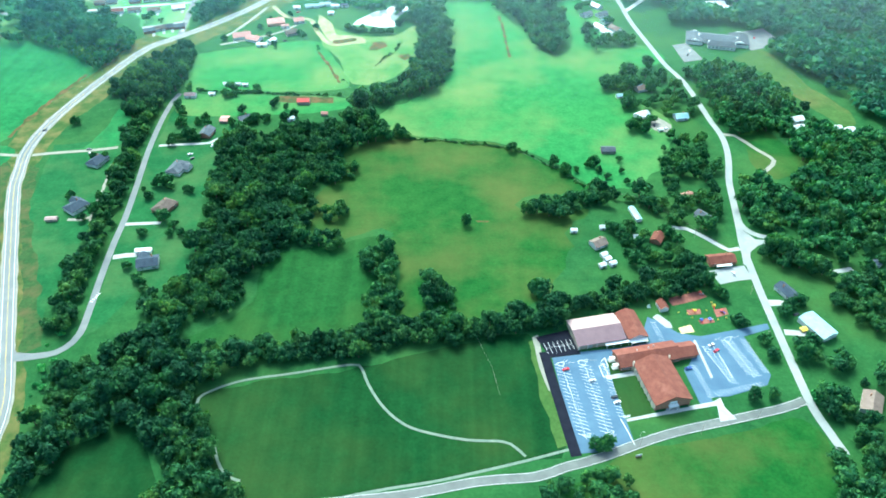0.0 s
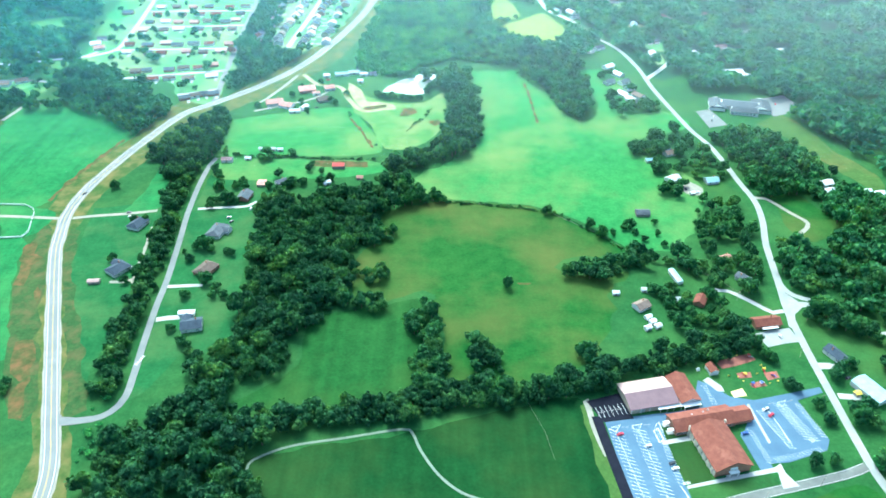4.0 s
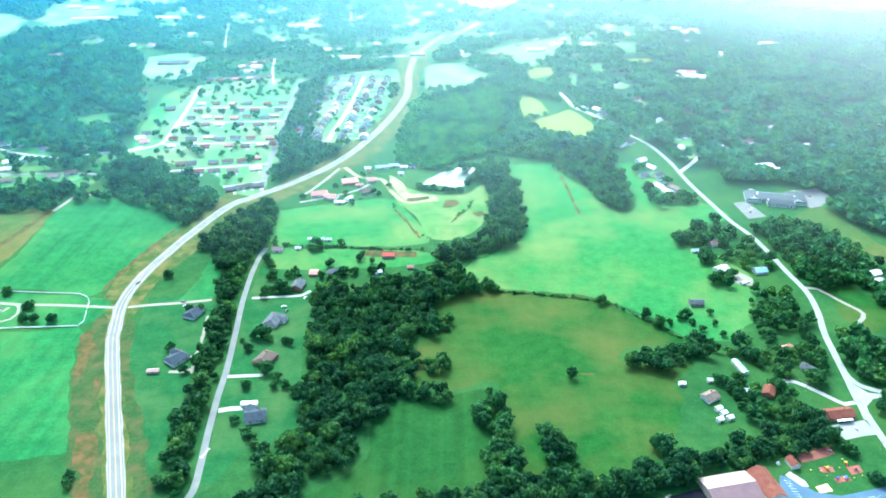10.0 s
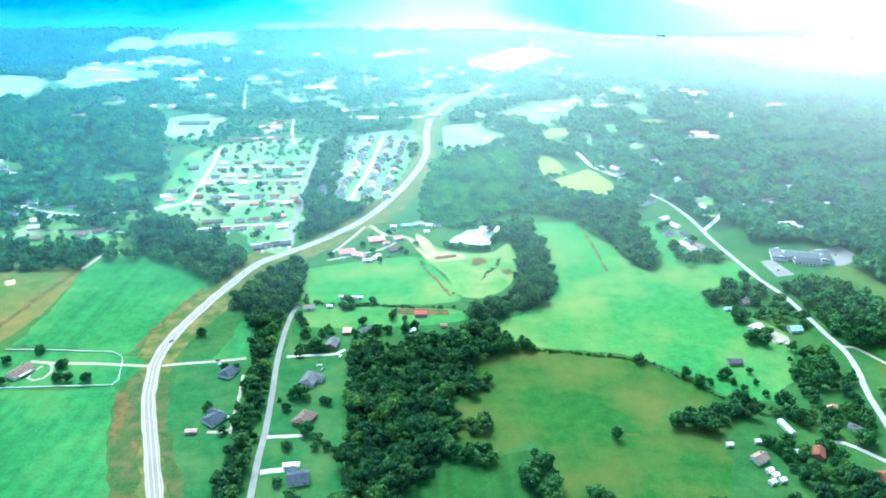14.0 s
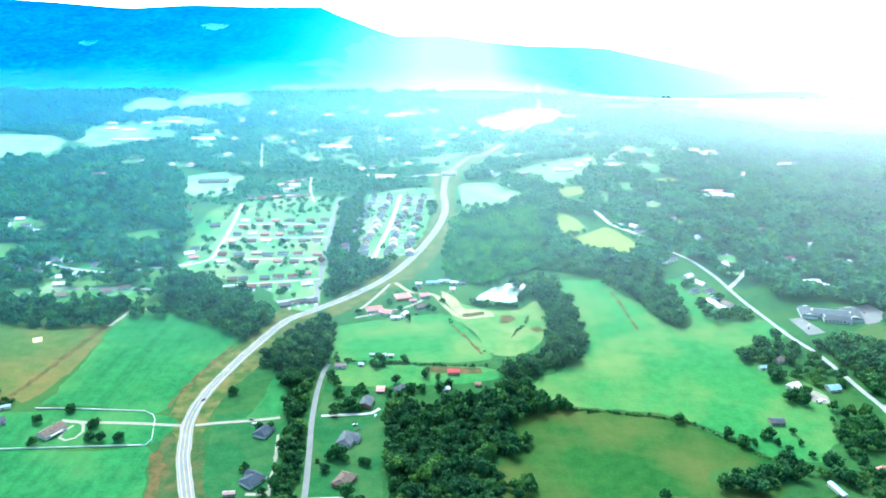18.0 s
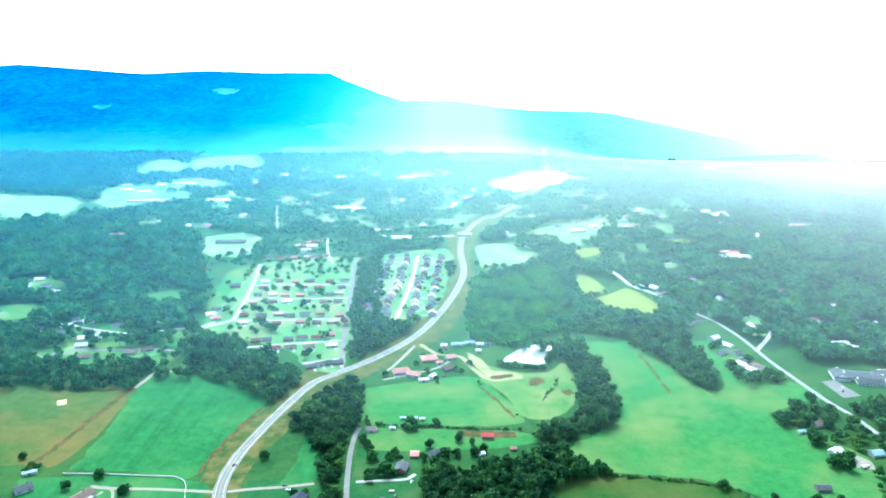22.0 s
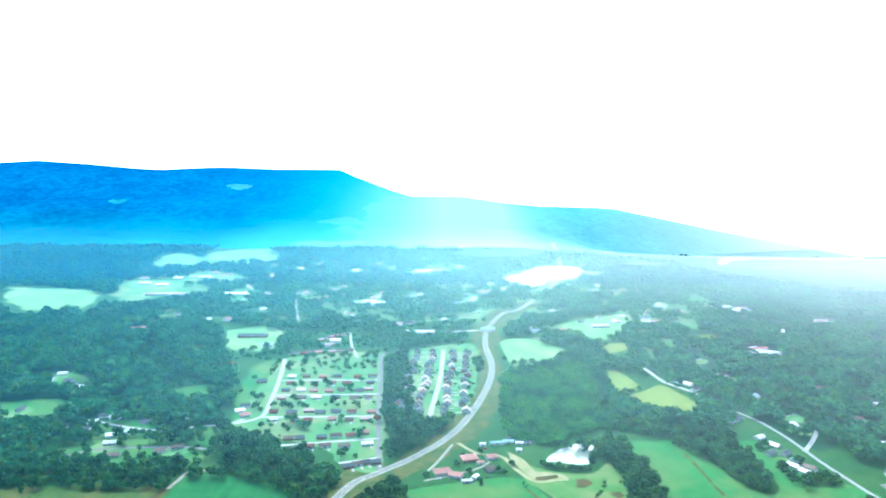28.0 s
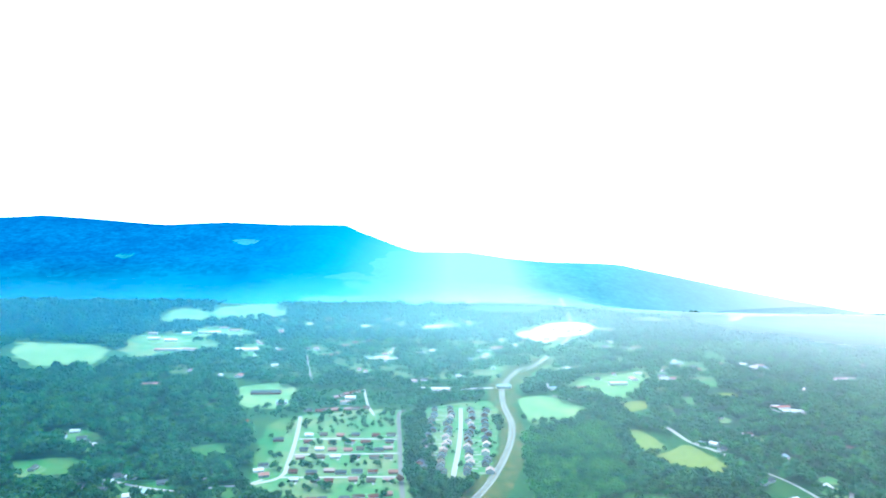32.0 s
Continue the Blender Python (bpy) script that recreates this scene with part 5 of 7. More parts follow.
# ---------- houses along the lanes ----------
house((-222, 396), 12, 15, 12, 3.4, 2.6, SIDING, ROOF_BLUE, "slate-roofed house with a pale garage wing by the lane", 0.0, (-4, 6, 7, 8))
shed((-230, 410), 5, 12, 4, 2.6, 0.8, SIDING, ROOF_WHITE, "long white carport beside the house")
house((-230, 465), 65, 17, 13, 3.2, 2.8, BRICK, ROOF_BROWN, "brown-roofed brick house among trees", 0.6)
house((-235, 521), 75, 19, 13, 3.2, 2.8, SIDING, ROOF_GREY, "grey-roofed house with cluttered yard", 0.6, (3, -6, 8, 9))
house((-224, 580), 80, 14, 11, 3.2, 2.8, BRICK, ROOF_GREY, "grey-roofed house at the end of a drive")
house((-303, 465), 55, 16, 13, 3.2, 2.8, SIDING, ROOF_BLUE, "slate-roofed house below the highway", 0.6, (4, 6, 7, 8))
shed((-317, 449), 5, 9, 4, 2.4, 1.0, TANWALL, ROOF_PINK, "tan garden shed on the lawn")
house((-310, 532), 70, 16, 12, 3.2, 2.8, SIDING, ROOF_BLUE, "slate-roofed house by the gravel drive", 0.6)
shed((-259, 652), 0, 11, 7, 3.0, 1.8, SIDING, ROOF_MAUVE, "mauve-roofed barn at the lane end", "barn", "barn")
shed((-141.1, 639), 0, 12, 7, 3.4, 2.2, WOOD, ROOF_RED, "bright red-roofed barn in a paddock", "barn", "barn")
shed((-238, 656), 0, 6, 4, 2.4, 1.2, SIDING, ROOF_WHITE, "small white shed beside the barn")
shed((-228, 677), 0, 6, 3, 2.4, 0.9, SIDING, ROOF_WHITE, "white camper trailer under trees", "trailer", "trailer")
house((-194, 606), 35, 11, 8, 3.0, 2.2, SIDING, ROOF_GREY, "grey-roofed house among dark trees")
shed((-148.9, 606), 30, 7, 5, 2.6, 1.4, SIDING, ROOF_WHITE, "small white shed by the woods")
shed((-117.1, 616), 0, 6, 5, 2.4, 1.4, WOOD, ROOF_SALMON, "small orange-roofed shed by the woods")
shed((-213, 605), 0, 8, 10, 2.4, 0.9, WOOD, ROOF_SALMON, "low orange-roofed shed beside the drive")
# fenced house west of the highway
house((-497, 531), 62, 20, 12, 3.4, 3.0, SIDING, ROOF_BROWN, "long white house with a brown roof inside a white fence", 0.0, None, True, 6, porch=True)
house((-554, 544), 40, 14, 10, 3.2, 2.6, SIDING, ROOF_GREY, "grey-roofed house at the meadow edge")
shed((-563, 570), 20, 12, 5, 2.8, 1.0, SIDING, ROOF_TEAL, "pale blue trailer at the meadow edge", "trailer", "trailer")
# east cluster
house((120.7, 419), 30, 11, 9, 3.0, 2.4, SIDING, ROOF_BROWN, "small white house with a dull brown roof")
for at, turn in (((123, 406), 25), ((125, 401), 25), ((128, 396), 25), ((120, 394), 25), ((127.7, 439), 0), ((104, 435), 0)):
    shed(at, turn, 5, 3.4, 2.5, 1.1, SIDING, ROOF_WHITE, "small white garden shed")
shed((157, 456), 102, 17, 4.6, 2.8, 1.0, SIDING, ROOF_TEAL, "long white metal-roofed mobile home", "mobile_home", "mobile home")
house((168, 425), 60, 11, 8, 3.0, 2.4, BRICK, ROOF_RUST, "dark red-roofed house under trees")
shed((152.3, 427), 0, 5, 4, 2.4, 1.2, SIDING, ROOF_WHITE, "small white shed under trees")
house((210, 400), 8, 20, 10, 3.2, 2.6, BRICK, ROOF_RUST, "rust-roofed brick bungalow on a forecourt", 0.0, None, True, 6, porch=True)
house((248, 365), 115, 16, 9, 3.2, 2.6, SIDING, ROOF_BLUE, "slate-roofed house by the side road", 0.0)
shed((256, 331), 115, 22, 13, 4.0, 1.8, SIDING, ROOF_TEAL, "large pale blue metal workshop", "workshop", "workshop")
shed((246, 329), 20, 4, 3, 2.2, 0.6, WOOD, YELLOW_PLAY, "small yellow machine by the workshop", "machine", "machine")
house((264, 267), 60, 16, 11, 3.2, 2.6, SIDING, ROOF_BROWN, "brown-roofed house in the trees")
house((151.2, 551), 0, 12, 8, 3, 2.0, WOOD, ROOF_GREY, "weathered grey barn at the pasture edge", 0, None, False, 2, "barn", "barn")
house((195.4, 613), 30, 13, 9, 3, 2.4, SIDING, ROOF_WHITE, "white-roofed farmhouse with a dusty yard")
house((233, 610), 10, 12, 9, 3, 2.4, SIDING, ROOF_TEAL, "pale-roofed house in the trees")
field("dusty_yard", [(199.1, 604), (211, 612), (221, 597), (216, 583), (203, 587)], GRAVEL, "dusty pale yard", 1, "yard", True, 0.11)
shed((208, 587), 20, 5, 3, 2.2, 0.8, SIDING, ROOF_WHITE, "small white shed by the yard")
house((206, 667), 20, 11, 8, 3, 2.2, SIDING, ROOF_BROWN, "brown-roofed house in the trees")
for at in [(181.6, 652), (205, 673)]:
    shed(at, 10, 8, 5, 2.6, 1.2, SIDING, ROOF_TEAL, "pale metal shed among dark trees")
house((212, 453), 130, 12, 8, 3, 2.4, SIDING, ROOF_GREY, "grey-roofed house under trees")
house((205, 480), 20, 9, 7, 3, 2.2, WOOD, ROOF_SALMON, "orange-roofed cabin under trees")
for at in [(375, 587), (386, 584), (345, 605), (340, 589)]:
    house(at, 20, 11, 8, 3, 2.2, SIDING, ROOF_WHITE, "pale-roofed house in the woods", chimney=False, wins=2)
road("drive", [(287, 386), (294, 389), (299, 390), (307, 392)], 4, PALE_ROAD, "pale drive among the trees", 0.13)
shed((324, 395), 20, 9, 6, 3, 1.4, SIDING, ROOF_BLUE, "blue-roofed shed in the woods")

# ---------- the farm by the pond ----------
house((-204, 834), 15, 20, 16, 3.4, 3.2, BRICK, ROOF_SALMON, "salmon-roofed brick farmhouse by the gravel drive", 0.7)
house((-237, 795), 15, 20, 14, 3.2, 3.0, SIDING, ROOF_SALMON, "wide salmon-roofed farm building in a yard", 0.4)
house((-221, 786), -20, 16, 11, 3.2, 2.4, SIDING, ROOF_SALMON, "long salmon-roofed shed beside the farm yard")
house((-176.8, 838), 20, 12, 10, 3.2, 2.4, SIDING, ROOF_SALMON, "small red-roofed farm cottage by sheds")
house((-180.3, 803), 30, 13, 10, 3.2, 2.4, WOOD, ROOF_BROWN, "brown-roofed timber farm store under trees")
for at, turn, roof, w in (((-209, 771), 5, ROOF_WHITE, 12), ((-199, 781), 60, ROOF_WHITE, 10), ((-166.2, 883), 5, ROOF_TEAL, 18), ((-150.9, 889), 5, ROOF_TEAL, 14), ((-185.1, 878), 0, ROOF_WHITE, 8), ((-137.2, 883), 0, ROOF_WHITE, 10), ((-125.7, 885), 0, ROOF_GREY, 9), ((-190.8, 822), 10, ROOF_SALMON, 9), ((-139.9, 861), 0, ROOF_WHITE, 7)):
    shed(at, turn, w, 6, 3, 1.4, SIDING, roof, "pale farm shed or trailer", "farm_shed", "shed")
for at in [(-216, 676), (-208, 675)]:
    shed(at, 5, 6, 3.4, 2.6, 1.0, SIDING, ROOF_WHITE, "white shed in the hedge line")
field("pond", [(-110, 829), (-105, 845), (-97, 855), (-88, 868), (-78, 874), (-68, 882), (-59, 891), (-50, 893), (-45, 883), (-40, 877), (-51, 857), (-56, 842), (-58, 825), (-69, 822), (-79, 822), (-94, 829)], WATER, "bright pond mirroring the white sky", 0.8, "pond", True, 0.1)
field("dirt_yard", [(-155, 860), (-148, 853), (-135, 830), (-127, 804), (-111, 799), (-95, 794), (-91, 779), (-111, 777), (-131, 782), (-143, 806), (-153, 834)], SANDY, "pale sandy earth worn by the farm track", 1.2, "dirt", True, 0.115)
field("dirt_patch", [(-128.9, 786), (-102.4, 792), (-100.5, 779), (-126, 772)], CLAY, "bare orange earth by the farm track", 0.8, "dirt", True, 0.12)
field("dirt_patch", [(-83.9, 772), (-73.5, 774), (-74.9, 760), (-84.3, 760)], CLAY, "bare orange earth mound", 0.8, "dirt", True, 0.12)
field("dirt_patch", [(-616, 716), (-607, 719), (-601, 708), (-609, 705)], SAND, "bare sandy patch in the field", 0.8, "dirt", True, 0.12)
field("dirt_patch", [(26.6, 449), (38.5, 449), (36.5, 447), (28.3, 447)], CLAY, "bare reddish earth scar in the pasture", 0.6, "dirt", True, 0.12)
road("dirt_ditch", [(69.4, 857), (72, 820), (73.5, 781), (75.3, 742)], 2.6, CLAY, "eroded reddish ditch across the pasture", 0.1, "", 4, 0, 1.1)
road("dirt_ditch", [(-141.9, 756), (-127.7, 726), (-116.2, 699), (-109.2, 682)], 3.5, CLAY, "eroded ditch beside the pond field", 0.1, "", 4, 0, 1.3)
field("paddock_soil", [(-171.2, 654), (-112.7, 650), (-111.4, 640), (-168, 642)], CLAY, "reddish bare soil along the paddock", 1, "dirt", True, 0.12)

# ---------- the school on the wooded side ----------
school = thing("school", pose(*(320, 786), 0, 0, 0, -14), "low school of joined grey-roofed wings and white walls", "school")
HOMES.append((*(320, 786), 52))
for x, y, w, d, turn in ((0, 0, 44, 20, 0), (-26, -4, 26, 18, 90), (24, 2, 30, 20, 90), (4, -16, 30, 14, 0)):
    child("wall", gable_mesh("wall", w, d, 4, 3, SIDING), school, pose(x, y, 0, 0, 0, turn))
    child("roof", gable_roof("roof", w, d, 4, 3, ROOF_GREY, 0.8, 0.3, 0.3), school, pose(x, y, 0, 0, 0, turn))
for i in range(7):
    window(school, -9 + i * 4, -23.0, 1.0, 0, 2.2, 1.6)
field("school_parking", [(265, 774), (283, 780), (291, 738), (268, 731)], ASPHALT, "grey asphalt school car park", 0, "parking lot", False, 0.15)
field("school_parking", [(340, 805), (386, 821), (396, 778), (352, 760)], ASPHALT, "grey asphalt school car park", 0, "parking lot", False, 0.15)
for at, turn, w, d, roof in (((345, 888), 10, 26, 14, ROOF_WHITE), ((364, 872), -30, 24, 10, ROOF_WHITE), ((429, 965), 5, 30, 12, ROOF_WHITE), ((413, 1040), 15, 26, 14, ROOF_WHITE), ((384, 1344), 0, 40, 14, ROOF_WHITE), ((647, 1598), 0, 60, 20, ROOF_WHITE), ((437, 920), 10, 14, 10, ROOF_TEAL), ((310, 957), 20, 12, 9, ROOF_WHITE), ((350, 972), 20, 12, 9, ROOF_BROWN)):
    house(at, turn, w, d, 3.6, 2.4, SIDING, roof, "pale-roofed building among the woods", 0.0, None, False, 4)
for at in [(278, 755), (368, 790), (348, 790), (382, 782)]:
    HOMES.append((*at, 17))
# roadside houses along the far part of the side road
for i, (at, roof) in enumerate(zip([(186.6, 909), (194.4, 883), (196.7, 857), (188.3, 820), (200, 838), (206, 815), (208, 798), (194.6, 803), (178, 857), (171.1, 969), (186.6, 979), (169.7, 1139), (172.7, 1114), (147.3, 1145), (198.2, 1155)], (ROOF_WHITE, ROOF_WHITE, ROOF_GREY, ROOF_WHITE, ROOF_TEAL, ROOF_BROWN, ROOF_GREY, ROOF_WHITE, ROOF_GREY, ROOF_WHITE, ROOF_GREY, ROOF_WHITE, ROOF_GREY, ROOF_TEAL, ROOF_WHITE))):
    house(at, (35, 125)[i % 2], 14, 9, 3, 2.4, SIDING, roof, "small roadside house with a pale roof", 0.0, None, False, 2, group="roadside houses")

# ---------- the housing estates ----------
rng = random.Random(4)
ESTATE = [(ROOF_GREY, BRICK), (ROOF_BROWN, SIDING), (ROOF_RUST, BRICK), (ROOF_GREY, SIDING), (ROOF_BROWN, BRICK), (ROOF_SALMON, BRICK), (ROOF_WHITE, SIDING), (ROOF_GREY, TANWALL), (ROOF_RUST, SIDING), (ROOF_BROWN, TANWALL), (ROOF_PINK, BRICK)]


def row_of_houses(a, b, count, off, turn_extra, sizes, kinds, label, group):
    """Houses side by side along a street, set back from its middle by off metres."""
    (xa, ya), (xb, yb) = a, b
    turn = math.degrees(math.atan2(yb - ya, xb - xa))
    nx, ny = -math.sin(radians(turn)), math.cos(radians(turn))
    for i in range(count):
        s = (i + 0.5 + rng.uniform(-0.22, 0.22)) / count
        w, d, h, rise = rng.choice(sizes)
        roof, wall = rng.choice(kinds)
        o = off + rng.uniform(-4, 4)
        house((round(xa + (xb - xa) * s + nx * o, 1), round(ya + (yb - ya) * s + ny * o, 1)), turn + turn_extra + rng.uniform(-4, 4), w, d, h, rise, wall, roof,
              f"{roof.name.replace('_', ' ')} {label}", 0.0, None, False, 2, group=group, drive=9.0)


BUNGALOWS = [(13, 9, 2.9, 2.2), (15, 9, 2.9, 2.2), (12, 8, 2.9, 2.4)]
for pts, n in (([(-502, 1146), (-346, 1151)], 6), ([(-497, 1070), (-340, 1081)], 7), ([(-490, 974), (-333, 983)], 7), ([(-450, 872), (-325, 899)], 6)):
    row_of_houses(pts[0], pts[-1], n, 17, 180, BUNGALOWS, ESTATE, "bungalow on an estate street", "estate bungalows")
    row_of_houses(pts[0], pts[-1], n - 1, -17, 0, BUNGALOWS, ESTATE, "bungalow on an estate street", "estate bungalows")
row_of_houses((-364, 824), (-318, 839), 4, -16, 0, BUNGALOWS, ESTATE[:2], "bungalow on an estate street", "estate bungalows")
row_of_houses((-529, 1289), (-406, 1319), 7, 20, 180, BUNGALOWS, ESTATE, "bungalow on an estate street", "estate bungalows")
row_of_houses((-489, 1397), (-432, 1470), 5, 10, 180, BUNGALOWS, ESTATE, "bungalow on an estate street", "estate bungalows")
TOWN = [(11, 12, 4.4, 3.2), (10, 12, 4.0, 3.2), (12, 11, 4.6, 3.4)]
NEW_KINDS = [(ROOF_GREY, SIDING), (ROOF_BLUE, TANWALL), (ROOF_GREY, TANWALL), (ROOF_BROWN, SIDING), (ROOF_PINK, SIDING), (ROOF_GREY, BRICK)]
for off, te, n in ((19, 180, 18), (-19, 0, 18), (48, 0, 11), (-48, 180, 12)):
    row_of_houses((-255, 984), (-237, 1339), n, off, te, TOWN, NEW_KINDS, "gabled house of the dense new estate", "new estate houses")
house((-621, 1228), 10, 18, 12, 3.4, 2.6, BRICK, ROOF_RED, "bright red-roofed house by the far woods")
house((-537, 1136), 10, 16, 12, 3.2, 2.6, BRICK, ROOF_GREY, "grey-roofed house on an open lawn")
house((-885, 1488), 5, 40, 16, 4, 3, SIDING, ROOF_PINK, "long pale building in the far woods")
for at, roof in zip([(-936, 1404), (-886, 1131), (-855, 1132), (-719, 969), (-723, 945), (-660, 908), (-675, 898), (-721, 918), (-700, 964), (-591, 849), (-643, 835), (-533, 995), (-531, 1016), (-521, 978), (-591, 961), (-650, 946), (-754, 929)], (ROOF_GREY, ROOF_TEAL, ROOF_GREY, ROOF_GREY, ROOF_WHITE, ROOF_TEAL, ROOF_WHITE, ROOF_GREY, ROOF_WHITE, ROOF_BROWN, ROOF_BROWN, ROOF_WHITE, ROOF_GREY, ROOF_SALMON, ROOF_WHITE, ROOF_GREY, ROOF_GREY)):
    house(at, rng.choice((5, 20, 100)), 14, 10, 3, 2.4, SIDING, roof, "scattered house on the wooded slope", 0.0, None, False, 2, group="scattered houses")
house((-634, 1443), 5, 60, 20, 4, 3, BRICK, ROOF_GREY, "long low far school on a pale lawn", 0.0, None, False, 6, "far_school", "school")
for i, at in enumerate([(-935, 1412), (-896, 1343), (-895, 1149), (-884, 1168), (-837, 1109), (-706, 1359), (-822, 1098), (-853, 994), (-574, 860), (-665, 872), (-972, 1218), (-751, 1262)]):
    house(at, (10, 95, 30)[i % 3], 15, 9, 3, 2.4, SIDING, (ROOF_WHITE, ROOF_GREY, ROOF_BROWN)[i % 3], "pale house in a clearing of the western woods", 0.0, None, False, 2, group="scattered houses")
    HOMES.append((at[0], at[1] - 16, 18))
    garden(at, 17, LAWNS)
for i, at in enumerate([(379, 1375), (389, 1318), (313, 1111), (268, 1003), (256, 955), (314, 956), (359, 983), (404, 1043), (476, 1755), (521, 1744), (315, 1761), (351, 1749), (775, 1769), (257, 1077), (383, 1122), (438, 1138), (445, 1268), (237, 1297), (247, 1193), (560, 1309), (508, 1530)]):
    house(at, (15, 80, 120)[i % 3], 16, 9, 3, 2.4, SIDING, (ROOF_WHITE, ROOF_TEAL, ROOF_BROWN, ROOF_GREY)[i % 4], "pale house in a clearing of the eastern woods", 0.0, None, False, 2, group="scattered houses")
    HOMES.append((at[0], at[1] - 18, 20))
    garden(at, 18, LAWNS)
for at, roof in (((-1030, 1893), ROOF_SALMON), ((-992, 1897), ROOF_WHITE), ((-955, 1899), ROOF_SALMON), ((-1120, 2065), ROOF_WHITE), ((-1060, 2040), ROOF_WHITE), ((-980, 2190), ROOF_WHITE), ((-930, 2230), ROOF_SALMON), ((-280, 2370), ROOF_WHITE)):
    house(at, 4, 34, 14, 4.5, 2.4, SIDING, roof, "long pale shed on a far field", 0.0, None, False, 2, "far_building", "building", group="far buildings")
# far town: larger pale roofs
for at, w, d, roof in zip([(-794, 1908), (-991, 1898), (-890, 1495), (-794, 3324), (-753, 3597), (-717, 3660), (-623, 3468), (-885, 2519), (-924, 2367), (-1013, 2184), (-1057, 2160), (-1159, 2154), (-981, 2277), (-745, 2528), (-409, 2373), (-321, 2340), (-255, 2357), (-490, 2088), (-429, 1815), (-430, 1757), (-405, 1794), (-399, 1998), (-334, 2001), (-642, 2183), (-584, 1364), (-456, 1404), (-462, 1369), (18.1, 1505), (115.3, 1556), (-140.4, 1514), (-287, 1483), (650, 1623), (383, 1364), (403, 1336), (308, 1776), (481, 1777), (519, 1764), (782, 1776), (495, 1743), (1186, 2405), (-162.6, 3015), (-197.1, 2451), (-126.4, 1967), (-52.5, 1528), (-37.3, 1502)], [80, 60, 40, 60, 70, 50, 60, 30, 26, 28, 26, 24, 24, 40, 60, 60, 50, 30, 36, 30, 36, 26, 26, 40, 20, 20, 20, 30, 40, 30, 60, 60, 40, 30, 20, 24, 22, 20, 24, 40, 40, 40, 40, 16, 16], [24] * 15 + [18] * 15 + [14] * 20, [ROOF_WHITE, ROOF_PINK, ROOF_SALMON, ROOF_WHITE, ROOF_TEAL] * 9):
    house(at, rng.choice((0, 8, 15)), w, d * 0.7, 5, 2.2, SIDING, roof, "long pale-roofed far building", 0.0, None, False, 2, "far_building", "building", group="far buildings")

# far town: small houses with pale roofs scattered among the valley trees
town = np.random.default_rng(77)
for i in range(125):
    x, y = town.uniform(-900, 520), town.uniform(1560, 2520)
    if abs(x + 60) < 60 and y < 1900:
        continue
    w = town.choice((13, 15, 18, 24))
    house((x, y), town.choice((0, 12, 90, 100)), w, w * 0.6, 3.2, 2.4, SIDING, (ROOF_WHITE, ROOF_SALMON, ROOF_GREY, ROOF_TEAL, ROOF_PINK)[i % 5], "small pale-roofed house of the far town", 0.0, None, False, 2, "far_house", "house", group="far town houses")
    HOMES.append((x, y - 22, 24))
# ---------- trees ----------
def ico():
    p = (1 + 5**0.5) / 2
    v = np.array([(-1, p, 0), (1, p, 0), (-1, -p, 0), (1, -p, 0), (0, -1, p), (0, 1, p), (0, -1, -p), (0, 1, -p), (p, 0, -1), (p, 0, 1), (-p, 0, -1), (-p, 0, 1)], float)
    f = [(0, 11, 5), (0, 5, 1), (0, 1, 7), (0, 7, 10), (0, 10, 11), (1, 5, 9), (5, 11, 4), (11, 10, 2), (10, 7, 6), (7, 1, 8), (3, 9, 4), (3, 4, 2), (3, 2, 6), (3, 6, 8), (3, 8, 9), (4, 9, 5), (2, 4, 11), (6, 2, 10), (8, 6, 7), (9, 8, 1)]
    return v / np.linalg.norm(v[0]), np.array(f)


ICO = ico()


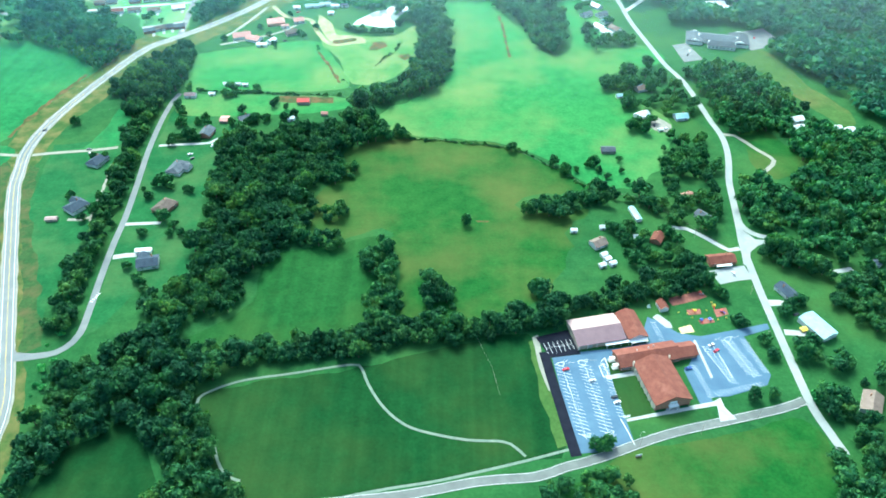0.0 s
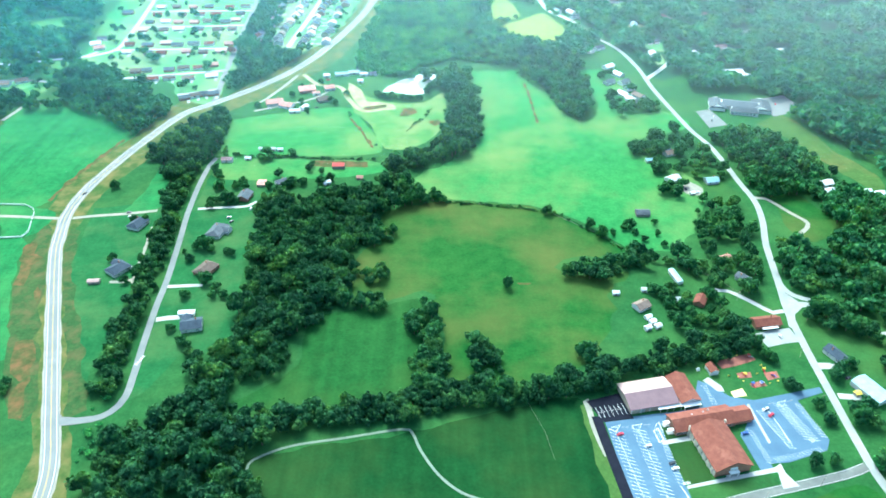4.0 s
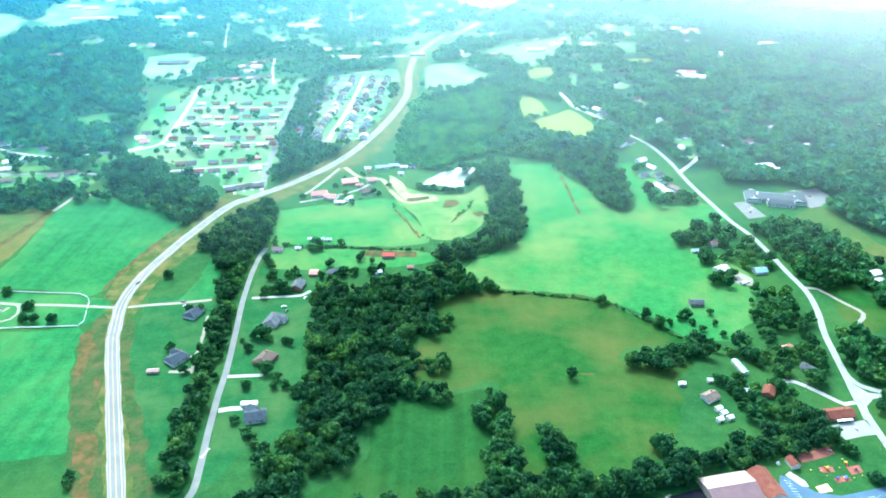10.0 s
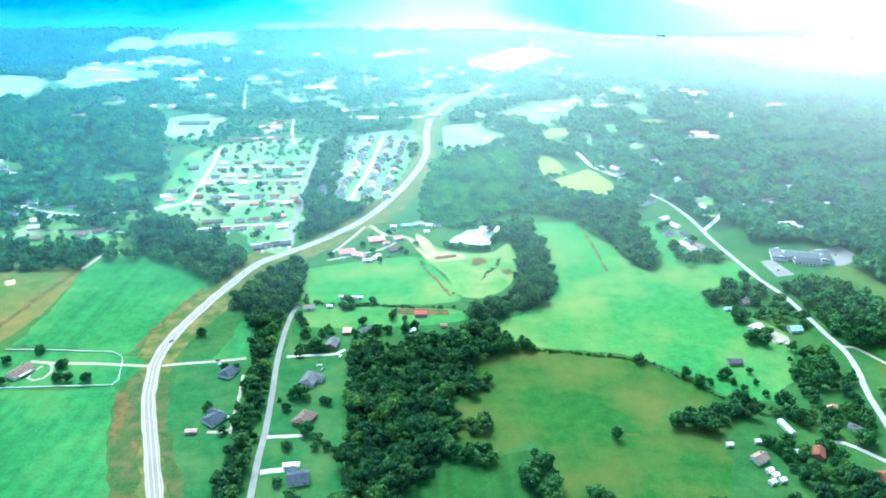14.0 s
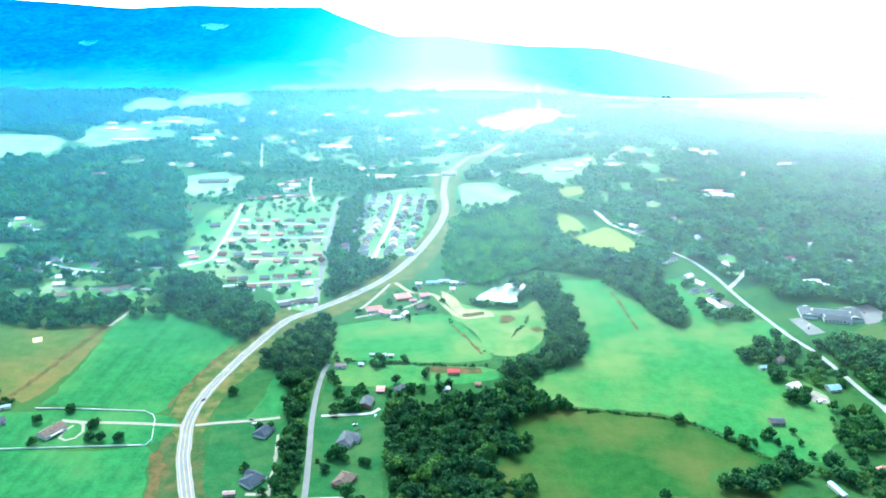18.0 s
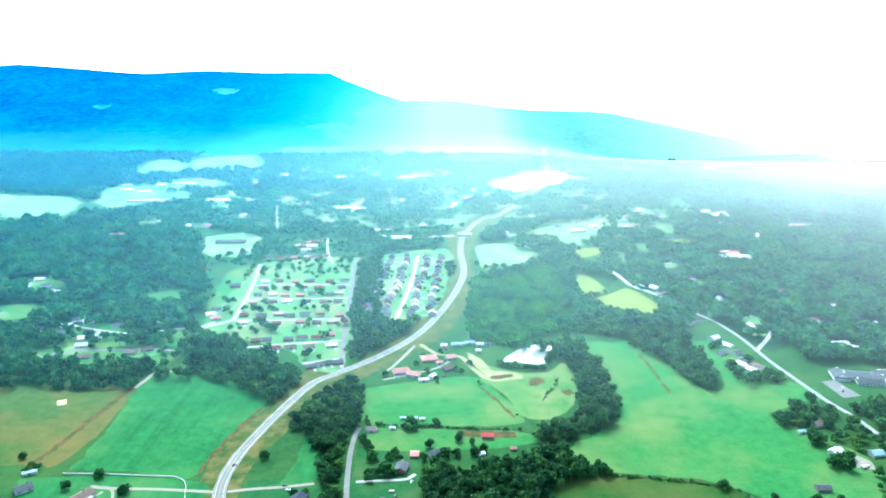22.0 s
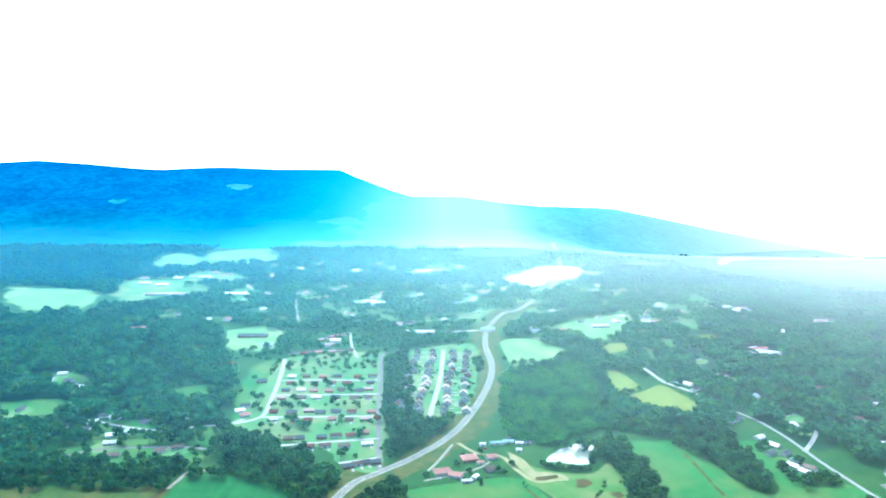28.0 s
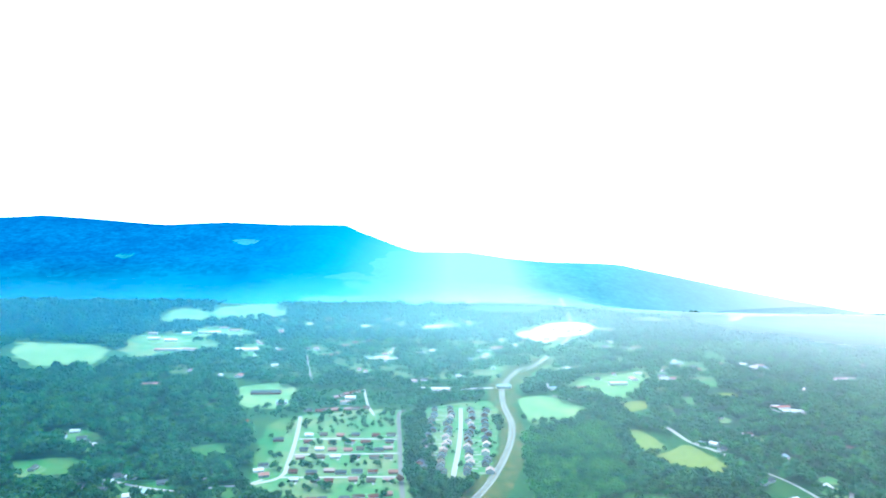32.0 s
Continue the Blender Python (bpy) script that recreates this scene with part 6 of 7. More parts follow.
def crown(seed, lumps, leaves, leaf, flat=1.0, tall=1.0):
    """Places and triangles of a crown of radius about 1 whose foot is at 0: uneven boughs covered with leaf clusters."""
    r = np.random.default_rng(seed)
    cs, rs = [], []
    for i in range(lumps):
        a = i * 2.4 + r.uniform(-0.6, 0.6)
        rad = 0.12 if i == 0 else r.uniform(0.3, 0.78)
        cs.append((rad * math.cos(a), rad * math.sin(a), (1.3 - 0.8 * rad + r.uniform(-0.38, 0.22)) * tall))
        rs.append(r.uniform(0.26, 0.55) if lumps > 4 else r.uniform(0.45, 0.72))
    cs, rs = np.array(cs), np.array(rs)
    V, F, n = [], [], 0
    lit = ICO[0][ICO[1]].mean(1)[:, 2] > -0.55
    for c, q in zip(cs, rs):
        w = ICO[0] * (1 + r.uniform(-0.3, 0.1, (12, 1)))
        V.append(w * q * 0.86 * [1, 1, flat * tall] + c)
        F.append(ICO[1][lit] + n)
        n += 12
    k = r.choice(lumps, leaves, p=rs**2 / (rs**2).sum())
    d = r.normal(size=(leaves, 3))
    d[:, 2] = np.abs(d[:, 2]) * 1.15 - 0.4
    d /= np.linalg.norm(d, axis=1, keepdims=True)
    pos = cs[k] + d * rs[k][:, None] * r.uniform(0.78, 1.22, (leaves, 1)) * [1, 1, flat * tall]
    nor = d + r.normal(size=(leaves, 3)) * 0.5
    nor /= np.linalg.norm(nor, axis=1, keepdims=True)
    t = np.cross(nor, r.normal(size=(leaves, 3)))
    t /= np.linalg.norm(t, axis=1, keepdims=True)
    b = np.cross(nor, t)
    s = leaf * r.uniform(0.5, 1.5, (leaves, 1))
    q = np.stack([pos - t * s - b * s * r.uniform(0.4, 1, (leaves, 1)), pos + t * s - b * s * r.uniform(0.2, 1, (leaves, 1)), pos + t * s * r.uniform(-0.7, 0.7, (leaves, 1)) + b * s * 1.1], 1)
    V.append(q.reshape(-1, 3))
    F.append(n + np.arange(leaves)[:, None] * 3 + [0, 1, 2])
    return np.concatenate(V), np.concatenate(F)


NEAR = [crown(i, 9, 380, 0.13) for i in range(7)]
MID = [crown(20 + i, 6, 130, 0.19) for i in range(6)]
FARC = [crown(40 + i, 5, 46, 0.26, 0.9, 0.8) for i in range(7)]
VALLEY = [crown(50 + i, 3, 30, 0.33, 0.85, 0.75) for i in range(6)]
LAST = [crown(60 + i, 2, 20, 0.4, 0.8, 0.65) for i in range(5)]
SCRUB = [crown(90 + i, 3, 40, 0.27, 0.7, 0.5) for i in range(5)]
BUSH = [crown(80 + i, 4, 70, 0.22, 0.8, 0.55) for i in range(4)]


def taper(h, r0, r1, n=6):
    a = np.linspace(0, 2 * math.pi, n + 1)[:-1]
    v = np.concatenate([np.stack([r0 * np.cos(a), r0 * np.sin(a), 0 * a], 1), np.stack([r1 * np.cos(a), r1 * np.sin(a), 0 * a + h], 1)])
    f = [(i, (i + 1) % n, n + (i + 1) % n) for i in range(n)] + [(i, n + (i + 1) % n, n + i) for i in range(n)]
    return v, np.array(f)


def clear_of(points, pad=0.0):
    keep = np.ones(len(points), bool)
    for line, half in ROADS:
        lo, hi = line.min(0) - half - 5, line.max(0) + half + 5
        w = np.where(((points > lo) & (points < hi)).all(1))[0]
        if len(w):
            d = np.linalg.norm(points[w, None] - line[None, ::1], axis=2).min(1)
            keep[w[d < half + 1.5 + pad]] = False
    for x, y, r in HOMES:
        keep &= (points[:, 0] - x) ** 2 + (points[:, 1] - y) ** 2 > r * r
    return keep


def scatter(poly, spacing, rng):
    """Jittered, uneven places inside a polygon."""
    p = np.asarray(poly, float)
    lo, hi = p.min(0), p.max(0)
    gx, gy = np.meshgrid(np.arange(lo[0], hi[0], spacing), np.arange(lo[1], hi[1], spacing * 0.88))
    gx[1::2] += spacing / 2
    q = np.stack([gx.ravel(), gy.ravel()], 1) + rng.uniform(-0.38, 0.38, (gx.size, 2)) * spacing
    wob = np.array([(noise.noise(Vector((x / 22, y / 22, 1.7))), noise.noise(Vector((x / 22, y / 22, 8.2)))) for x, y in q]).reshape(-1, 2)
    return q[inside(q + wob * min(9.0, spacing), p)]


def band(pts, width):
    line = smooth_line(pts, 12)
    n = sides_of(line)
    return np.concatenate([line + n * width / 2, (line - n * width / 2)[::-1]])


def plant(name, points, kinds, size, rng, mats, label, category="woodland", trunk=True, even=False, lift=None):
    """All trees of one wood as one mesh: crowns in one of several leaf colours (mats from the third on), trunks in bark."""
    V, F, I, n = [], [], [], 0
    tv, tf = taper(1.0, 1.0, 0.7, 5)
    leaves = [0, *range(2, len(mats))]
    for x, y in points:
        v, f = kinds[rng.integers(len(kinds))]
        r = size * rng.choice((0.55, 0.75, 0.95, 1.1, 1.4)) * rng.uniform(0.9, 1.12)
        a = rng.uniform(0, 6.283)
        c, s = math.cos(a), math.sin(a)
        h = r * rng.uniform(0.5, 0.95)
        tall = rng.uniform(0.85, 1.3)
        if even:  # closed canopy: crowns of nearly one height
            r = size * rng.uniform(0.55, 1.3) * (1 + 0.65 * noise.noise(Vector((x / 55, y / 55, 2.5))))
            h, tall = size * rng.uniform(0.6, 1.2), rng.uniform(0.85, 1.2)
        z = float(lift(x, y)) if lift else 0.0
        w = np.stack([(v[:, 0] * c - v[:, 1] * s) * r + x, (v[:, 0] * s + v[:, 1] * c) * r + y, v[:, 2] * r * tall + h * 0.75 - 0.25 * r + z], 1)
        V.append(w)
        F.append(f + n)
        k = leaves[int(rng.integers(2 * len(leaves))) % len(leaves)] if rng.random() < 0.6 else 0
        I.append(np.full(len(f), k, int))
        n += len(w)
        if trunk:
            V.append(tv * [r * 0.06, r * 0.06, h + r * 0.5] + [x, y, z - 0.1])
            F.append(tf + n)
            I.append(np.ones(len(tf), int))
            n += len(tv)
    if not V:
        return None
    me = tri_mesh(name, np.concatenate(V), np.concatenate(F), mats, np.concatenate(I))
    return tagged(new(name, me), label, category, kind="stuff")


WOODS = [LEAF_MID, BARK, LEAF_DEEP, LEAF_OLIVE]


def wood(name, poly, spacing, size, label, kinds=None, mats=None, floor=True, keep=0.97):
    r = np.random.default_rng(int(abs(poly[0][0]) * 7 + len(poly)))
    q = scatter(poly, spacing, r)
    q = q[clear_of(q)]
    q = q[r.random(len(q)) < keep]
    return plant(name, q, kinds or NEAR, size, r, mats or [LEAF_DEEP if name.startswith(("creek", "lane")) else LEAF, BARK, LEAF_DEEP, LEAF_OLIVE], label)


wood("creek_wood", [(-203, 542), (-203, 575), (-142.1, 588), (-100.9, 604), (-80.1, 617), (-54, 599), (-62.3, 563), (-89, 554), (-96.1, 517), (-107.3, 508), (-108.5, 472), (-105.9, 431), (-129.7, 404), (-140.8, 385), (-140.7, 355), (-157.2, 341), (-174.4, 333), (-184.1, 320), (-202, 313), (-214, 344), (-220, 367), (-196.6, 370), (-187.3, 404), (-189.2, 445), (-199.7, 500)], 8.2, 5.4, "dense dark green wood along the creek")
wood("creek_wood", [(-247, 199.7), (-254, 227), (-249, 259), (-242, 294), (-217, 313), (-200, 318), (-168.8, 313), (-113.5, 315), (-110.8, 301), (-137.3, 289), (-141.7, 278), (-151.1, 267), (-150.7, 253), (-186.6, 255), (-210, 237), (-227, 217), (-231, 199.7)], 8.2, 5.4, "dark green wood in the creek bend")
wood("creek_wood", [(-184.2, 253), (-151.2, 261), (-144.1, 247), (-134.2, 231), (-126.8, 217), (-112.3, 208), (-94.4, 203), (-91.1, 193.7), (-158.6, 193.6), (-162, 217), (-174.2, 235)], 8.0, 5.2, "dark green wood beside the walking path")
wood("creek_trees", band([(-116.6, 310), (-83.2, 310), (-50.4, 317), (-31.8, 323), (6.2, 327), (44.8, 333), (84.8, 344), (126.8, 359), (162, 372), (201, 384)], 21), 5.4, 4.0, "line of creek trees between the fields")
wood("copse", band([(-44.4, 423), (-47.6, 400), (-47.6, 375), (-44.4, 352), (-39.7, 328)], 20), 7.6, 4.8, "narrow copse between two meadows")
wood("copse", [(-8.2, 380), (0.8, 377), (7.2, 353), (18.6, 334), (33.5, 324), (-17.3, 321), (-14.8, 341), (-11.6, 357)], 7.4, 4.6, "small spreading copse above the creek")
wood("thicket", band([(-111.5, 420), (-93.7, 418), (-79.1, 424)], 14), 6, 3.6, "low thicket at the wood edge")
wood("thicket", band([(-104.9, 452), (-93.7, 453), (-80.2, 465)], 15), 6.2, 4.0, "dark thicket in the pasture")
wood("thicket", band([(-102.5, 506), (-91.2, 514), (-85.1, 527)], 26), 7, 4.5, "dark thicket beside the creek wood")
wood("lane_trees", [(-289, 505), (-294, 547), (-303, 596), (-317, 640), (-337, 651), (-346, 676), (-334, 712), (-316, 750), (-288, 776), (-276, 717), (-272, 664), (-276, 646), (-277, 607), (-274, 566), (-270, 505)], 7.8, 4.9, "belt of trees between highway and lane")
wood("lane_trees", band([(-278, 512), (-275, 484), (-271, 447), (-270, 416), (-267, 387), (-267, 366), (-266, 343), (-262, 325)], 23), 7.4, 4.5, "belt of trees along the lane")
wood("pond_trees", band([(-11.8, 878), (-9.6, 802), (-5.2, 721), (-23.2, 675), (-48.9, 657), (-71.2, 645), (-86.7, 628)], 30), 8, 5.2, "belt of trees down from the pond")
wood("pond_trees", band([(-119, 820), (-105, 813), (-90, 808), (-76, 808), (-58, 808)], 7), 4, 2.7, "low dark shrubs on the pond bank")
wood("pond_trees", band([(-55, 820), (-49, 842), (-39, 865), (-32, 885)], 7), 4.5, 2.8, "low trees on the pond bank")
wood("finger_wood", [(62.6, 917), (123.4, 964), (149.6, 941), (147.4, 857), (141.3, 785), (126.9, 757), (114.2, 751), (103.1, 793), (81.9, 846), (64, 882)], 8.5, 5.4, "tongue of dark trees into the pasture", MID, WOODS)
wood("thicket", band([(68, 466), (95.8, 464), (120.7, 475), (136.9, 481)], 19), 6.5, 4.4, "dark thicket between the pastures")
wood("east_wood", [(258, 710), (312, 721), (338, 690), (351, 644), (367, 595), (380, 576), (439, 590), (365, 405), (303, 410), (267, 423), (246, 437), (241, 461), (246, 488), (254, 499), (271, 499), (297, 497), (329, 522), (322, 550), (324, 569), (315, 589), (273, 576), (265, 589), (260, 627), (253, 662)], 8.6, 5.6, "dense wood east of the side road", MID, WOODS)
wood("east_wood", [(238, 408), (264, 414), (300, 401), (345, 398), (318, 314), (294, 319), (276, 345), (282, 379), (259, 395)], 8.4, 5.2, "wood behind the eastern houses")
wood("east_wood", [(231, 273), (252, 280), (283, 294), (309, 294), (275, 194.1), (209, 194), (226, 224), (228, 243)], 8.4, 5.2, "wood below the side road")
wood("east_trees", [(229, 310), (249, 315), (265, 308), (260, 296), (239, 298), (225, 296)], 9, 4.2, "garden trees by the workshop", keep=0.7)
wood("roadside_wood", [(183.2, 525), (217, 582), (243, 572), (248, 546), (243, 503), (235, 467), (216, 434), (189.9, 442), (161.9, 471), (154.9, 483), (189.1, 487)], 9.5, 4.8, "open wood beside the side road", keep=0.75)
wood("roadside_wood", [(164.6, 678), (191.5, 701), (219, 688), (256, 717), (257, 678), (255, 625), (248, 603), (226, 619), (206, 630), (187.1, 619), (175.6, 648)], 11, 5, "scattered trees round farm houses", keep=0.62)
wood("garden_trees", [(137.4, 439), (159.1, 435), (179.8, 428), (194.6, 401), (181.2, 382), (152.1, 382), (134.9, 401)], 10, 4.2, "garden trees round the east houses", keep=0.6)
wood("hedge_trees", band([(125.7, 491), (143.5, 483), (163, 473), (181.5, 452), (194.7, 441)], 9), 7, 3.4, "hedge along the pasture fence")
wood("roadside_trees", band([(245, 410), (255, 404), (268, 392), (277, 373)], 14), 8, 3.8, "trees beyond the side road")
wood("road_corner_trees", [(49.6, 202), (55.4, 212), (68.6, 218), (94.4, 220), (102.4, 213), (99.1, 196.1), (50.2, 192.8)], 8, 4.6, "trees at the roadside field corner")
wood("hedge", band([(-264, 665), (-225, 663), (-166, 658), (-107.1, 654)], 4), 3.2, 1.7, "clipped field hedge", BUSH)
wood("hedge", band([(-45, 575), (8.3, 567), (63.1, 555), (100.9, 522), (124.9, 492)], 3), 2.6, 1.5, "low scrub along the pasture fence", BUSH, keep=0.95)
wood("hedge", band([(-49, 780), (-60, 750), (-75, 719)], 3), 3, 1.3, "scrub along the short ditch", BUSH, keep=0.9)
wood("hedge", band([(-277, 703), (-261, 663)], 4), 3.4, 1.6, "field hedge", BUSH)
wood("scrub", band([(-269, 363), (-266, 340), (-261, 314), (-254, 273)], 8), 5.5, 1.8, "scrub beside the highway", BUSH, [LEAF_BRIGHT, BARK], keep=0.7)
wood("plantation", [(-135.5, 1191), (-73.5, 1228), (53.1, 1287), (38.5, 1097), (38.1, 1041), (62.6, 946), (18.2, 923), (-19.1, 941), (-70.3, 907), (-95.7, 876), (-148.5, 896), (-151.8, 987)], 5.6, 4.4, "young bright green scrub wood", SCRUB, [LEAF_BRIGHT, BARK], keep=0.9)
wood("street_wood", [(-342, 1263), (-307, 1316), (-287, 1108), (-283, 996), (-261, 943), (-194.3, 1002), (-227, 925), (-267, 852), (-300, 792), (-316, 924), (-332, 1123)], 9, 5.4, "dark wood between street and highway", MID, WOODS)
wood("street_wood", [(-206, 984), (-183, 1079), (-165.6, 1228), (-182.2, 1306), (-174.7, 1141)], 9, 5, "trees behind the new estate", MID, WOODS)
wood("field_wood", [(-917, 800), (-725, 828), (-665, 799), (-604, 803), (-544, 810), (-495, 790), (-487, 770), (-529, 773), (-542, 741), (-609, 745), (-678, 749), (-857, 727)], 9, 5.4, "wood along the field edge", MID, WOODS)
wood("field_wood", [(-500, 804), (-509, 869), (-484, 911), (-446, 860), (-411, 841), (-367, 805), (-347, 748), (-361, 722), (-372, 704), (-410, 737), (-458, 763)], 9, 5.6, "broad wood above the hay meadow", MID, WOODS)
wood("pond_wood", [(-95.8, 876), (-41.6, 887), (-4.7, 904), (5.2, 848), (-5.5, 746), (-30, 675), (-34, 730), (-32.8, 811), (-45.1, 857)], 9, 5, "trees right of the pond", MID, WOODS)
wood("hay_wood", [(23.4, 1005), (64.6, 957), (75.8, 934), (54.3, 907), (17.9, 922), (-7.4, 1031), (13.8, 1088)], 9, 5, "wood below the hay fields", MID, WOODS)
wood("hay_thicket", band([(38.7, 1083), (61, 1095), (82.2, 1104)], 14), 8, 4, "dark thicket between the hay fields", MID, WOODS)

wood("roadside_trees", [(155.1, 805), (188.3, 834), (218, 806), (222, 779), (189.7, 759), (162.8, 759)], 9, 4.6, "trees round the roadside houses", MID, keep=0.6)
wood("roadside_trees", [(163.9, 895), (191.8, 885), (192.5, 836), (167, 836)], 9, 4.4, "trees round the roadside houses", MID, keep=0.5)
wood("hedge", band([(-144.5, 771), (-135.2, 737), (-114.1, 697), (-98.7, 676)], 3), 3, 1.3, "scrub along the ditch", BUSH, keep=0.9)

# far woods: everywhere beyond the fields but for the clearings
CLEARINGS = [[(-531, 577), (-543, 748), (-539, 796), (-507, 801), (-457, 780), (-396, 757), (-374, 720), (-391, 670), (-418, 563)], [(-878, 734), (-680, 751), (-545, 752), (-536, 647), (-580, 583), (-743, 572)], [(-535, 1309), (-362, 1354), (-340, 1234), (-305, 815), (-360, 806), (-385, 851), (-474, 900), (-521, 925), (-531, 990), (-535, 1162)], [(-310, 1346), (-166.6, 1440), (-170.8, 1237), (-190.9, 1033), (-230, 965), (-277, 946)],
             [(45.1, 1232), (76, 1233), (132.8, 1145), (158.6, 1029), (116.6, 983), (61.6, 1002), (37.7, 1092)], [(-128.7, 1441), (-46.6, 1462), (16.2, 1334), (-24.4, 1258), (-114, 1238)], [(44.9, 1629), (208, 1715), (176.1, 1517), (91.6, 1425)], [(320, 741), (353, 763), (372, 760), (385, 679), (408, 615), (390, 591), (376, 610), (359, 657), (346, 705)],
             [(-717, 1511), (-635, 1552), (-574, 1474), (-562, 1350), (-620, 1319), (-670, 1359)], [(-680, 1098), (-613, 1129), (-579, 1020), (-644, 1009)], [(-907, 1032), (-820, 1050), (-765, 953), (-849, 940)], [(-720, 916), (-694, 960), (-627, 934), (-600, 862), (-669, 853)], [(-731, 852), (-673, 868), (-555, 851), (-539, 809), (-672, 797)], [(-579, 935), (-535, 940), (-511, 863), (-549, 862)], [(-934, 1172), (-871, 1187), (-818, 1129), (-795, 1076), (-861, 1067)], [(-1503, 2005), (-1267, 1989), (-1164, 1890), (-1149, 1977), (-1039, 1983), (-898, 2018), (-876, 1888), (-1081, 1762), (-1120, 1671), (-1199, 1655), (-1339, 1750)], [(-1336, 2707), (-1300, 2815), (-1176, 2719), (-1106, 2476), (-1214, 2414)], [(-1195, 2841), (-1004, 2991), (-856, 2707), (-985, 2513), (-1103, 2564)],
             [(-54.7, 2261), (105.3, 2497), (216, 2532), (253, 2413), (198.9, 2253), (29.5, 2067), (-51.7, 2091)], [(802, 2690), (934, 2747), (877, 2574), (736, 2509)], [(35.8, 1610), (186.8, 1703), (166.3, 1558), (64.2, 1379), (69.2, 1457), (18.9, 1510)], [(281, 1489), (355, 1507), (334, 1443), (262, 1412)], [(-316, 739), (-261, 799), (-208, 862), (-155.9, 995), (-114, 1238), (-123.2, 1528), (-167, 1527), (-176.4, 1274), (-200, 1046), (-270, 882)],
             [(-226, 903), (61.2, 938), (138.7, 762), (205, 812), (188.1, 1011), (238, 705), (125.6, 608), (-242, 467), (-288, 790)], [(183.4, 1024), (205, 1038), (248, 726), (213, 704), (166.3, 866)],
             [(-140, 1190), (-70, 1215), (25, 1265), (20, 1100), (5, 965), (-90, 892), (-146, 905)],
             [(-185, 1400), (-175, 1530), (-130, 1690), (-55, 1790), (-5, 1850), (35, 1805), (-10, 1730), (-55, 1630), (-95, 1530), (-110, 1400)]]


def patchy(x, y, seed=3.1):
    """How thick the far woods stand: broad stands, glades and single gaps."""
    return 0.55 * noise.noise(Vector((x / 230, y / 150, seed))) + 0.75 * noise.noise(Vector((x / 70, y / 60, seed + 4))) + 0.5 * noise.noise(Vector((x / 26, y / 26, seed + 9)))


def far_wood(name, poly, spacing, size, kinds, label, mats, keep=0.97, gaps=-0.5, lift=None):
    r = np.random.default_rng(int(abs(poly[0][0]) + 11))
    q = scatter(poly, spacing, r)
    ragged = np.array([(noise.noise(Vector((x / 34, y / 34, 5.5))), noise.noise(Vector((x / 34, y / 34, 9.5)))) for x, y in q]).reshape(-1, 2)
    for c in CLEARINGS:
        q, ragged = (a[~inside(q + ragged * 26, c)] for a in (q, ragged))
    for c in [*FAR_OPEN, *EAST_OPEN]:
        for near in (0, 40, 80):
            keep_it = ~inside(q + ragged * 14 + [0, near * (1.0 if c in FAR_OPEN else 0.5)], c)
            q, ragged = q[keep_it], ragged[keep_it]
    q = q[clear_of(q)]
    thick = np.array([patchy(x, y) for x, y in q])
    q = q[(thick > gaps) & (r.random(len(q)) < keep)]
    return plant(name, q, kinds, size, r, mats, label, trunk=False, even=kinds is not MID, lift=lift)


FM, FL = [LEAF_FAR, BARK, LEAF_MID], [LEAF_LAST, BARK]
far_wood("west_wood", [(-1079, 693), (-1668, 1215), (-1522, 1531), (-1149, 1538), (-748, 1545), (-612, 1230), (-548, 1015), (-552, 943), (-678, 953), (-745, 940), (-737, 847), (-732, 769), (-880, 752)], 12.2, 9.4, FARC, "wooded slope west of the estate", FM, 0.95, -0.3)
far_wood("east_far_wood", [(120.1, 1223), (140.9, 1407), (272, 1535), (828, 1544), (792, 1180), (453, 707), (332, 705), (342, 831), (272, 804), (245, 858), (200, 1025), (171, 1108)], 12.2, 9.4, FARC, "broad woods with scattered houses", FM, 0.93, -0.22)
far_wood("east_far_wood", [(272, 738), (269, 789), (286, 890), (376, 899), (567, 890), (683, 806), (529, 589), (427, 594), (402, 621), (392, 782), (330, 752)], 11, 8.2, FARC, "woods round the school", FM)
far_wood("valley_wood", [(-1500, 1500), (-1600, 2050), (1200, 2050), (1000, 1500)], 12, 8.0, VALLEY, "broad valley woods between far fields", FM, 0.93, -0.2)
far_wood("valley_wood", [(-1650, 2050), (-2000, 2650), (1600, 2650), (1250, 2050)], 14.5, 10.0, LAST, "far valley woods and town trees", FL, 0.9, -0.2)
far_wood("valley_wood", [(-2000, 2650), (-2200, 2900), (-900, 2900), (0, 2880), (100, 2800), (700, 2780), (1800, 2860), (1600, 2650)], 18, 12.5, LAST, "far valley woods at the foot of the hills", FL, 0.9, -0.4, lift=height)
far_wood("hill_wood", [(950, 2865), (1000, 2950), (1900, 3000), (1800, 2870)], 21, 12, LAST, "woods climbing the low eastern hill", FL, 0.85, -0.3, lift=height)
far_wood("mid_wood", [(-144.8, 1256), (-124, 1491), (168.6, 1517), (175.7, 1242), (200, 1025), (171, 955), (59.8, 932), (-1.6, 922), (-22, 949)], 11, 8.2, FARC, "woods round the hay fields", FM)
far_wood("roadside_wood", [(-786, 929), (-737, 988), (-655, 994), (-531, 952), (-500, 822), (-543, 804), (-639, 800), (-709, 799)], 10.5, 5.2, MID, "trees between scattered houses and back roads", WOODS, 0.62)
far_wood("roadside_wood", [(-524, 932), (-479, 917), (-447, 860), (-486, 822), (-507, 822)], 10, 5.2, MID, "trees beside the estate", WOODS, 0.8)
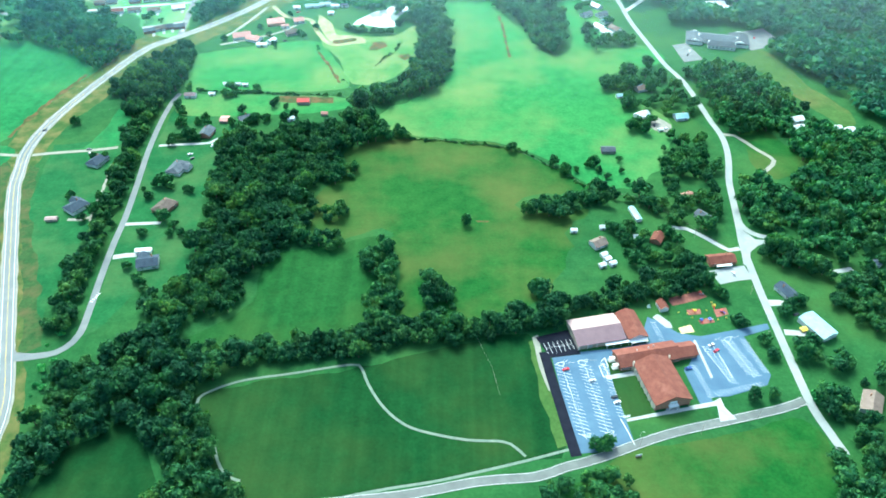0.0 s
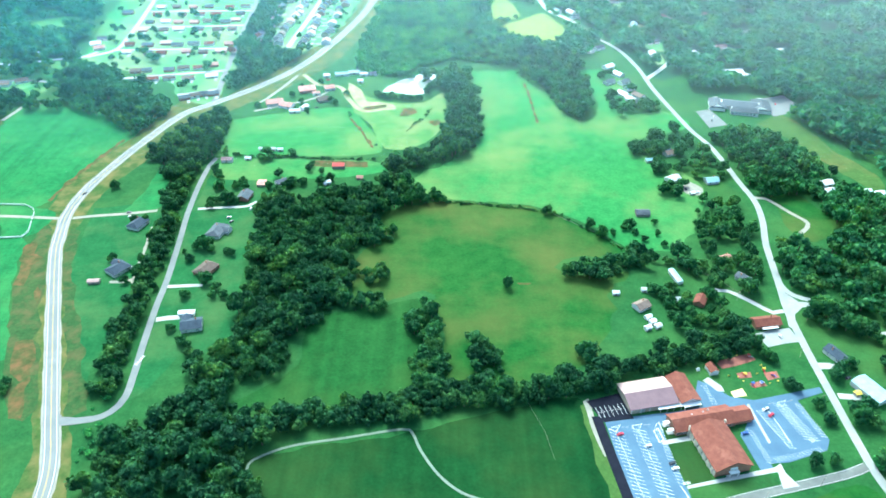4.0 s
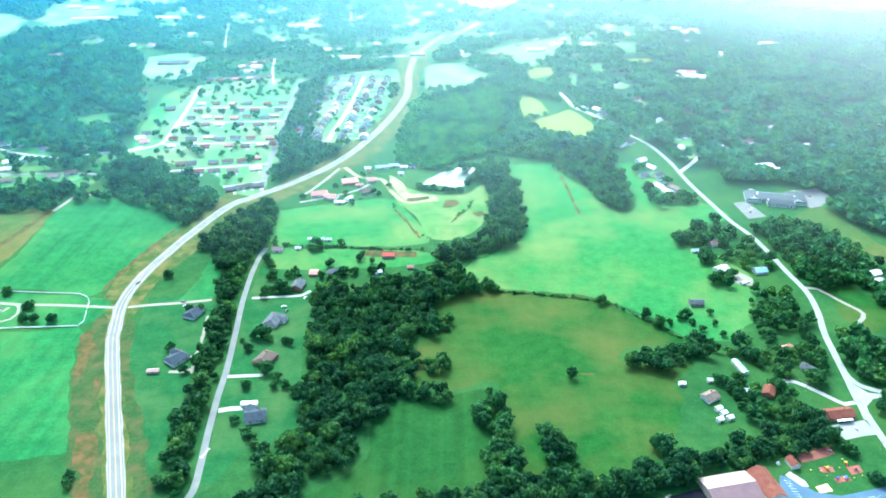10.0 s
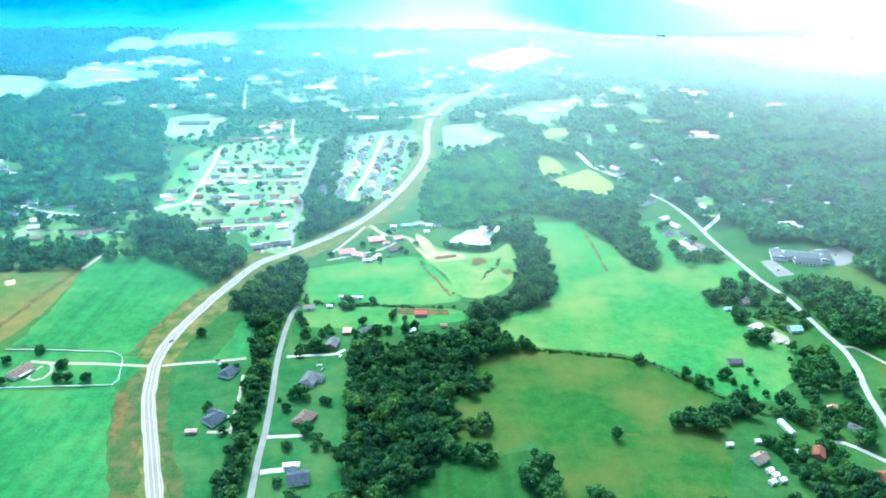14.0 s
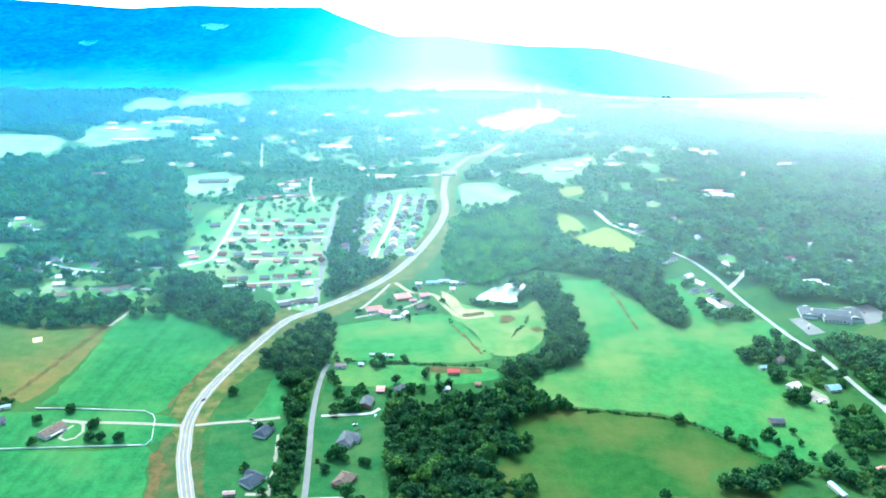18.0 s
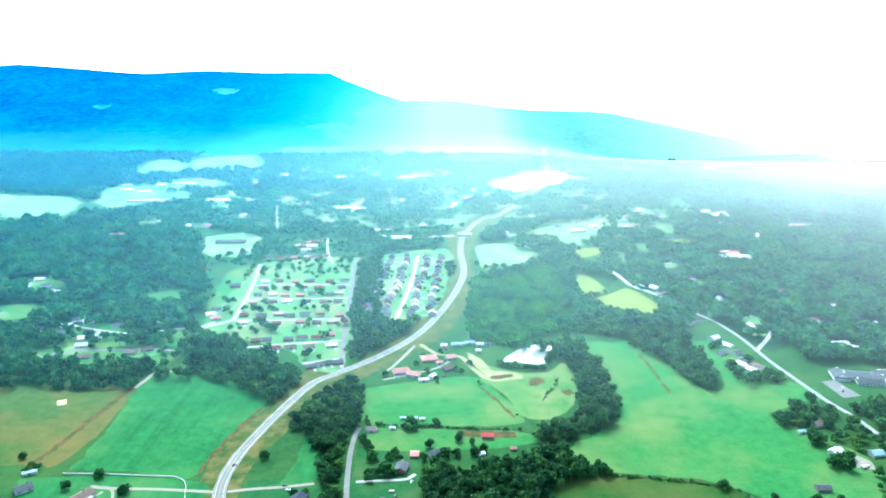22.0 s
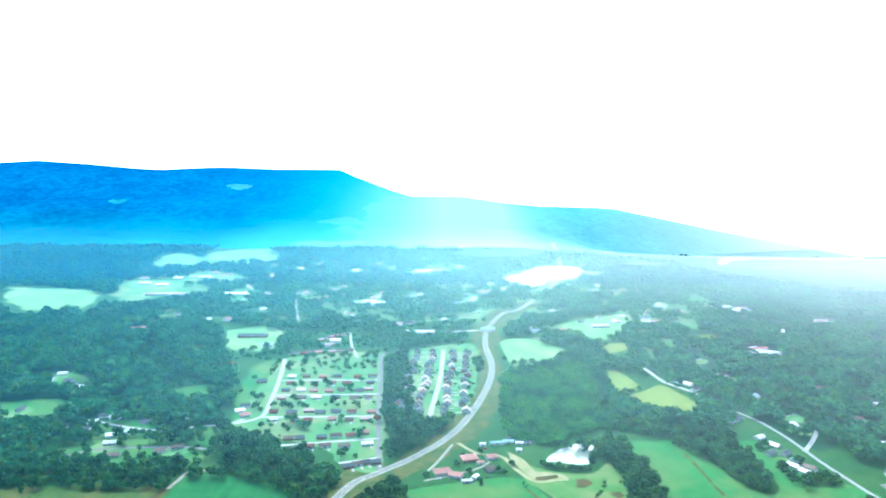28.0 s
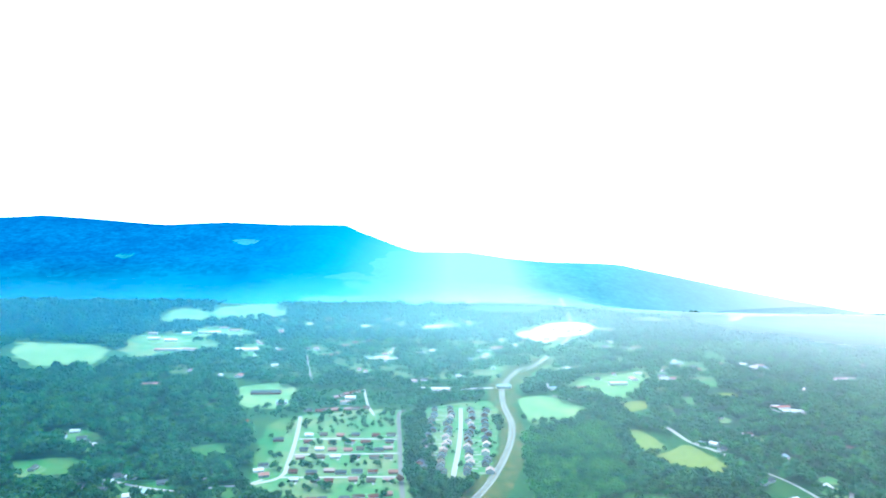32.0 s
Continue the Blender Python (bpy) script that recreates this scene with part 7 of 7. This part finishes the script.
far_wood("lawn_trees", [(-531, 966), (-561, 1099), (-571, 1231), (-526, 1277), (-502, 1130), (-494, 1016)], 20, 5, MID, "scattered lawn trees by the estate", WOODS, 0.5)
far_wood("north_wood", [(-356, 1354), (-333, 1447), (-166.8, 1475), (-166.6, 1440), (-300, 1355), (-310, 1346)], 11, 6, FARC, "trees north of the estates", FM)
far_wood("north_wood", [(-708, 1466), (-608, 1493), (-504, 1469), (-391, 1523), (-167, 1527), (-342, 1333), (-410, 1345), (-465, 1290), (-529, 1289), (-613, 1249)], 13, 6, FARC, "trees north of the estates", FM, 0.6)
r = np.random.default_rng(9)
q = scatter([(-735, 808), (-548, 812), (-520, 880), (-530, 955), (-640, 950), (-725, 965)], 12, r)
q = q[clear_of(q, 1.0)]
plant("garden_trees", q[r.random(len(q)) < 0.5], MID, 5.2, r, WOODS, "garden trees along the back roads", "trees")
r = np.random.default_rng(5)
q = scatter([(-529, 1289), (-364, 1332), (-346, 1234), (-313, 824), (-362, 815), (-387, 861), (-481, 910), (-523, 966), (-535, 1162)], 17, r)
q = q[clear_of(q, 1.0)]
plant("estate_trees", q[r.random(len(q)) < 0.6], MID, 4.6, r, WOODS, "garden trees of the housing estate", "trees")
q = scatter([(-305, 1346), (-189.5, 1402), (-168.2, 1315), (-179.9, 1167), (-195.5, 1041), (-230, 970), (-267, 964), (-285, 1019), (-292, 1165)], 15, r)
q = q[clear_of(q, -1.0)]
plant("estate_trees", q[r.random(len(q)) < 0.3], FARC, 3.6, r, [LEAF, BARK], "garden trees of the new estate", "trees")

# single trees, each with trunk, limbs and crown
TREES = []
for i in range(5):
    v, f = crown(100 + i, 10, 420, 0.13)
    TREES.append(tri_mesh("crown", v * [1, 1, 1.1] + [0, 0, 0.1], f, [LEAF]))
bright_v, bright_f = crown(120, 10, 420, 0.13)
TREES.append(tri_mesh("crown", bright_v, bright_f, [LEAF_BRIGHT]))


def trunk_mesh():
    parts, n, F = [], 0, []
    tv, tf = taper(0.95, 0.075, 0.04, 7)
    parts.append(tv - [0, 0, 0.02])
    F.append(tf)
    n += len(tv)
    for i in range(5):
        lv, lf = taper(0.6, 0.03, 0.012, 5)
        m = np.array((pose(0, 0, 0.5 + 0.07 * i, 45, 0, i * 75)).to_3x3())
        parts.append(lv @ m.T + [0, 0, 0.5 + 0.07 * i])
        F.append(lf + n)
        n += len(lv)
    return tri_mesh("trunk", np.concatenate(parts), np.concatenate(F), [BARK])


TRUNK = trunk_mesh()


def tree(at, r, label, kind=None):
    i = random.Random(round(at[0] * 3 + at[1] * 7)).randrange(5) if kind is None else kind
    ob = thing("tree", pose(*at, 0, 0, 0, (at[0] * 37) % 360), label, "tree")
    for name, me in (("trunk", TRUNK), ("crown", TREES[i])):
        c = child(name, me, ob)
        c.scale = (r, r, r * (1.0 + 0.25 * ((at[0] * 13) % 1)))
    return ob


for at in [(18.6, 444), (62.7, 552), (98.9, 529), (134.2, 529), (107.3, 516), (67.6, 366), (69.8, 361)]:
    tree(at, 5.0, "lone broadleaf tree in the pasture")
for at in [(-50, 571), (-42.4, 579), (-36.8, 573), (-55.4, 573)]:
    tree(at, 5.5, "tree at the field corner by the creek")
for at in [(-356, 599), (-248, 479), (-247, 496), (-240, 498), (-233, 492), (-214, 487), (-225, 379), (-221, 375), (-237, 392), (-238, 431), (-216, 441), (-216, 431), (-207, 431), (-199.8, 424), (-292, 449), (-316, 539), (-306, 539), (-313, 479)]:
    tree(at, 3.8, "garden tree on a mown lawn")
for at in [(-261, 623), (-257, 615), (-237, 599), (-228, 597), (-226, 658), (-221, 652), (-170.1, 632), (-204, 597), (-188.2, 599), (-194.4, 589), (-254, 571), (-246, 571), (-237, 568), (-230, 571), (-183.4, 602), (-172.8, 604), (-156.9, 607), (-146.7, 613)]:
    tree(at, 4.0, "dark garden tree by the paddock")
for at in [(203, 337), (206, 334), (197.5, 365), (200, 361), (216, 319), (217, 306), (193.3, 272), (206, 274), (93.8, 237), (97.2, 238), (89.4, 237)]:
    tree(at, 4.2, "dark rounded tree by the church car park")
for at in [(237, 315), (239, 312), (247, 318), (238, 344), (244, 350), (252, 355), (262, 299), (233, 271), (241, 276), (243, 271)]:
    tree(at, 5.0, "garden tree beyond the side road", 5 if at[1] < 290 else None)
for at in [(117.5, 518), (128.8, 526), (137.5, 518), (143.4, 509), (157.4, 518), (158.2, 535), (159.1, 501), (176.8, 492)]:
    tree(at, 3.0, "small round orchard tree on rough grass")
for at in [(140.5, 429), (142.3, 420), (149.4, 434), (175, 434), (178.3, 429), (151.2, 417), (133.1, 437), (157.1, 403), (184.2, 400), (176.2, 394), (191.8, 397), (169.2, 400), (142.9, 397)]:
    tree(at, 4.6, "garden tree by the eastern houses")
for at in [(-518, 547), (-504, 513), (-498, 566), (-464, 542), (-459, 521), (-449, 520), (-433, 521), (-356, 599)]:
    tree(at, 4.6, "dark paddock tree inside the white fence")
for at in [(-567, 572), (-568, 582), (-560, 577), (-585, 597), (-256, 787), (-220, 818), (-205, 797), (-193.7, 768), (-211, 840), (-189.7, 855), (-170.5, 801), (-163.4, 793), (-152.9, 819), (-171.2, 633), (-156.9, 627), (-215, 654)]:
    tree(at, 3.6, "farm tree beside sheds")
for at in [(169.5, 668), (181.3, 675), (192, 679), (189, 633), (197.4, 684), (202, 675), (233, 695), (179.8, 589), (187.7, 594), (190.8, 584), (217, 695)]:
    tree(at, 6.0, "broad tree beside farm houses")
for x, y, r in [(-240, 499, 6.8), (-226, 449, 6), (-219, 490, 3.4), (-195, 481, 2.9), (-256, 491, 2), (-253, 596, 5.2), (-252, 561, 4.4), (-239, 574, 6.6), (-266, 631, 4.6), (-199, 620, 5), (-183, 607, 4.5), (-172, 609, 3.4), (-169, 641, 3.5), (-193, 665, 4.4), (-219, 664, 6.5), (-154, 607, 4.6), (-232, 607, 4)]:
    tree((x, y), r, "rounded dark garden tree on a mown lawn")
for x, y, r in [(170, 678, 6.6), (199, 701, 8), (224, 719, 7), (185, 630, 7.4), (216, 668, 8), (201, 834, 5.8), (202, 602, 5)]:
    tree((x, y), r, "broad dark tree at the pasture edge")
tree((70, 365), 7.5, "broad dark bushy tree by the creek")
for at in [(-612, 742), (-700, 738)]:
    tree(at, 3.2, "thin dark tree in the rough field")
for at in [(-466, 539), (-435, 520), (-330, 330), (-332, 337)]:
    tree(at, 3.4, "small round tree on the roadside grass")
for at in [(-606, 744), (-629, 744), (-123.4, 1277), (-92.2, 1266), (-55.9, 1259), (-39.5, 1267), (-108.5, 1250), (-72.3, 1247), (17.5, 1260)]:
    tree(at, 4.5, "hedgerow tree at a field edge")
ob = tree((-329, 960), 6.0, "russet-leaved tree at the wood edge")
for c in ob.children:
    if c.name.startswith("crown"):
        c.data = c.data.copy()
        c.data.materials[0] = LEAF_RUSSET

# ---------- fences, poles and small things ----------
POST = poly_mesh("post", *box_data(-0.08, 0.08, -0.08, 0.08, 0, 1.4), WHITE)
WPOST = poly_mesh("post", *box_data(-0.07, 0.07, -0.07, 0.07, 0, 1.3), WOOD)


def fence(pts, gap, rails, post, mat, label, smooth=False):
    ob = thing("fence", pose(*pts[0], 0), label, "fence")
    x0, y0 = pts[0]
    deep = 0.14 if mat is WHITE else 0.03
    for (xa, ya), (xb, yb) in zip(pts, pts[1:]):
        n = max(1, round(math.hypot(xb - xa, yb - ya) / gap))
        L, turn = math.hypot(xb - xa, yb - ya), math.degrees(math.atan2(yb - ya, xb - xa))
        for i in range(n):
            child("post", post, ob, pose(xa + (xb - xa) * i / n - x0, ya + (yb - ya) * i / n - y0, 0, 0, 0, turn))
        for z, t in rails:
            child("rail", poly_mesh("rail", *box_data(0, L, -deep, deep, z, z + t), mat), ob, pose(xa - x0, ya - y0, 0, 0, 0, turn))


RAILS = [(0.25, 0.3), (0.68, 0.3), (1.1, 0.3)]
fence([(-533, 570), (-499, 570), (-429, 566), (-419, 560), (-414, 552), (-411, 541)], 4.5, RAILS, POST, WHITE, "white board fence round the paddock")
fence([(-410, 538), (-405, 521), (-407, 513), (-460, 510), (-534, 506)], 4.5, RAILS, POST, WHITE, "white board fence round the paddock")
fence([(-45, 575), (8.4, 567), (63.2, 556), (100.9, 522), (125.2, 494)], 5, [(0.5, 0.03), (1.1, 0.03)], WPOST, WOOD, "wire pasture fence on timber posts")
fence([(124, 492), (160.7, 482), (187.8, 456), (205, 434), (221, 415)], 5, [(0.5, 0.03), (1.1, 0.03)], WPOST, WOOD, "wire fence along the drive")
fence([(242, 311), (251, 306), (263, 297)], 4, [(0.4, 0.15), (1.0, 0.15)], WPOST, WOOD, "timber fence by the garden")
fence([(23.4, 321), (31.7, 297), (35.8, 274)], 6, [(1.1, 0.03)], WPOST, WOOD, "wire fence across the mown field")


def pole(at, h=9.0):
    ob = thing("utility_pole", pose(*at, 0), "weathered timber utility pole with a crossarm", "utility pole", "utility poles")
    v, f = shared("pole", lambda: taper(9.0, 0.16, 0.11, 7))
    child("shaft", shared("poleshaft", lambda: tri_mesh("shaft", v, f, [WOOD])), ob)
    child("crossarm", shared("crossarm", lambda: poly_mesh("crossarm", *box_data(-1.2, 1.2, -0.07, 0.07, 8.2, 8.36), WOOD)), ob)


for at in [(115.5, 238), (154, 247), (190.8, 257), (218, 321), (222, 365), (198.1, 428)]:
    pole(at)
sign = thing("church_sign", pose(*(113.4, 231), 0, 0, 0, 14), "white roadside sign board on a brick base", "sign")
box("base", sign, BRICK, -1.8, 1.8, -0.35, 0.35, 0, 0.7, 0.05)
box("board", sign, WHITE, -1.7, 1.7, -0.15, 0.15, 0.7, 2.4, 0.05)
box("lettering", sign, RUBBER, -1.3, 1.3, -0.17, -0.152, 1.6, 1.85)
lamp = thing("street_lamp", pose(*(116.4, 243), 0), "slim metal street lamp on the lawn", "street lamp")
box("pole", lamp, METAL, -0.07, 0.07, -0.07, 0.07, 0, 7)
box("arm", lamp, METAL, -0.05, 1.4, -0.05, 0.05, 6.9, 7.02)
box("lantern", lamp, WHITE, 1.1, 1.8, -0.18, 0.18, 6.75, 6.9, 0.04)
for at in [(145.7, 352), (145.7, 353)]:
    ob = thing("play_tent", pose(*at, 0), "small white canvas play tent", "tent")
    v = [(-1.2, -1.2, 0), (1.2, -1.2, 0), (1.2, 1.2, 0), (-1.2, 1.2, 0), (0, 0, 3)]
    child("canvas", poly_mesh("canvas", v, [(0, 1, 4), (1, 2, 4), (2, 3, 4), (3, 0, 4), (3, 2, 1, 0)], WHITE), ob)
    break

# painted words on the lane, too faint to read
mark = tagged(new("road_marking"), "faint white painted road marking on the lane", "road marking")
mark.matrix_basis = pose(*(-249, 361), 0.15, 0, 0, 72)
for i in range(5):
    box("bar", mark, WHITE, -5 + i * 2.1, -4.2 + i * 2.1, -1.1 + 0.2 * (i % 2), 1.1 - 0.3 * (i % 3), 0, 0.012)

# added sheet of painted morning haze over the valley and the feet of the hills, denser with distance and towards the
# sun
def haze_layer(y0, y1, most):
    m, t, p = nodes_of("painted_haze_sheet")
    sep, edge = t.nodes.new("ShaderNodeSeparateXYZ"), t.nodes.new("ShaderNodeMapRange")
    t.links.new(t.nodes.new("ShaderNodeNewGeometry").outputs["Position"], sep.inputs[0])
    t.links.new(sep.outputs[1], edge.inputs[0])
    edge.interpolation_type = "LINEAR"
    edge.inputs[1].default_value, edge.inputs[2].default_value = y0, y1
    # haze strength and tint painted by distance and across x
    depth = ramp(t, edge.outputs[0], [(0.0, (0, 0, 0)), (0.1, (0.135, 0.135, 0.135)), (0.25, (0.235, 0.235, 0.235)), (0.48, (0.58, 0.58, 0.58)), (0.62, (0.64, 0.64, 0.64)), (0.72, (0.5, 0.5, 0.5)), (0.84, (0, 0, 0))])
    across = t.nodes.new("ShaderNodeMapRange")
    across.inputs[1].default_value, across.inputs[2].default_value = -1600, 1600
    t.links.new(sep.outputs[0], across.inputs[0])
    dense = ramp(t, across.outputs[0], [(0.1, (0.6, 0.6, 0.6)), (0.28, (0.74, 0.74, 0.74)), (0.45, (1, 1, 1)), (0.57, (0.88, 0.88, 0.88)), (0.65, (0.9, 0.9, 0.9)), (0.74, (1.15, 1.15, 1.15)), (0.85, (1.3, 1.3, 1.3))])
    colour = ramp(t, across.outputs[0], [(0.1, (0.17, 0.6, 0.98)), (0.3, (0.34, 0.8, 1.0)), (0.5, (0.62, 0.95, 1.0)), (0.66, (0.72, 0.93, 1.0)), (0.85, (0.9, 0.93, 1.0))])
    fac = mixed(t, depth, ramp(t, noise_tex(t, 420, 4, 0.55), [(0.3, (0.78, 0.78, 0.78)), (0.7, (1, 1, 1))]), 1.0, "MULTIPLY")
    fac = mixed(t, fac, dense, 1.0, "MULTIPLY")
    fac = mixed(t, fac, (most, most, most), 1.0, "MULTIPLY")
    clear_air, haze_tint, veil = t.nodes.new("ShaderNodeBsdfTransparent"), t.nodes.new("ShaderNodeBsdfDiffuse"), t.nodes.new("ShaderNodeAddShader")
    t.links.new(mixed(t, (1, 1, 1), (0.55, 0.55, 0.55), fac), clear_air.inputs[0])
    t.links.new(mixed(t, fac, colour, 1.0, "MULTIPLY"), haze_tint.inputs[0])
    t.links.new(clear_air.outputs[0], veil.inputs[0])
    t.links.new(haze_tint.outputs[0], veil.inputs[1])
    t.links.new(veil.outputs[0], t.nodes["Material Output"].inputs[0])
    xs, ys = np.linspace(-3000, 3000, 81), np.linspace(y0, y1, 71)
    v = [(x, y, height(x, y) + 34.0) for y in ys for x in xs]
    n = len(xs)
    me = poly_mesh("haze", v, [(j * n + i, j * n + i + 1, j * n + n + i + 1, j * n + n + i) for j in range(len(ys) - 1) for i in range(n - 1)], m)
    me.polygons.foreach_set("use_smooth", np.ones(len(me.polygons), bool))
    tagged(new("haze", me), "added sheet of painted bluish haze over the far valley", "haze", kind="stuff")


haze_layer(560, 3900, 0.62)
